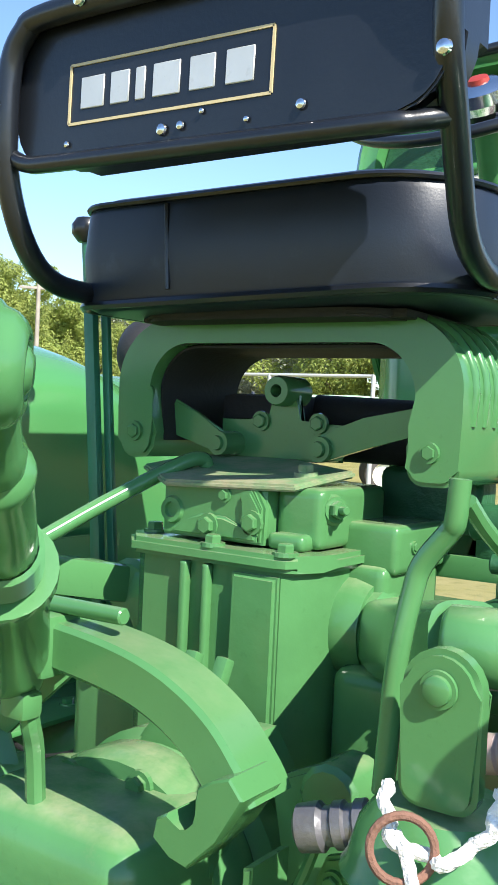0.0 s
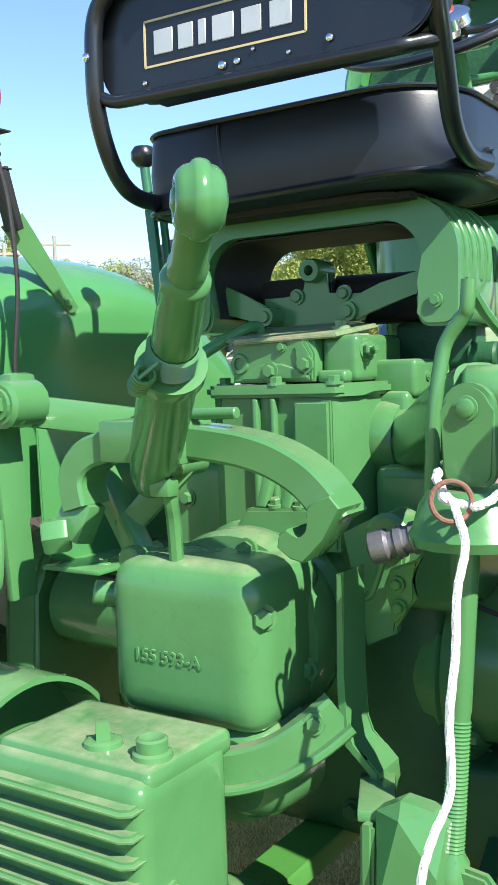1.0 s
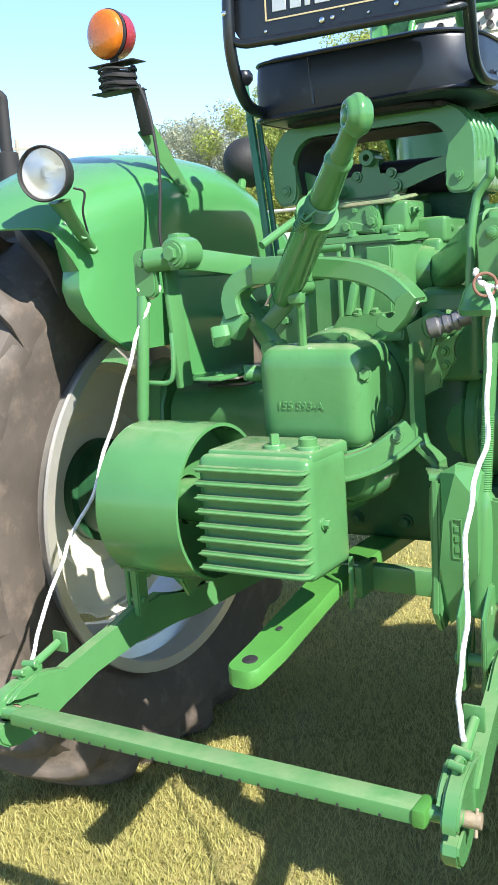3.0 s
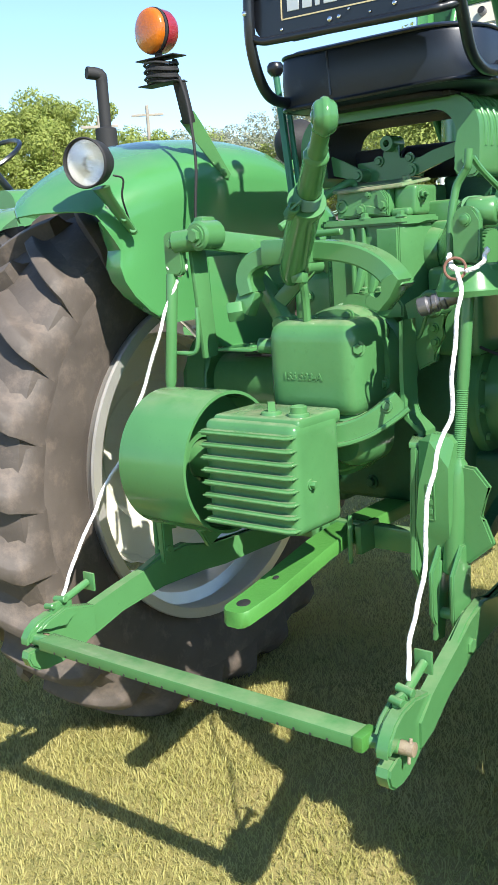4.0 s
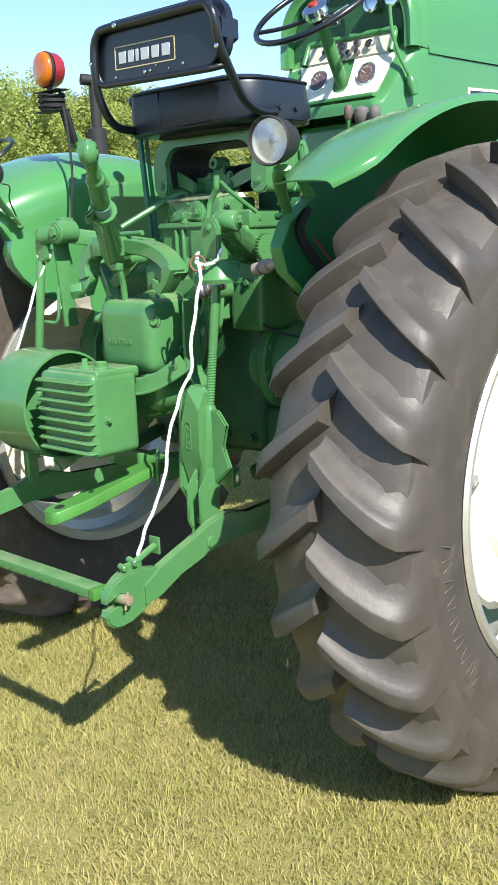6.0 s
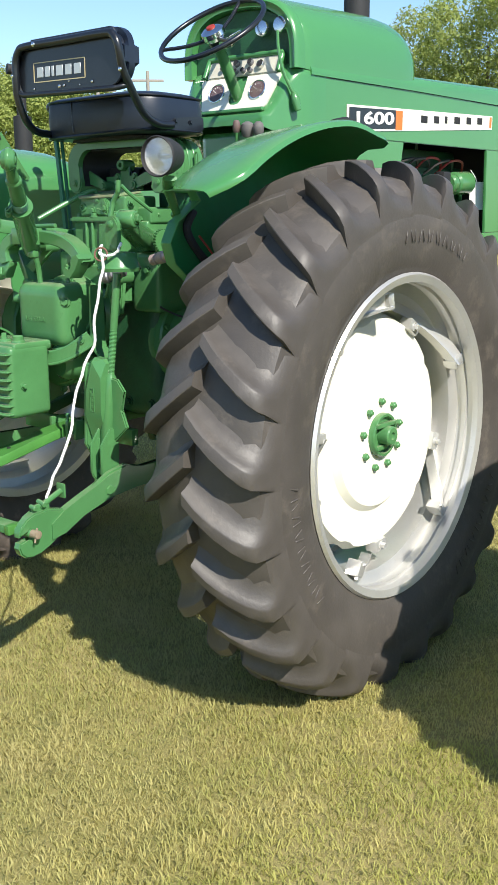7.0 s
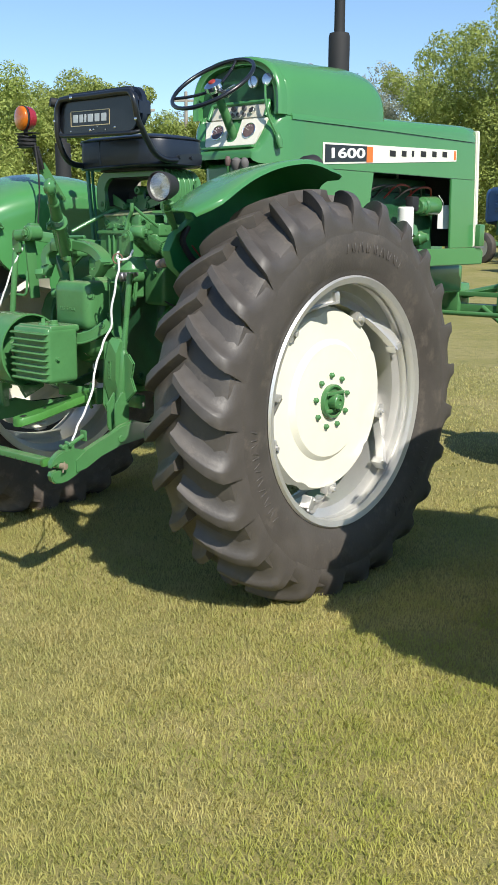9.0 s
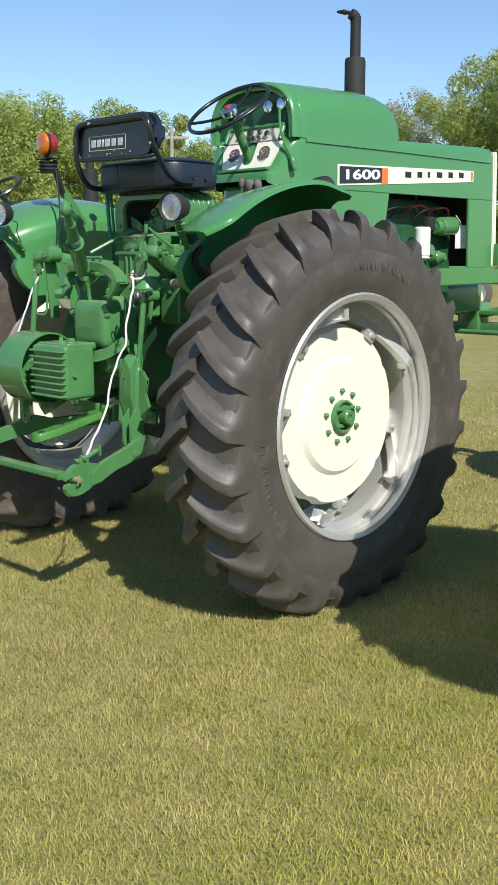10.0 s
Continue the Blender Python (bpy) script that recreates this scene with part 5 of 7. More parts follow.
tube(bm, [(-0.40, -0.5, 1.148), (-0.36, -0.5, 1.146), (-0.325, -0.49, 1.15), (-0.318, -0.485, 1.20), (-0.322, -0.48, 1.25)], 0.0055, 8, 4)
part("lift_rod", bm, GREEN, tractor, "green lift rod")
bm = bmesh.new()
bar(bm, (-0.395, -0.955, 0.588), (0.40, -0.95, 0.588), 0.046, 0.024, 0.004)
rod(bm, (-0.44, -0.953, 0.585), (-0.39, -0.953, 0.587), 0.013)
rod(bm, (0.395, -0.948, 0.586), (0.45, -0.93, 0.58), 0.013)
cross = part("cross_bar", bm, GREEN, tractor, "green tool cross bar with holes")
for k in range(21):
    bm = bmesh.new()
    lathe(bm, [(0, 0), (0.0006, 0.0022), (0, 0.0028)], (-0.34 + 0.034 * k, -0.9785 + 0.0021 * (k - 10) / 12, 0.582), (0, -1, 0), 10)
    part("bar_hole", bm, MATT, cross)
bm = bmesh.new()
box(bm, (0.398, -0.951, 0.588), (0.02, 0.050, 0.028), 0.004)
part("end_cap", bm, LIME, cross)


# ---- fenders, lamps ----
def fender(s):
    """A crescent fender: an inner plate that rolls over into a top sheet above the tyre."""
    bm = bmesh.new()
    rows = []
    N = 28
    for i in range(N + 1):
        u = i / N
        th = radians(126 - 50 * u)
        prof = [(0.50, 0.79), (0.505, 0.82), (0.52, 0.848), (0.55, 0.875), (0.59, 0.893), (0.64, 0.908), (0.70, 0.918), (0.76, 0.925), (0.82, 0.930), (0.875, 0.931), (0.885, 0.926), (0.888, 0.912)]
        back_end = max(0.0, 1 - 5 * u)
        dip = 0.015 * back_end ** 1.5 if s < 0 else 0.0
        row = []
        for k, (x, r) in enumerate(prof):
            t2 = th + radians(3) * max(0.0, (x - 0.6) / 0.28) * back_end
            if s > 0:
                t2 -= radians(9) * max(0.0, (0.62 - x) / 0.12) ** 0.8 * back_end
            # the front edge runs back from the outer tip to the inner plate, further forward
            t2 -= radians(17) * max(0.0, (0.80 - x) / 0.30) * max(0.0, (u - 0.55) / 0.45)
            rr = r - dip * (1 - max(0.0, (x - 0.5) / 0.39)) - (0.05 * max(0.0, u - 0.75) * 4 * (1 - (x - 0.5) / 0.39))
            rr -= 0.038 * max(0.0, (u - 0.68) / 0.32) ** 1.5 * max(0.0, (x - 0.55) / 0.33)
            if k > 9:
                rr += (0.931 - r) * max(0.0, (u - 0.85) / 0.15)
            x = 0.5 + (x - 0.5) * (1 - 0.20 * max(0.0, 1 - u / 0.10) ** 2 - 0.10 * max(0.0, (u - 0.93) / 0.07) ** 2)
            if x < 0.6:
                x += (0.075 if s < 0 else 0.055) * max(0.0, 1 - 2.0 * u) ** 1.3 * (0.6 - x) / 0.1
            row.append((s * x, rr * math.cos(t2), AXLE + rr * math.sin(t2)))
        top = Vector(row[0])
        # it ends in a nose that slants forward to its foot
        foot = Vector((0.575, -0.265 + 0.47 * u, 1.176)) if s > 0 else Vector((-0.545, -0.335 + 0.54 * u, 1.20))
        swell = 0.185 * max(0.0, 1 - 3 * u) if s > 0 else 0.055 * max(0.0, 1 - 3 * u)
        low_part = []
        for k in range(5):
            q = foot.lerp(top, k / 5)
            low_part.append((q.x, q.y - swell * math.sin(math.pi * k / 5) ** 0.8, q.z))
        row = low_part + row
        rows.append(row)
    outer = [[bm.verts.new(p) for p in r] for r in rows]
    for p, q in zip(outer, outer[1:]):
        for j in range(len(p) - 1):
            bm.faces.new((p[j], p[j + 1], q[j + 1], q[j]))
    bmesh.ops.recalc_face_normals(bm, faces=bm.faces)
    bmesh.ops.solidify(bm, geom=list(bm.faces), thickness=0.004)
    bmesh.ops.recalc_face_normals(bm, faces=bm.faces)
    hub = Vector((s * 0.9, 0, AXLE))
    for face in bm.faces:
        # the side towards the wheel is a darker, duller green with a little dirt
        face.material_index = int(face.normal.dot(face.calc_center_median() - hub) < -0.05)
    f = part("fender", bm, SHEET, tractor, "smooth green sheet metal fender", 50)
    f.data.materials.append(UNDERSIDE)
    bm = bmesh.new()
    edge = [Vector(rows[0][k]) + Vector((0, -0.004, 0)) for k in range(9)]
    rings = []
    for k, p in enumerate(edge):
        w = 0.004 + (0.026 if s > 0 else 0.055) * math.sin(math.pi * (k + 1) / 9.5)
        rings.append([bm.verts.new(p + Vector(q)) for q in ((-s * 0.004, 0.004, 0), (s * w, 0.010, 0), (s * w, 0.006, 0), (s * w * 0.9, 0.003, 0), (-s * 0.002, -0.003, 0))])
    for p, q in zip(rings, rings[1:]):
        for j in range(5):
            bm.faces.new((p[j], p[(j + 1) % 5], q[(j + 1) % 5], q[j]))
    bm.faces.new(rings[0])
    bm.faces.new(rings[-1])
    part("fender_lip", bm, SHEET, f)
    if s > 0:
        bm = bmesh.new()
        tube(bm, [(0.580, -0.385, 1.44), (0.580, -0.415, 1.39), (0.585, -0.38, 1.33), (0.590, -0.30, 1.26), (0.590, -0.24, 1.22)], 0.012, 8, 5)
        part("rubber_seal", bm, MATT, f, "black rubber edge seal")
        bm = bmesh.new()
        tube(bm, [(0.590, -0.375, 1.370), (0.603, -0.345, 1.33), (0.607, -0.29, 1.27), (0.604, -0.23, 1.22)], 0.003, 6, 5)
        part("wire", bm, RED, f, "red wire")
    return f


def work_lamp(p, d, parent, r=0.051, name="work_lamp"):
    """A round lamp: dark shell, bright reflector, glass."""
    bm = bmesh.new()
    lathe(bm, [(-0.075, 0.0), (-0.072, 0.02), (-0.06, 0.038), (-0.03, r * 0.93), (0.0, r), (0.012, r * 1.04), (0.016, r * 0.99), (0.012, r * 0.93), (0.0, r * 0.93)], p, d, 32)
    shell = part(name, bm, MATT, parent, "round black work lamp")
    bm = bmesh.new()
    lathe(bm, [(-0.055, 0.0), (-0.052, 0.012), (-0.035, r * 0.62), (0.0, r * 0.92)], p, d, 28)
    part("reflector", bm, MIRROR, shell)
    bm = bmesh.new()
    lathe(bm, [(0.004, r * 0.93), (0.010, r * 0.6), (0.013, 0.0)], p, d, 28)
    part("lens", bm, LENS, shell).visible_shadow = False
    return shell


for s in (1, -1):
    fen = fender(s)
    L0 = Vector((0.675, -0.615, 1.58) if s > 0 else (-0.552, -0.565, 1.595))
    work_lamp(L0, (0.18 if s > 0 else 0.30, -1, -0.06), tractor, 0.051 if s > 0 else 0.056)
    bm = bmesh.new()
    foot = Vector((s * 0.545, -0.415, 1.425) if s > 0 else (-0.545, -0.44, 1.432))
    mid = L0.lerp(foot, 0.45) + Vector((0, 0, -0.012))
    tube(bm, [L0 + Vector((0, 0.035, -0.055)), mid, foot], (lambda u: 0.020 - 0.009 * u) if s > 0 else (lambda u: 0.038 - 0.022 * u), 12, 8, False, 0.008)
    for k in (0.62, 0.98):
        q = mid.lerp(foot, k)
        rod(bm, q, q + Vector((-s * 0.012, -0.012, 0.006)), 0.009)
    part("lamp_bracket", bm, GREEN, tractor)
    bm = bmesh.new()
    q = L0 + Vector((-s * 0.03, 0.05, -0.03))
    tube(bm, [q, q + Vector((-s * 0.012, 0.02, -0.01)), q.lerp(foot, 0.45) + Vector((-s * 0.01, -0.01, 0.01)), q.lerp(foot, 0.75)], 0.0025, 6, 5)
    part("cable", bm, MATT, tractor)
    work_lamp((s * 0.60, 0.34, 1.675), (s * 0.05, 1, 0.0), tractor, 0.068, "front_lamp")
    bm = bmesh.new()
    tube(bm, [(s * 0.60, 0.31, 1.63), (s * 0.58, 0.26, 1.58), (s * 0.54, 0.20, 1.54)], 0.012, 8, 4)
    part("lamp_bracket", bm, GREEN, tractor)

# amber flasher on its post
P = Vector((-0.58, -0.27, 1.922))
bm = bmesh.new()
fd = Vector((-0.12, -0.99, 0.0)).normalized()
lathe(bm, [(0.012, 0.0540), (0.019, 0.0533), (0.025, 0.0500), (0.029, 0.0420), (0.033, 0.0230), (0.034, 0.0)], P, fd, 32)
fl = part("flasher", bm, AMBER, tractor, "round amber flasher lens")
bm = bmesh.new()
lathe(bm, [(-0.044, 0.0), (-0.043, 0.0270), (-0.039, 0.0445), (-0.028, 0.0513), (0.0, 0.0545)], P, fd, 32)
part("rear_lens", bm, REDLENS, fl, "dark red rear lens")
bm = bmesh.new()
lathe(bm, [(0.003, 0.0522), (0.004, 0.0558), (0.011, 0.0558), (0.012, 0.0522)], P, fd, 32)
part("lens_ring", bm, MATT, fl)
bm = bmesh.new()
coil = []
for k in range(9 * 16):
    a = 2 * math.pi * k / 16
    r = 0.036 + 0.004 * math.sin(k / 16 * 2.1)
    coil.append(P + Vector((r * 1.15 * math.cos(a) + 0.012, r * math.sin(a), -0.077 - 0.0055 * k / 16 + 0.002 * math.sin(3 * a))))
tube(bm, coil, 0.0034, 6, 1)
part("wire_coil", bm, MATT, fl, "coiled black cable")
bm = bmesh.new()
box(bm, P + Vector((0.012, 0, -0.067)), (0.13, 0.05, 0.003), 0.001)
part("coil_plate", bm, MATT, fl)
bm = bmesh.new()
box(bm, P + Vector((0.012, 0, -0.128)), (0.125, 0.05, 0.003), 0.001)
rod(bm, P + Vector((0.01, 0, -0.128)), P + Vector((0.005, 0, -0.04)), 0.010)
part("coil_plate", bm, MATT, fl)
bm = bmesh.new()
bar(bm, P + Vector((0.058, 0.01, -0.125)), P + Vector((0.052, 0.045, -0.225)), 0.030, 0.016, 0.003)
part("post_strap", bm, MATT, fl)
bm = bmesh.new()
q0, q1 = Vector((-0.532, -0.225, 1.715)), Vector((-0.505, -0.125, 1.572))
ff = frame_of((0.80, -0.58, -0.15), tuple(q0 - q1)).to_4x4()
ln = (q0 - q1).length
prism(bm, [(-0.011, -0.01), (0.0, -0.016), (0.011, -0.01), (0.020, ln * 0.75), (0.022, ln), (-0.022, ln), (-0.020, ln * 0.75)], 0.010, Matrix.Translation(q1) @ ff, 0.003)
bolt(bm, q1 + ff.to_3x3() @ Vector((0, 0.008, 0.010)), ff.to_3x3() @ Vector((0, 0, 1)), 0.008, 0.008)
part("flasher_bracket", bm, GREEN, tractor)
bm = bmesh.new()
tube(bm, [P + Vector((0.07, 0.0, -0.12)), P + Vector((0.11, -0.02, -0.20)), P + Vector((0.13, -0.03, -0.33)), P + Vector((0.125, -0.04, -0.46)), P + Vector((0.13, -0.03, -0.52))], 0.004, 8, 6)
part("cable", bm, MATT, tractor)

# levers beside the seat
bm = bmesh.new()
bar(bm, (-0.292, -0.15, 1.715), (-0.252, -0.15, 1.30), 0.017, 0.012, 0.003, (0, 1, 0))
bar(bm, (-0.278, -0.135, 1.70), (-0.24, -0.135, 1.30), 0.012, 0.008, 0.002, (0, 1, 0))
rod(bm, (-0.292, -0.15, 1.71), (-0.299, -0.152, 1.785), 0.008)
lev = part("lever", bm, TEAL, tractor, "tall worn green lever")
bm = bmesh.new()
lathe(bm, [(-0.016, 0.0), (-0.014, 0.012), (-0.004, 0.020), (0.008, 0.021), (0.017, 0.015), (0.020, 0.0)], (-0.300, -0.152, 1.797), (0, 0, 1), 18)
part("lever_knob", bm, BLACK, lev)
for x, y, z, w in ((0.333, 0.108, 1.712, 0.9), (0.372, 0.118, 1.706, 1.5), (0.418, 0.120, 1.704, 1.2)):
    bm = bmesh.new()
    bar(bm, (x - 0.045, y + 0.14, 1.30), (x - 0.014, y + 0.035, z - 0.13), 0.012 * w, 0.024, 0.003)
    tube(bm, [(x - 0.014, y + 0.035, z - 0.14), (x - 0.007, y + 0.015, z - 0.07), (x, y, z - 0.01)], 0.0085 * w, 8, 4)
    lev = part("control_lever", bm, GREEN, tractor)
    bm = bmesh.new()
    lathe(bm, [(-0.016 * w, 0.0), (-0.016 * w, 0.011 * w), (-0.008, 0.0145 * w), (0.006, 0.015 * w), (0.018, 0.0125 * w), (0.024, 0.008), (0.025, 0.0)], (x, y, z), (0.15, -0.2, 1), 16)
    part("lever_knob", bm, BROWN if w < 1.0 else KNOB, lev, "worn brown knob" if w < 1.0 else "dusty grey rubber knob")
bm = bmesh.new()
tube(bm, [(0.262, -0.06, 1.50), (0.238, 0.0, 1.56), (0.240, 0.0, 1.622), (0.247, 0.0, 1.632), (0.254, 0.0, 1.625), (0.256, 0.0, 1.595), (0.268, 0.0, 1.560)], 0.0035, 8, 6)
part("pull_handle", bm, GREEN, tractor)
bm = bmesh.new()
box(bm, (0.30, -0.02, 1.31), (0.18, 0.22, 0.12), 0.02, None, 3)
box(bm, (0.29, -0.13, 1.36), (0.06, 0.05, 0.06), 0.012)
rod(bm, (0.24, -0.15, 1.30), (0.44, -0.15, 1.30), 0.018)
rod(bm, (0.27, -0.15, 1.43), (0.45, -0.13, 1.43), 0.010)
for x in (0.26, 0.32, 0.38):
    bolt(bm, (x, -0.165, 1.35), (0, -1, 0), 0.012, 0.012)
part("valve_bank", bm, DARKGREEN, tractor, "dark green valve bank")
for k in range(3):
    bm = bmesh.new()
    x = 0.42 + 0.02 * k
    tube(bm, [(0.30 + 0.03 * k, -0.10, 1.28), (x, -0.20, 1.22 - 0.02 * k), (x + 0.02, -0.28, 1.235), (x + 0.06, -0.30, 1.25)], 0.008, 8, 5)
    lathe(bm, [(0, 0), (0, 0.013), (0.03, 0.013), (0.03, 0)], (x + 0.05, -0.29, 1.24), (0.8, -0.4, 0.3), 12)
    part("hydraulic_hose", bm, IRON, tractor)
bm = bmesh.new()
lathe(bm, [(0, 0.0), (0, 0.012), (0.006, 0.013), (0.006, 0.024), (0.002, 0.026), (0.002, 0.036), (0.016, 0.036), (0.016, 0.0)], (0.272, -0.205, 1.347), (1, -0.12, 0), 30)
gear = part("toothed_disc", bm, GREEN, tractor, "green toothed adjusting disc")
for k in range(26):
    a = 2 * math.pi * k / 26
    bm = bmesh.new()
    fr = frame_of((1, -0.12, 0)) @ Vector((0.0375 * math.cos(a), 0.0375 * math.sin(a), 0.009))
    c0 = Vector((0.272, -0.205, 1.347)) + fr
    bar(bm, c0 - Vector((0.007, -0.0008, 0)), c0 + Vector((0.007, -0.0008, 0)), 0.004, 0.004, 0.0008)
    part("tooth", bm, CAST, gear)
bm = bmesh.new()
rod(bm, (0.24, -0.10, 1.343), (0.45, -0.10, 1.346), 0.012)
bar(bm, (0.11, 0.0, 1.400), (0.46, 0.0, 1.404), 0.020, 0.028, 0.004)
part("cross_rod", bm, GREEN, tractor)
bm = bmesh.new()
lathe(bm, [(0, 0.0), (0, 0.017), (0.02, 0.017), (0.022, 0.013), (0.03, 0.013), (0.032, 0.019), (0.052, 0.019), (0.056, 0.013), (0.088, 0.009), (0.09, 0.0)], (0.322, -0.30, 1.291), (0.95, 0.0, 0.2), 20)
coupler = part("hose_coupler", bm, COUPLER, tractor, "pale weathered hose coupler")
bm = bmesh.new()
tube(bm, [(0.400, -0.30, 1.308), (0.430, -0.295, 1.312), (0.455, -0.27, 1.300), (0.470, -0.22, 1.27)], 0.011, 8, 5)
part("hose_end", bm, MATT, coupler)
# platform under the seat
bm = bmesh.new()
box(bm, (0, 0.28, 1.26), (0.98, 0.45, 0.02), 0.004)
part("platform", bm, GREEN, tractor)

# ---- steering, dash, hood ----
W0, WN = Vector((0.03, 0.335, 2.082)), Vector((0, -0.596, 0.803))
f = frame_of(WN)
bm = bmesh.new()
tube(bm, [W0 + f @ Vector((0.205 * math.cos(a), 0.205 * math.sin(a), 0)) for a in (2 * math.pi * j / 40 for j in range(41))], 0.0095, 10, 1, True)
for k in range(3):
    a = radians(90 + 120 * k)
    tube(bm, [W0 + f @ Vector((0.03 * math.cos(a), 0.03 * math.sin(a), -0.03)), W0 + f @ Vector((0.12 * math.cos(a), 0.12 * math.sin(a), -0.02)), W0 + f @ Vector((0.203 * math.cos(a), 0.203 * math.sin(a), 0))], 0.007, 8, 4)
lathe(bm, [(-0.06, 0.0), (-0.06, 0.028), (-0.02, 0.035), (0.0, 0.032), (0.006, 0.02), (0.006, 0)], W0, WN, 20)
wh = part("steering_wheel", bm, BLACK, tractor, "thin black steering wheel")
bm = bmesh.new()
lathe(bm, [(0.006, 0.018), (0.014, 0.016), (0.016, 0)], W0, WN, 16)
part("horn_button", bm, RED, wh)
bm = bmesh.new()
lathe(bm, [(-0.035, 0.036), (-0.02, 0.046), (-0.002, 0.044), (0.007, 0.030), (0.008, 0.018)], W0, WN, 22)
part("hub_ring", bm, CHROME, wh, "bright chrome hub ring")
bm = bmesh.new()
rod(bm, W0 - WN * 0.05, Vector((0.019, 0.500, 1.853)), 0.020, 0.024)
col = part("steering_column", bm, GREEN, tractor)
bm = bmesh.new()
box(bm, W0 - WN * 0.055 + Vector((0.03, 0, 0)), (0.09, 0.04, 0.03), 0.008, f)
rod(bm, W0 - WN * 0.05 + Vector((0.02, 0, 0)), W0 - WN * 0.045 + Vector((0.13, -0.02, 0.02)), 0.004)
part("signal_switch", bm, CHROME, col)

def dash(u, v, w=0.0):
    """A place on the sloping dash: across, up and out of it."""
    return Vector((0.02 + u, 0.50 + v * math.sin(radians(24)) - w * math.cos(radians(24)), 1.915 + v * math.cos(radians(24)) + w * math.sin(radians(24))))


DN = Vector((0, -math.cos(radians(24)), math.sin(radians(24))))
DM = Matrix.Translation((0.02, 0.50, 1.915)) @ Matrix(((1, 0, 0, 0), (0, math.sin(radians(24)), math.cos(radians(24)), 0), (0, math.cos(radians(24)), -math.sin(radians(24)), 0), (0, 0, 0, 1)))
bm = bmesh.new()
slot = [(0.038, 0.012), (0.034, 0.023), (-0.034, 0.023), (-0.038, 0.012), (-0.034, -0.070), (-0.018, -0.088), (0.018, -0.088), (0.030, -0.070)]
# the lower panel is in two halves, on either side of the column's slot
for sg in (1, -1):
    half = [(0.034, 0.026), (0.188, 0.026), (0.195, 0.018), (0.160, -0.100), (0.150, -0.108), (0.0, -0.108), (0.0, -0.089), (0.022, -0.087), (0.034, -0.070), (0.037, 0.012)]
    half = [(sg * u, v) for u, v in half]
    prism(bm, half if sg < 0 else half[::-1], 0.010, DM, 0.0015)
pan = part("instrument_panel", bm, CREAM, tractor, "cream instrument panel with a slot for the column")
# Black plate added behind the slot; it gives the opening its dark.
bm = bmesh.new()
prism(bm, [(u * 1.15, v * 1.05) for u, v in slot], 0.004, DM @ Matrix.Translation((0, 0, 0.009)), 0)
part("slot_dark_plate", bm, MATT, pan)
bm = bmesh.new()
prism(bm, rounded(0.375, 0.235, 0.02, 5, 0.0, -0.005), 0.09, DM @ Matrix.Translation((0, 0, 0.012)), 0.01, 3)
shroud = part("dash_shroud", bm, GREEN, tractor)
bm = bmesh.new()
tube(bm, [dash(u, v, 0.004) for u, v in ((0.181, 0.030), (0.181, 0.085), (0.178, 0.098), (0.166, 0.106), (0.0, 0.107), (-0.166, 0.106), (-0.178, 0.098), (-0.181, 0.085), (-0.181, 0.030))], 0.011, 10, 4)
part("shroud_rim", bm, SHEET, shroud)
bm = bmesh.new()
bar(bm, dash(-0.165, -0.119, 0.006), dash(0.158, -0.119, 0.006), 0.020, 0.012, 0.004)
part("lower_lip", bm, SHEET, shroud)
bm = bmesh.new()
prism(bm, rounded(0.346, 0.070, 0.008, 3, 0.0, 0.063), 0.010, Matrix.Translation(DN * 0.003) @ DM, 0.003)
part("gauge_strip", bm, BEIGE, pan, "beige gauge strip")
for u, v, r in ((0.100, -0.036, 0.040), (-0.100, -0.036, 0.040), (0.038, 0.077, 0.0125), (-0.030, 0.077, 0.0125), (0.092, 0.062, 0.0165), (-0.092, 0.062, 0.012), (0.046, 0.044, 0.010), (0.012, 0.045, 0.010), (-0.024, 0.044, 0.010)):
    bm = bmesh.new()
    q = dash(u, v, 0.003 if v > 0 else 0.0)
    big = r > 0.02
    h = 0.004 if big else 0.014
    lathe(bm, [(0, r), (h, r * 0.96), (h + 0.001, r * 0.9), (h - 0.001, r * 0.85), (h - 0.001, 0)], q, DN, 22)
    g = part("gauge", bm, CHROME if big or r == 0.0165 else STEEL, pan)
    bm = bmesh.new()
    lathe(bm, [(h - 0.0006, r * 0.84), (h - 0.0003, 0)], q, DN, 20)
    d = part("dial", bm, DIAL if big else MATT, g)
    if big:
        bm = bmesh.new()
        for k in range(9):
            an = radians(200 - 27 * k)
            m = dash(u + r * 0.66 * math.cos(an), v + r * 0.66 * math.sin(an), h)
            bar(bm, m, m + (dash(u, v, h) - m) * 0.22, 0.0022, 0.0006, 0)
        bar(bm, dash(u, v, h), dash(u - 0.020, v + 0.012, h), 0.0018, 0.0008, 0)
        part("dial_marks", bm, WHITE, d, "pale scale marks and needle")


def section(hw, zb, zt, r, n=6):
    """Half-round-shouldered cross section, from the left foot over the top to the right foot."""
    out = [(-hw, zb), (-hw, zt - r)]
    out += [(-hw + r - r * math.cos(radians(90 * k / n)), zt - r + r * math.sin(radians(90 * k / n))) for k in range(1, n + 1)]
    return out + [(-x, z) for x, z in out[::-1]]


def loft(bm, secs, caps=True):
    rings = [[bm.verts.new((x, y, z)) for x, z in s] for y, s in secs]
    for p, q in zip(rings, rings[1:]):
        for j in range(len(p) - 1):
            bm.faces.new((p[j], p[j + 1], q[j + 1], q[j]))
    if caps:
        bm.faces.new(rings[0])
        bm.faces.new(rings[-1])


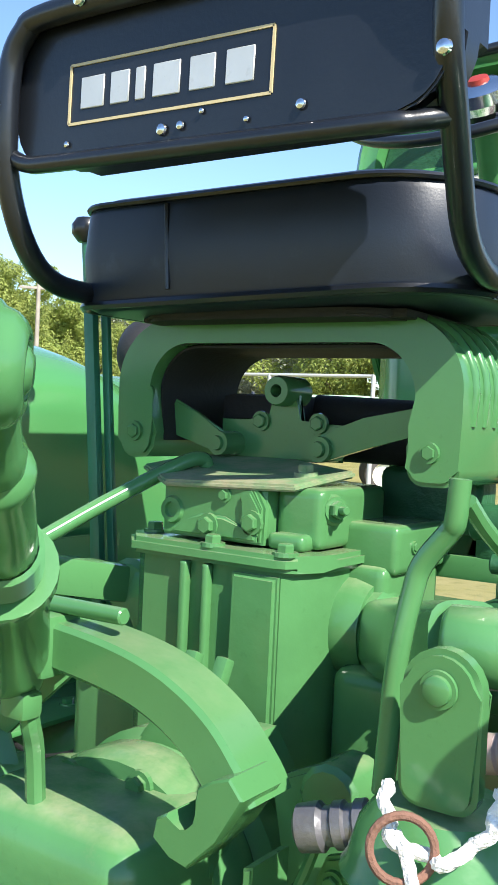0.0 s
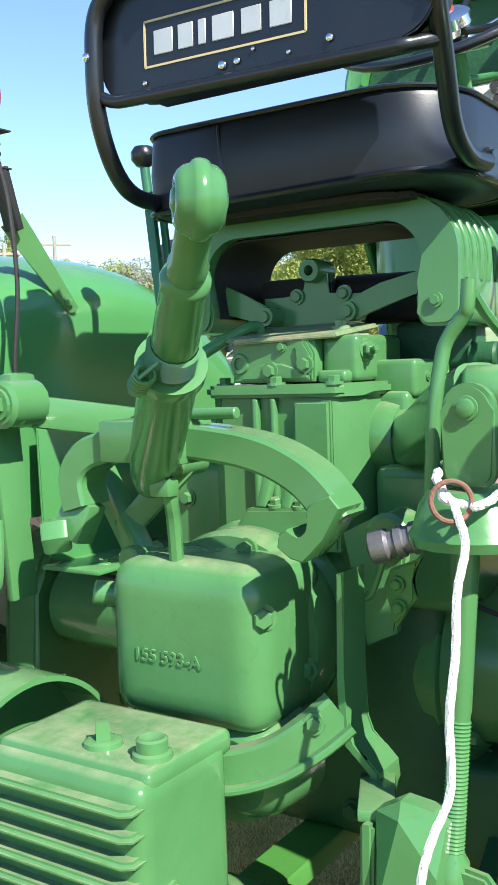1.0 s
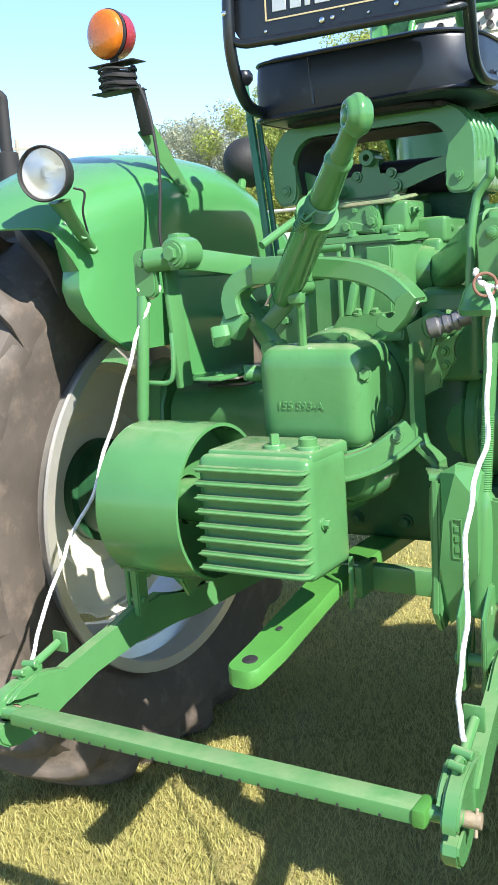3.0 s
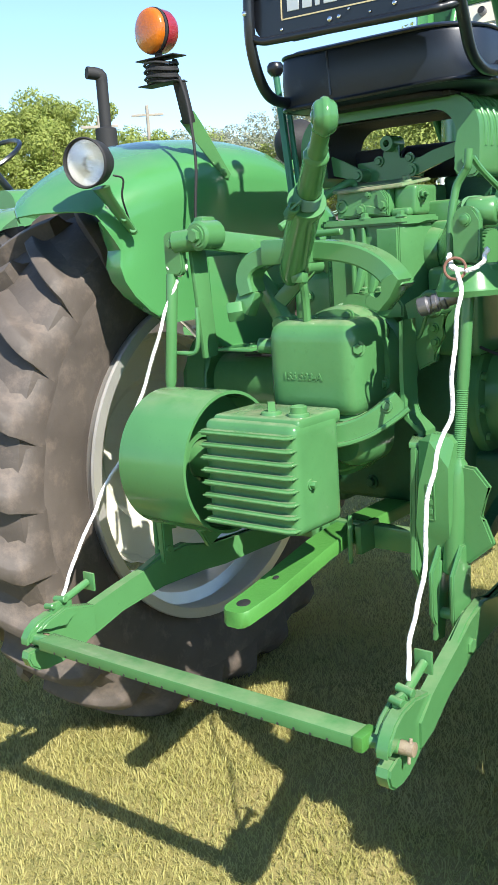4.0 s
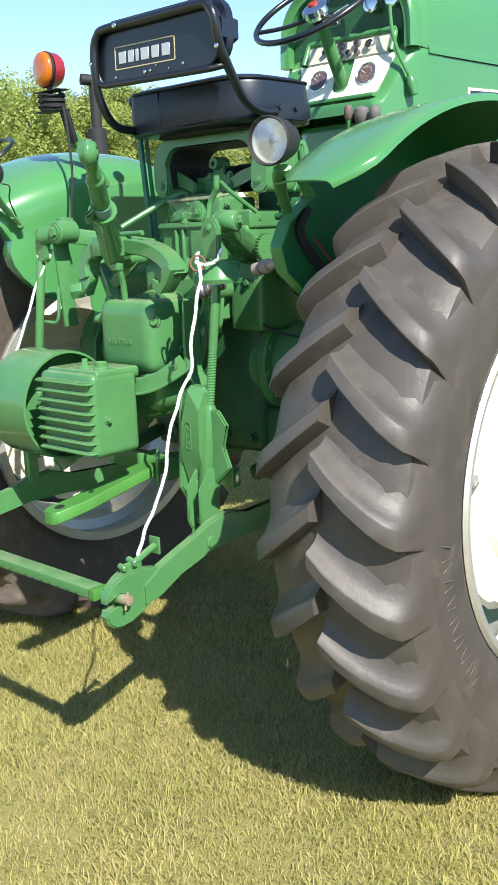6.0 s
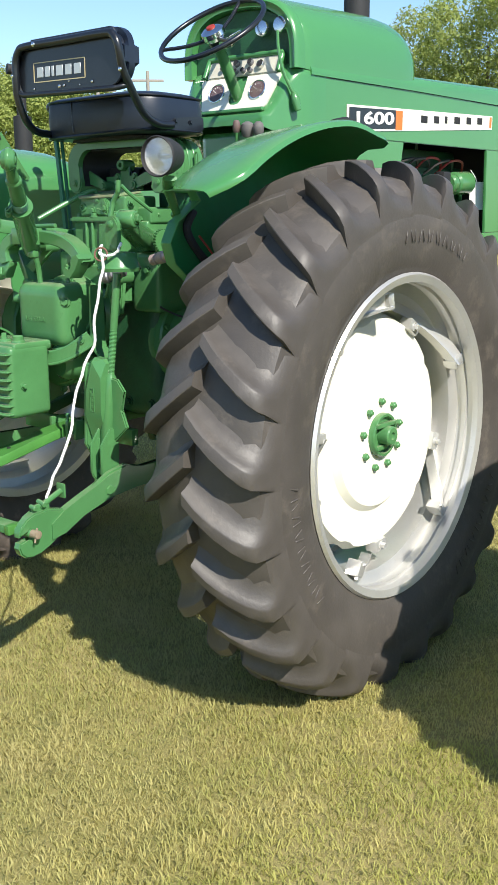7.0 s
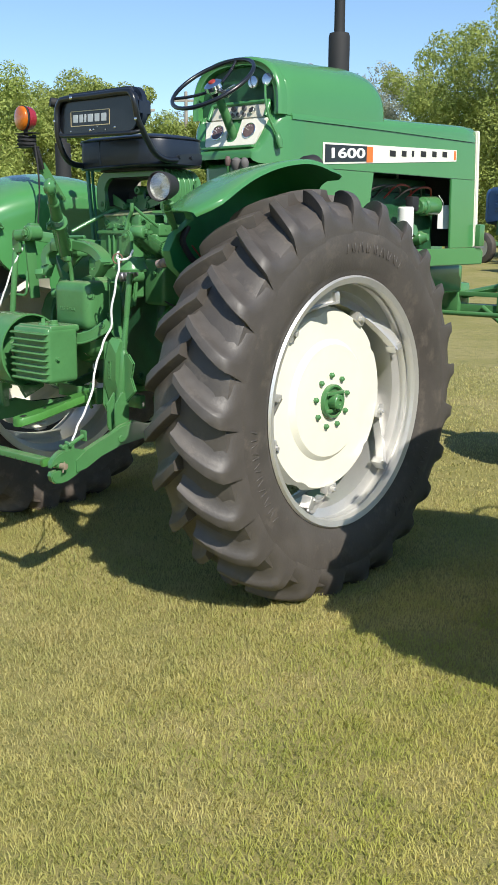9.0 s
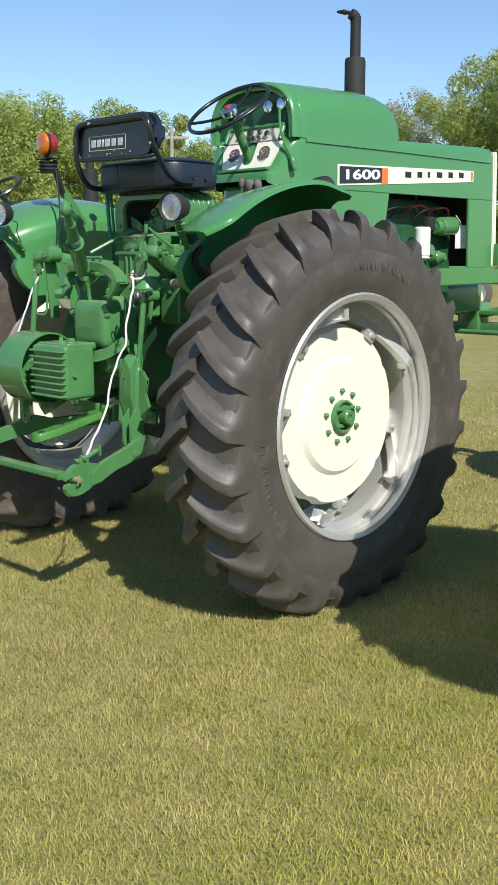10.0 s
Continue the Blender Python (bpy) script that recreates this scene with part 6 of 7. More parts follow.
def barrel(hw, zb, zt, wall=0.035, n=14, p=0.74):
    """Upright feet that round over into a broad barrel top."""
    zs = zb + wall
    top = [(hw * math.copysign(abs(math.cos(t)) ** p, math.cos(t)), zs + (zt - zs) * math.sin(t) ** p) for t in (math.pi * (1 - k / (2 * n)) for k in range(2 * n + 1))]
    return [(-hw, zb)] + top + [(hw, zb)]


bm = bmesh.new()
loft(bm, [(0.562, barrel(0.268, 1.960, 2.205)), (0.572, barrel(0.280, 1.950, 2.222)), (0.62, barrel(0.284, 1.946, 2.227)), (0.9, barrel(0.286, 1.945, 2.238)), (1.18, barrel(0.286, 1.947, 2.246)), (1.28, barrel(0.285, 1.949, 2.240)), (1.335, barrel(0.283, 1.951, 2.224)), (1.366, barrel(0.278, 1.954, 2.198)), (1.383, barrel(0.266, 1.958, 2.155)), (1.388, barrel(0.240, 1.968, 2.10))])
bmesh.ops.recalc_face_normals(bm, faces=bm.faces)
tank = part("tank_cover", bm, SHEET, tractor, "smooth bulging green tank cover", 45)
bm = bmesh.new()
rod(bm, (0.0, 0.95, 2.21), (0.0, 0.95, 2.250), 0.03)
part("filler_cap", bm, GREEN, tank)
bm = bmesh.new()
rod(bm, (-0.02, 1.12, 2.23), (-0.02, 1.12, 2.266), 0.014)
part("vent_cap", bm, RUST, tank)
bm = bmesh.new()
loft(bm, [(0.60, section(0.290, 1.932, 1.985, 0.05)), (1.36, section(0.291, 1.936, 2.0, 0.05)), (2.20, section(0.291, 1.936, 2.025, 0.05)), (2.32, section(0.289, 1.936, 2.022, 0.05)), (2.335, section(0.283, 1.94, 2.012, 0.045))])
part("hood_top", bm, SHEET, tractor, "green hood", 45)
# dash hood behind the tank
bm = bmesh.new()
loft(bm, [(0.428, section(0.178, 1.755, 1.782, 0.012)), (0.432, section(0.192, 1.742, 1.792, 0.02)), (0.455, section(0.208, 1.732, 1.800, 0.025)), (0.480, section(0.228, 1.730, 1.85, 0.035)), (0.515, section(0.252, 1.730, 1.93, 0.04)), (0.55, section(0.272, 1.730, 1.970, 0.05)), (0.58, section(0.283, 1.727, 1.975, 0.05)), (0.62, section(0.2848, 1.725, 1.98, 0.05)), (0.70, section(0.2844, 1.725, 1.98, 0.05))])
part("cowl", bm, SHEET, tractor, "", 45)
# Dark panel added before the tank's end to paint the recess dark.
bm = bmesh.new()
loft(bm, [(0.549, barrel(0.238, 1.95, 2.175)), (0.561, barrel(0.238, 1.95, 2.175))])
part("rim_dark_panel", bm, DARKGREEN, tractor)
bm = bmesh.new()
shells = [(0.522, 0.262, 2.196), (0.514, 0.272, 2.207), (0.520, 0.280, 2.217), (0.535, 0.284, 2.222), (0.564, 0.284, 2.223), (0.564, 0.240, 2.180), (0.54, 0.240, 2.180), (0.522, 0.244, 2.184)]
rings = [[bm.verts.new((x, y, z)) for x, z in barrel(hw, 1.950, zt)] for y, hw, zt in shells]
for p, q in zip(rings, rings[1:] + rings[:1]):
    for j in range(len(p) - 1):
        bm.faces.new((p[j], p[j + 1], q[j + 1], q[j]))
for e in (0, -1):
    bm.faces.new([r[e] for r in rings])
part("cowl_rim", bm, SHEET, tractor, "", 45)
for x, z in ((0.205, 2.105), (0.12, 2.10)):
    bm = bmesh.new()
    lathe(bm, [(-0.06, 0.0), (-0.055, 0.016), (-0.02, 0.028), (0.0, 0.030), (0.006, 0.027), (0.012, 0)], (x, 0.515, z), (0, -1, 0.1), 18)
    part("dash_lamp", bm, CHROME, tractor)
bm = bmesh.new()
tube(bm, [(0.205, 0.500, 2.08), (0.222, 0.485, 2.01), (0.242, 0.485, 1.94), (0.262, 0.498, 1.885), (0.276, 0.512, 1.85)], 0.006, 8, 5)
lathe(bm, [(-0.035, 0.0), (-0.034, 0.012), (0.0, 0.016), (0.025, 0.012), (0.034, 0.007), (0.036, 0.0)], (0.278, 0.515, 1.832), (-0.25, -0.1, 1), 14)
part("throttle_rod", bm, GREEN, tractor)

bm = bmesh.new()
loft(bm, [(0.505, section(0.150, 1.60, 1.735, 0.02)), (0.515, section(0.185, 1.585, 1.74, 0.02)), (0.57, section(0.235, 1.575, 1.74, 0.02)), (0.66, section(0.262, 1.57, 1.74, 0.02))])
bmesh.ops.recalc_face_normals(bm, faces=bm.faces)
part("dash_tower", bm, SHEET, tractor, "green sheet metal tower below the dash", 45)

for s in (1, -1):
    X = 0.270 * s
    D = 0.014 * s
    bm = bmesh.new()
    m = facing_side(X)
    prism(bm, [(0.60, 1.722), (2.35, 1.722), (2.335, 1.935), (1.36, 1.935), (0.60, 1.93)], D, m, 0.003)
    prism(bm, [(0.78, 1.25), (1.20, 1.25), (1.24, 1.50), (1.285, 1.721), (0.60, 1.721), (0.64, 1.66), (0.70, 1.60)], D, m, 0.003)
    prism(bm, [(2.09, 1.326), (2.385, 1.326), (2.351, 1.721), (2.075, 1.721)], D, m, 0.003)
    prism(bm, [(1.10, 1.225), (2.46, 1.225), (2.47, 1.30), (2.44, 1.325), (1.18, 1.325)], 0.03 * s, m, 0.006)
    side_panel = part("side_panel", bm, SHEET, tractor, "green side panel with engine opening")
    # badge strip
    bm = bmesh.new()
    prism(bm, [(0.84, 1.742), (2.115, 1.819), (2.115, 1.881), (0.84, 1.845)], 0.002 * s, facing_side(X + D + 0.001 * s), 0)
    strip = part("badge_strip", bm, CREAM, side_panel, "cream badge strip")
    bm = bmesh.new()
    prism(bm, [(0.855, 1.752), (1.206, 1.773), (1.206, 1.847), (0.855, 1.836)], 0.002 * s, facing_side(X + D + 0.003 * s), 0)
    part("badge_field", bm, BLACK, strip)
    bm = bmesh.new()
    prism(bm, [(1.207, 1.768), (1.262, 1.771), (1.262, 1.848), (1.207, 1.846)], 0.002 * s, facing_side(X + D + 0.003 * s), 0)
    part("badge_stripe", bm, ORANGE, strip)
    bm = bmesh.new()
    prism(bm, [(2.085, 1.825), (2.105, 1.826), (2.105, 1.876), (2.085, 1.875)], 0.002 * s, facing_side(X + D + 0.003 * s), 0)
    part("badge_stripe", bm, ORANGE, strip)
    bm = bmesh.new()
    for y0, w in ((1.42, 0.055), (1.535, 0.045), (1.635, 0.022), (1.725, 0.055), (1.845, 0.045), (1.955, 0.05)):
        zc = 1.737 + (y0 - 0.84) * 0.046 + 0.062
        box(bm, (X + D + 0.004 * s, y0 + w / 2, zc), (0.002, w, 0.030), 0)
        part("badge_block", bm, MATT, strip)
        bm = bmesh.new()
    bm.free()
    if s > 0:
        mm = Matrix(((0, 0, 1, X + D + 0.0055), (1, 0, 0, 1.035), (0.05, 1, 0, 1.802), (0, 0, 0, 1)))
    else:
        mm = Matrix(((0, 0, -1, X + D - 0.0055), (-1, 0, 0, 1.035), (-0.05, 1, 0, 1.802), (0, 0, 0, 1)))
    letters("model_number", "1600", 0.066, WHITE, mm, strip, 0.001, "", 0.285, 0.026)
# front: cream edge strips and grille
for s in (1, -1):
    bm = bmesh.new()
    prism(bm, [(2.335, 2.005), (2.372, 2.005), (2.405, 1.33), (2.362, 1.33)], 0.034 * s, facing_side(0.258 * s), 0.006)
    part("grille_trim", bm, CREAM, tractor, "cream grille edge strip")
bm = bmesh.new()
box(bm, (0, 2.36, 1.66), (0.51, 0.03, 0.66), 0.01, Matrix.Rotation(radians(2.5), 3, "X"))
gr = part("grille", bm, MATT, tractor)
for k in range(14):
    bm = bmesh.new()
    box(bm, (0, 2.385 - 0.0022 * k + 0.01, 1.37 + 0.045 * k), (0.50, 0.012, 0.012), 0.003)
    part("grille_slat", bm, CREAM, gr)
for s in (1, -1):
    bm = bmesh.new()
    box(bm, (0.30 * s, 2.40, 1.40), (0.05, 0.06, 0.13), 0.008)
    part("front_step", bm, GREEN, tractor)

# engine seen through the opening
bm = bmesh.new()
box(bm, (0, 1.72, 1.36), (0.26, 0.85, 0.56), 0.02)
box(bm, (0, 1.72, 1.67), (0.18, 0.80, 0.10), 0.02)
eng = part("engine_block", bm, DARKGREEN, tractor, "dark green engine")
bm = bmesh.new()
rod(bm, (0.185, 1.92, 1.563), (0.185, 2.07, 1.568), 0.056)
rod(bm, (0.185, 1.875, 1.562), (0.185, 1.92, 1.563), 0.046)
rod(bm, (0.185, 1.85, 1.562), (0.185, 1.875, 1.562), 0.018)
part("generator", bm, GREEN, eng, "green round generator")
for y, z, h, r in ((1.70, 1.474, 0.165, 0.046),):
    bm = bmesh.new()
    rod(bm, (0.22, y, z - h / 2), (0.22, y, z + h / 2), r)
    rod(bm, (0.22, y, z - h / 2 - 0.01), (0.22, y, z - h / 2), r * 1.04)
    part("oil_filter", bm, WHITE, eng, "white filter canister")
bm = bmesh.new()
box(bm, (0.225, 2.11, 1.505), (0.075, 0.003, 0.135), 0.001, Matrix.Rotation(radians(38), 3, "Z"))
tube(bm, [(0.224, 2.11, 1.55), (0.22, 2.10, 1.59), (0.20, 2.08, 1.63)], 0.002, 6, 3)
part("paper_tag", bm, WHITE, eng, "white hanging tag")
bm = bmesh.new()
box(bm, (0.21, 1.78, 1.575), (0.05, 0.07, 0.08), 0.01)
part("ignition_coil", bm, MATT, eng)
for k in range(5):
    bm = bmesh.new()
    y = 1.36 + 0.11 * k
    tube(bm, [(0.15, y, 1.60), (0.21, y + 0.04, 1.65 + 0.01 * (k % 3)), (0.2, y + 0.18, 1.665), (0.16, y + 0.26, 1.62)], 0.006, 6, 5)
    part("cable", bm, RED if k in (2, 4) else IRON, eng)
for y, z, r in ((1.45, 1.48, 0.05), (1.80, 1.42, 0.06), (1.94, 1.38, 0.04), (1.70, 1.36, 0.05)):
    bm = bmesh.new()
    lathe(bm, [(0, 0), (0, r), (0.05, r), (0.06, r * 0.8), (0.09, r * 0.5), (0.09, 0)], (0.13, y, z), (1, 0.1, 0.1), 16)
    part("engine_housing", bm, CAST, eng)
bm = bmesh.new()
lathe(bm, [(0, 0), (0, 0.055), (0.02, 0.057), (0.33, 0.057), (0.35, 0.052), (0.355, 0.029), (0.54, 0.028), (0.56, 0.03)], (-0.03, 1.38, 2.10), (0, 0, 1), 24)
tube(bm, [(-0.03, 1.38, 2.63), (-0.03, 1.375, 2.66), (-0.04, 1.35, 2.675)], 0.029, 14, 4)
box(bm, (-0.045, 1.30, 2.675), (0.05, 0.07, 0.012), 0.003)
part("muffler", bm, MATT, tractor, "matt black upright muffler")

# front axle and wheels
FY, FZ = 2.66, 0.425
bm = bmesh.new()
box(bm, (0, 2.35, 1.13), (0.22, 0.45, 0.18), 0.03, None, 3)
box(bm, (0, FY, 1.0), (0.16, 0.16, 0.20), 0.03)
part("front_frame", bm, GREEN, tractor)
bm = bmesh.new()
bar(bm, (-0.74, FY, 0.93), (0.74, FY, 0.93), 0.09, 0.07, 0.008)
for e in (1, -1):
    tube(bm, [(0.08 * e, FY, 1.02), (0.40 * e, FY - 0.02, 1.09), (0.58 * e, FY - 0.02, 1.14), (0.68 * e, FY, 1.10)], 0.032, 10, 4, False, 0.026)
    box(bm, (0.36 * e, FY - 0.03, 1.02), (0.04, 0.06, 0.19), 0.006)
bar(bm, (-0.62, FY - 0.05, 1.03), (0.66, FY - 0.05, 1.03), 0.03, 0.03, 0.006)
rod(bm, (-0.6, FY - 0.14, 0.91), (0.66, FY - 0.14, 0.91), 0.016)
for x in (-0.45, 0.45):
    box(bm, (x, FY, 0.955), (0.05, 0.13, 0.17), 0.008)
part("front_axle", bm, GREEN, tractor)
for s in (1, -1):
    bm = bmesh.new()
    rod(bm, (0.70 * s, FY, 1.03), (0.71 * s, FY, FZ), 0.035)
    rod(bm, (0.72 * s, FY, FZ), (0.82 * s, FY, FZ), 0.03)
    bar(bm, (0.70 * s, FY, 1.0), (0.64 * s, FY - 0.16, 0.95), 0.04, 0.03, 0.006)
    tube(bm, [(0.24 * s, FY - 0.05, 0.95), (0.50 * s, FY - 0.06, 0.78), (0.71 * s, FY, 0.62)], 0.016, 10, 4)
    part("spindle", bm, GREEN, tractor)
    bm = bmesh.new()
    x0 = 0.765 * s
    k = 1.14
    lathe(bm, [(a * k, r * k) for a, r in [(-0.07, 0.205), (-0.095, 0.24), (-0.10, 0.30), (-0.085, 0.345), (-0.05, 0.366), (-0.045, 0.372), (-0.02, 0.375), (-0.012, 0.364), (0.012, 0.364), (0.02, 0.375), (0.045, 0.372), (0.05, 0.366), (0.085, 0.345), (0.10, 0.30), (0.095, 0.24), (0.07, 0.205)]], (x0, FY, FZ), (s, 0, 0), 56)
    t = part("front_tyre", bm, RUBBER, tractor, "black ribbed front tyre", 30)
    bm = bmesh.new()
    lathe(bm, [(-0.08, 0.215), (-0.075, 0.2), (0.0, 0.18), (0.01, 0.08), (0.03, 0.06), (0.05, 0.05), (0.06, 0.0)], (x0, FY, FZ), (s, 0, 0), 36)
    lathe(bm, [(0.08, 0.215), (0.075, 0.2), (0.005, 0.182)], (x0, FY, FZ), (s, 0, 0), 36)
    part("front_rim", bm, CREAM, t)

# ---- ropes and ring ----
def rope(name, pts, label, r=0.0044):
    bm = bmesh.new()
    q = smooth_line(pts, 10)
    for i in range(2, len(q) - 2):
        q[i] = q[i] + Vector((noise.noise((i * 0.13, 1.7, 0.0)), noise.noise((i * 0.13, 8.1, 0.0)), 0)) * 0.011
    for ph in range(3):
        line = []
        for i, p in enumerate(q):
            d = (q[min(i + 1, len(q) - 1)] - q[max(i - 1, 0)]).normalized()
            fr = frame_of(d, (0, 1, 0))
            a = i * 1.1 + ph * 2.094
            line.append(p + fr @ Vector((r * 0.2 * math.cos(a), r * 0.2 * math.sin(a), 0)))
        tube(bm, line, r * 0.82, 6, 1)
    return tagged(part(name, bm, ROPE), label, "rope")


rope("rope", [(0.425, -0.53, 1.352), (0.428, -0.54, 1.335), (0.420, -0.55, 1.322), (0.403, -0.563, 1.315), (0.384, -0.566, 1.320), (0.368, -0.558, 1.335), (0.360, -0.545, 1.345)], "short white rope end looped over the levelling box")
rope("rope", [(0.376, -0.565, 1.325), (0.398, -0.575, 1.295), (0.400, -0.60, 1.22), (0.398, -0.62, 1.10), (0.392, -0.645, 1.02), (0.384, -0.68, 0.95), (0.382, -0.705, 0.88), (0.394, -0.74, 0.80), (0.402, -0.79, 0.72), (0.425, -0.845, 0.665), (0.430, -0.86, 0.645)], "white rope hanging from rusty ring to link latch")
rope("rope", [(-0.365, -0.46, 1.36), (-0.335, -0.488, 1.348), (-0.355, -0.492, 1.325), (-0.385, -0.495, 1.348), (-0.372, -0.49, 1.32), (-0.362, -0.495, 1.312)], "white rope knot round the lift arm")
rope("rope", [(-0.362, -0.495, 1.316), (-0.385, -0.525, 1.23), (-0.41, -0.57, 1.10), (-0.435, -0.62, 0.97), (-0.46, -0.68, 0.86), (-0.468, -0.74, 0.78), (-0.46, -0.82, 0.69), (-0.435, -0.88, 0.642)], "white rope hanging from lift arm to link latch")
bm = bmesh.new()
c, n = Vector((0.384, -0.572, 1.320)), Vector((0.5, -0.85, 0.15)).normalized()
f = frame_of(n)
tube(bm, [c + f @ Vector((0.0188 * math.cos(a), 0.0188 * math.sin(a), 0)) for a in (2 * math.pi * j / 24 for j in range(25))], 0.0028, 8, 1, True)
tagged(part("iron_ring", bm, RUST), "rusty iron ring knotted into the rope", "ring")


# ---- other machines, poles, trees ----
def parked_tractor(x, y, yaw, body, grille, label, group="parked tractors", muffler=True, rims=CREAM, size=1.0, near=False, z=0.0):
    """A parked tractor seen far off: hood, grille bars, wheels, fenders, seat, wheel."""
    t = thing("parked_tractor", label, "tractor", group)
    bm = bmesh.new()
    loft(bm, [(0.3, section(0.26, 1.05, 1.72, 0.08)), (1.5, section(0.26, 1.0, 1.76, 0.1)), (2.2, section(0.25, 0.95, 1.74, 0.12)), (2.3, section(0.22, 0.95, 1.66, 0.12))])
    part("hood", bm, body, t)
    bm = bmesh.new()
    prism(bm, rounded(0.46, 0.80, 0.10, 5), 0.10, facing_back(2.24, 0.0, 1.30), 0.02)
    part("grille_shell", bm, grille, t)
    for s in (1, -1):
        for k in range(6):
            bm = bmesh.new()
            box(bm, (0.262 * s, 1.62, 1.20 + 0.075 * k), (0.012, 0.85, 0.035), 0.004)
            part("louvre", bm, body, t)
    for k in range(7):
        bm = bmesh.new()
        box(bm, (0, 2.335, 1.04 + 0.085 * k), (0.36, 0.03, 0.035), 0.006)
        part("grille_bar", bm, OLDGREEN, t)
    bm = bmesh.new()
    box(bm, (0, 0.6, 0.85), (0.36, 2.9, 0.42), 0.05)
    bar(bm, (-0.75, 0, 0.75), (0.75, 0, 0.75), 0.2, 0.2, 0.03)
    bar(bm, (-0.6, 2.05, 0.45), (0.6, 2.05, 0.45), 0.1, 0.1, 0.02)
    part("chassis", bm, OLDGREEN if body is not GREEN else CAST, t)
    for s in (1, -1):
        for wx, wy, R, w in ((0.82, 0, 0.76, 0.18), (0.62, 2.05, 0.36, 0.09)):
            if near and wy == 0:
                ty = tyre("tyre", t, "", wx * s, R + 0.02, R * 0.62, w, 24, 0.045, R * 0.99)
                bm = bmesh.new()
                lathe(bm, [(w * 0.9, R * 0.63), (w * 0.2, R * 0.55), (w * 0.3, R * 0.2), (w * 0.6, R * 0.12), (w * 0.6, 0)], (wx * s, wy, R * 0.99), (s, 0, 0), 32)
                part("rim", bm, rims, ty)
                continue
            bm = bmesh.new()
            lathe(bm, [(-w, R * 0.62), (-w, R * 0.85), (-w * 0.8, R * 0.97), (0, R), (w * 0.8, R * 0.97), (w, R * 0.85), (w, R * 0.62)], (wx * s, wy, R * 0.99), (s, 0, 0), 40)
            ty = part("tyre", bm, RUBBER, t)
            bm = bmesh.new()
            lathe(bm, [(w * 0.9, R * 0.63), (w * 0.2, R * 0.55), (w * 0.3, R * 0.2), (w * 0.6, R * 0.12), (w * 0.6, 0)], (wx * s, wy, R * 0.99), (s, 0, 0), 32)
            part("rim", bm, rims, ty)
        bm = bmesh.new()
        tube(bm, [(0.72 * s, -0.55, 1.25), (0.72 * s, -0.2, 1.56), (0.72 * s, 0.25, 1.55), (0.72 * s, 0.5, 1.35)], 0.18, 10, 5, False, 0.02)
        part("fender", bm, body, t)
    bm = bmesh.new()
    box(bm, (0, -0.15, 1.45), (0.45, 0.4, 0.1), 0.03)
    box(bm, (0, -0.36, 1.62), (0.45, 0.07, 0.25), 0.03)
    part("seat", bm, VINYL, t)
    bm = bmesh.new()
    tube(bm, [(0.2 * math.cos(a), 0.35 + 0.16 * math.sin(a), 1.88 + 0.1 * math.sin(a)) for a in (2 * math.pi * j / 24 for j in range(25))], 0.012, 6, 1, True)
    rod(bm, (0, 0.35, 1.88), (0, 0.6, 1.6), 0.02)
    part("steering_wheel", bm, BLACK, t)
    if muffler:
        bm = bmesh.new()
        lathe(bm, [(0, 0), (0, 0.06), (0.35, 0.06), (0.36, 0.033), (0.62, 0.033), (0.62, 0)], (0, 1.2, 1.72), (0, 0, 1), 18)
        tube(bm, [(0, 1.2, 2.32), (0, 1.19, 2.36), (-0.03, 1.12, 2.37)], 0.034, 10, 4)
        part("muffler", bm, MATT, t)
    t.matrix_world = pose(x, y, z, 0, 0, yaw) @ Matrix.Scale(size, 4)
    return t


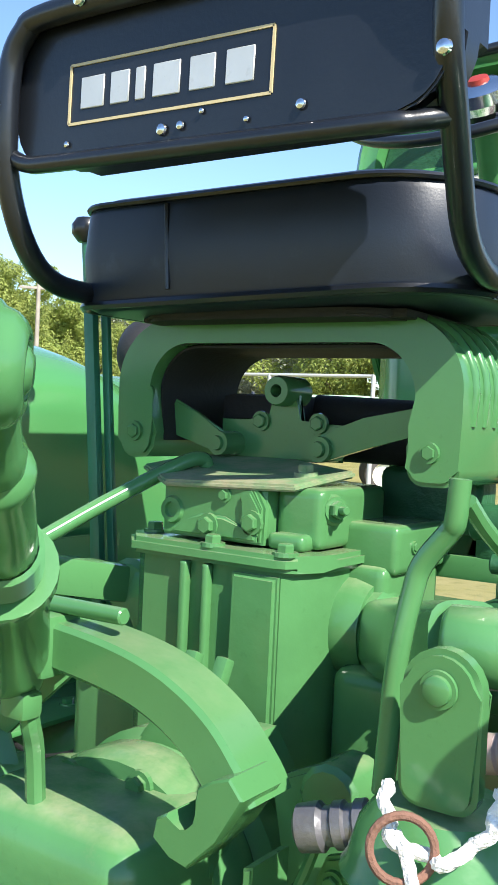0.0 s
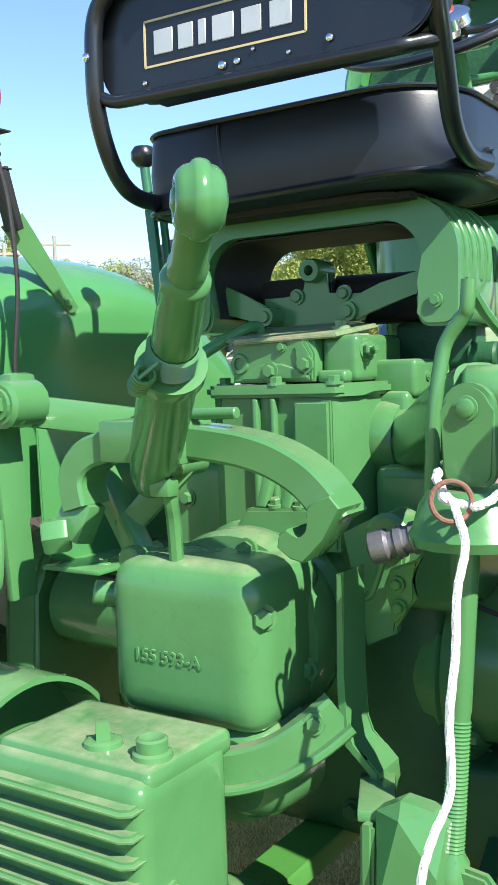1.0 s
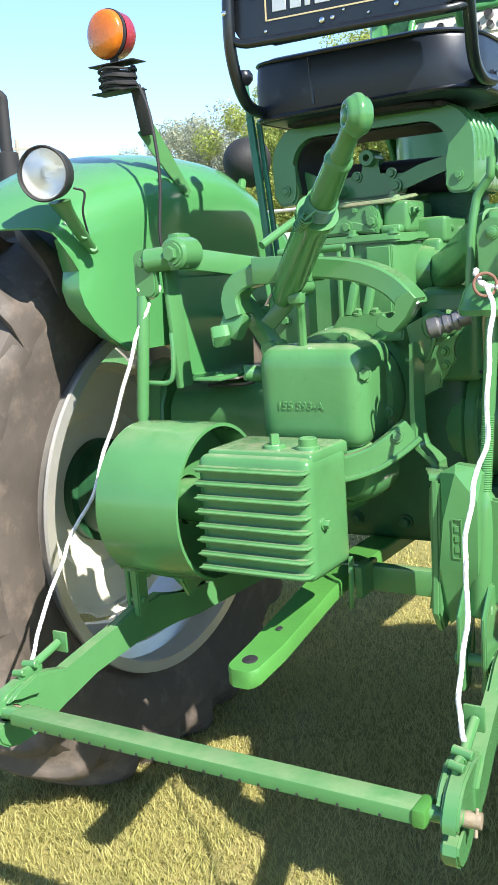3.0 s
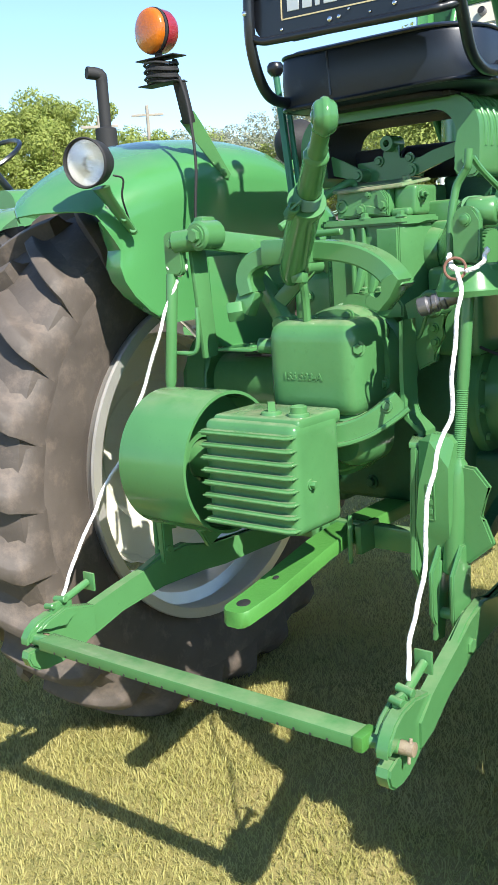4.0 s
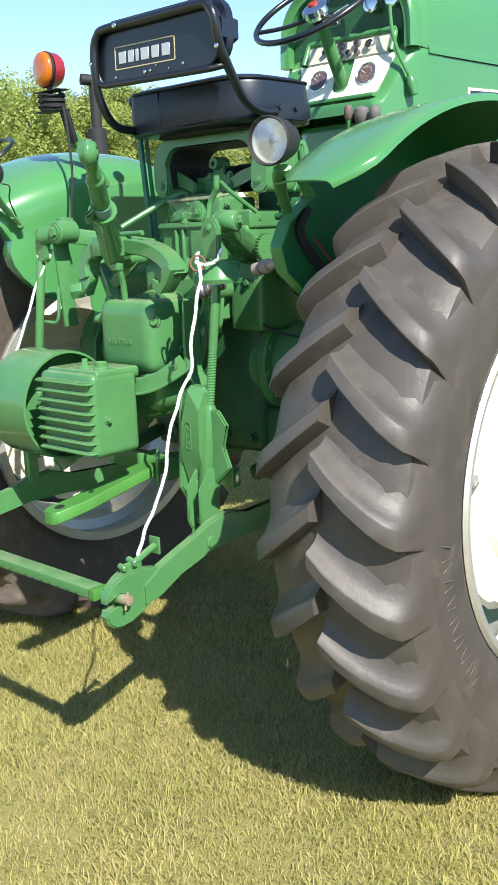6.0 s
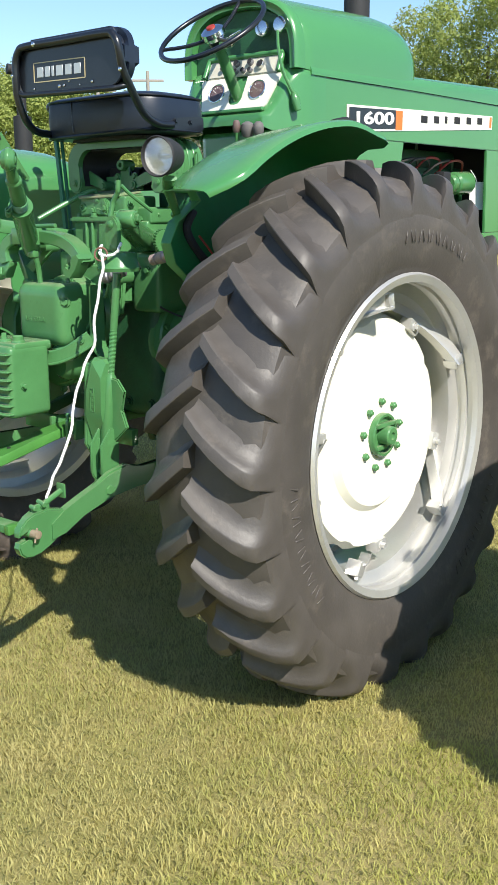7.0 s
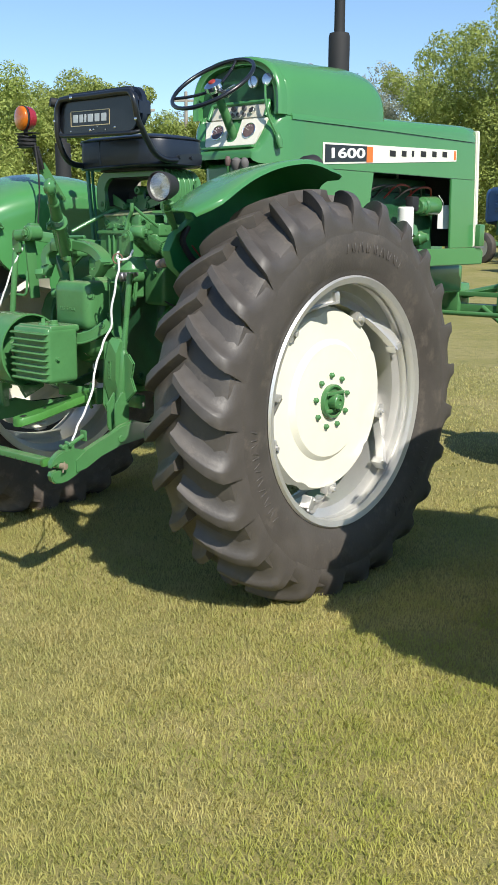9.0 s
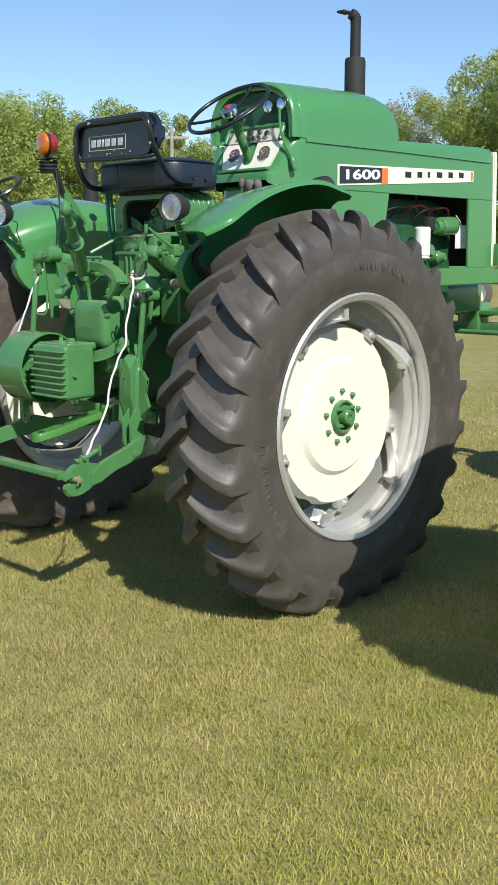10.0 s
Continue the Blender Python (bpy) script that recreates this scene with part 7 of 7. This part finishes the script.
def tree(x, y, h, w, seed, leaf, count=12000, size=0.30, trunk=0.35):
    """Tapered trunk, forking limbs and a crown of loose leaf clumps with gaps."""
    rng = np.random.default_rng(seed)
    t = thing("tree", "leafy green tree with an uneven open crown", "tree", "trees round the field")
    bm = bmesh.new()
    tube(bm, [(0, 0, -0.1), (0.05, 0.02, h * 0.2), (-0.04, 0.05, h * 0.45), (0.05, 0, h * 0.75)], lambda u: 0.022 * h * (1 - 0.75 * u), 10, 5)
    ends = []
    for k in range(9):
        a = 2.4 * k + rng.uniform(-0.3, 0.3)
        z0 = h * (trunk * 0.7 + 0.06 * k)
        rr = w * 0.5 * rng.uniform(0.5, 0.85)
        e = Vector((rr * math.cos(a), rr * math.sin(a), z0 + h * rng.uniform(0.12, 0.28)))
        tube(bm, [(0, 0, z0), e * 0.5 + Vector((0, 0, z0 * 0.4)), e], lambda u: 0.008 * h * (1 - 0.8 * u), 6, 4)
        ends.append(e)
    part("trunk", bm, BARK, t)
    blobs = [(Vector((rng.normal(0, w * 0.24), rng.normal(0, w * 0.24), h * rng.uniform(trunk, 0.93))), w * rng.uniform(0.06, 0.125)) for _ in range(105)] + [(e, w * rng.uniform(0.13, 0.2)) for e in ends]
    n = count
    pick = rng.integers(0, len(blobs), n)
    cen = np.array([blobs[i][0][:] for i in pick])
    rad = np.array([blobs[i][1] for i in pick])
    d = rng.normal(size=(n, 3))
    d /= np.linalg.norm(d, axis=1)[:, None]
    pos = cen + d * (rad * rng.uniform(0.6, 1.06, n))[:, None]
    pos[:, 2] = np.clip(pos[:, 2], h * trunk * 0.55, h * 1.02)
    face = d + 0.55 * rng.normal(size=(n, 3)) + np.array((0, 0, 0.35))
    u = np.cross(face, rng.normal(size=(n, 3)))
    u /= np.linalg.norm(u, axis=1)[:, None]
    v = np.cross(face, u)
    v /= np.linalg.norm(v, axis=1)[:, None]
    s = size * rng.uniform(0.5, 1.3, n)[:, None]
    tri = np.stack([pos - u * s * 0.45 - v * s * 0.30, pos - u * s * 0.30 + v * s * 0.34, pos + u * s * 0.65], 1).reshape(-1, 3).astype(np.float32)
    me = bpy.data.meshes.new("crown")
    me.vertices.add(n * 3)
    me.vertices.foreach_set("co", tri.ravel())
    me.loops.add(n * 3)
    me.loops.foreach_set("vertex_index", np.arange(n * 3, dtype=np.int32))
    me.polygons.add(n)
    me.polygons.foreach_set("loop_start", np.arange(0, n * 3, 3, dtype=np.int32))
    me.update(calc_edges=True)
    me.materials.append(leaf)
    c = new("crown", me)
    c.parent = t
    t.matrix_world = pose(x, y, 0, 0, 0, seed * 37)
    return t


def at(az, dist, cx=2.5, cy=-2.8):
    a = radians(az)
    return cx + dist * math.sin(a), cy + dist * math.cos(a)


k = 0
for az, dist, h, w, leaf in ((-72, 44, 8, 9, LEAF), (-66, 42, 8, 9, LEAF), (-61, 40, 7.7, 8, LEAFDARK), (-57, 40, 7.7, 7, LEAF), (-53.5, 42, 7.2, 6.5, LEAF), (-50.2, 42, 7.7, 5.5, LEAFDARK), (-47.3, 46, 6.8, 6, LEAF), (-44.5, 48, 6.4, 6, LEAFDARK),
                             (-41.5, 50, 6.9, 7, LEAFHAZE), (-38.5, 52, 6.6, 7, LEAF), (-34.7, 48, 8.8, 7.5, LEAFHAZE), (-31.8, 55, 7.4, 7, LEAF), (-29.4, 44, 8.2, 6.5, LEAF), (-26.0, 42, 10.2, 8, LEAFDARK), (-21.5, 42, 11.6, 9, LEAF), (-16.5, 42, 12, 10, LEAFDARK), (-11, 42, 11, 10, LEAF), (-6, 40, 9, 9, LEAF)):
    x, y = at(az, dist)
    tree(x, y, h, w, 11 + k, leaf, 68000, 0.070 + dist * 0.0012, 0.14)
    k += 1
# low hedge along the far edge
rng = np.random.default_rng(5)
n = 60000
a = rng.uniform(radians(-80), radians(5), n)
r = rng.normal(70, 2.5, n)
px_, py_ = 2.5 + r * np.sin(a), -2.8 + r * np.cos(a)
hh = 2.6 + 1.0 * np.array([noise.noise((q * 40, 0.3, 0.1)) for q in a])
pz_ = rng.uniform(0, 1, n) ** 0.7 * hh
u = rng.normal(size=(n, 3)); v = rng.normal(size=(n, 3))
pos = np.stack([px_, py_, pz_], 1)
quad = np.stack([pos - u * 0.17, pos + v * 0.13, pos + u * 0.17, pos - v * 0.13], 1).reshape(-1, 3).astype(np.float32)
me = bpy.data.meshes.new("hedge")
me.vertices.add(n * 4)
me.vertices.foreach_set("co", quad.ravel())
me.loops.add(n * 4)
me.loops.foreach_set("vertex_index", np.arange(n * 4, dtype=np.int32))
me.polygons.add(n)
me.polygons.foreach_set("loop_start", np.arange(0, n * 4, 4, dtype=np.int32))
me.update(calc_edges=True)
me.materials.append(LEAFDARK)
tagged(new("hedge", me), "dark green overgrown hedge along the field", "hedge", kind="stuff")

for az, dist, h in ((-47.2, 40, 6.4), (-44.5, 46, 7.5), (-23.3, 33.6, 5.3)):
    x, y = at(az, dist)
    p = thing("utility_pole", "grey weathered wooden utility pole", "pole", "poles along the field")
    bm = bmesh.new()
    rod(bm, (0, 0, -0.2), (0, 0, h), 0.11, 0.075)
    part("pole", bm, POLEWOOD, p)
    if dist > 35:
        bm = bmesh.new()
        bar(bm, (-0.7, 0, h - 0.4), (0.7, 0, h - 0.4), 0.1, 0.1, 0.01)
        part("crossarm", bm, POLEWOOD, p)
    p.matrix_world = pose(x, y, 0, 0, 0, az * -1)

parked_tractor(-7.85, 24.3, 164, FADED, OCHRE, "old faded green tractor with yellow grille and rusty wheels", rims=RUST, muffler=False, size=1.15, z=0.28)
parked_tractor(-10.8, 16.2, -57, PALEGREEN, CREAM, "pale green tractor across the field beside a pipe fence", muffler=False, z=0.1, size=1.15)
x, y = at(-30.5, 30, 0.62, -1.1)
parked_tractor(x, y, 100, PALEGREEN, CREAM, "pale green tractor far across the field", muffler=False, z=0.28)
parked_tractor(-3.0, 0.65, 0, GREEN, CREAM, "green tractor parked alongside, black muffler", near=True)
parked_tractor(3.09, 0.115, 0, GREEN, CREAM, "green tractor parked alongside, casting a shadow", muffler=False, size=1.03, near=True)


def pickup(x, y, yaw, paint, label):
    t = thing("pickup", label, "truck", "vehicles across the field")
    bm = bmesh.new()
    box(bm, (0, 0, 0.75), (1.8, 4.8, 0.6), 0.12, None, 3)
    box(bm, (0, 0.3, 1.3), (1.6, 1.7, 0.6), 0.18, None, 3)
    part("body", bm, paint, t)
    bm = bmesh.new()
    box(bm, (0, 0.3, 1.32), (1.63, 1.2, 0.36), 0.08, None, 2)
    box(bm, (0, 0.3, 1.32), (1.3, 1.74, 0.34), 0.08, None, 2)
    part("window", bm, DARKGLASS, t)
    for sx in (-1, 1):
        for yy in (-1.5, 1.5):
            bm = bmesh.new()
            rod(bm, (0.75 * sx, yy, 0.36), (0.93 * sx, yy, 0.36), 0.36, None, 24)
            part("wheel", bm, RUBBER, t)
    t.matrix_world = pose(x, y, 0.3, 0, 0, yaw) @ Matrix.Scale(1.2, 4)
    return t


x, y = at(-33.0, 48, 0.62, -1.1)
pickup(x, y, 70, WHITE, "white pickup across the field")
parked_tractor(-10.4, 28.6, 78, BLUE, BLUE, "blue tractor parked behind the yellow-grilled one", muffler=False, size=1.5, z=0.28)


def pipe_fence(x, y, yaw, bays, label):
    """A fence of round steel pipes: posts and two rails."""
    f = thing("pipe_fence", label, "fence")
    for k in range(bays + 1):
        bm = bmesh.new()
        rod(bm, (k * 1.65, 0, -0.3), (k * 1.65, 0, 2.2), 0.03)
        part("post", bm, FENCE, f)
    for z in (1.6, 2.18):
        bm = bmesh.new()
        rod(bm, (0, 0, z), (bays * 1.65, 0, z), 0.024)
        part("rail", bm, FENCE, f)
    f.matrix_world = pose(x, y, 0.0, 0, 0, yaw)
    return f


pipe_fence(-8.75, 10.5, 0, 2, "pale grey pipe fence across the field")
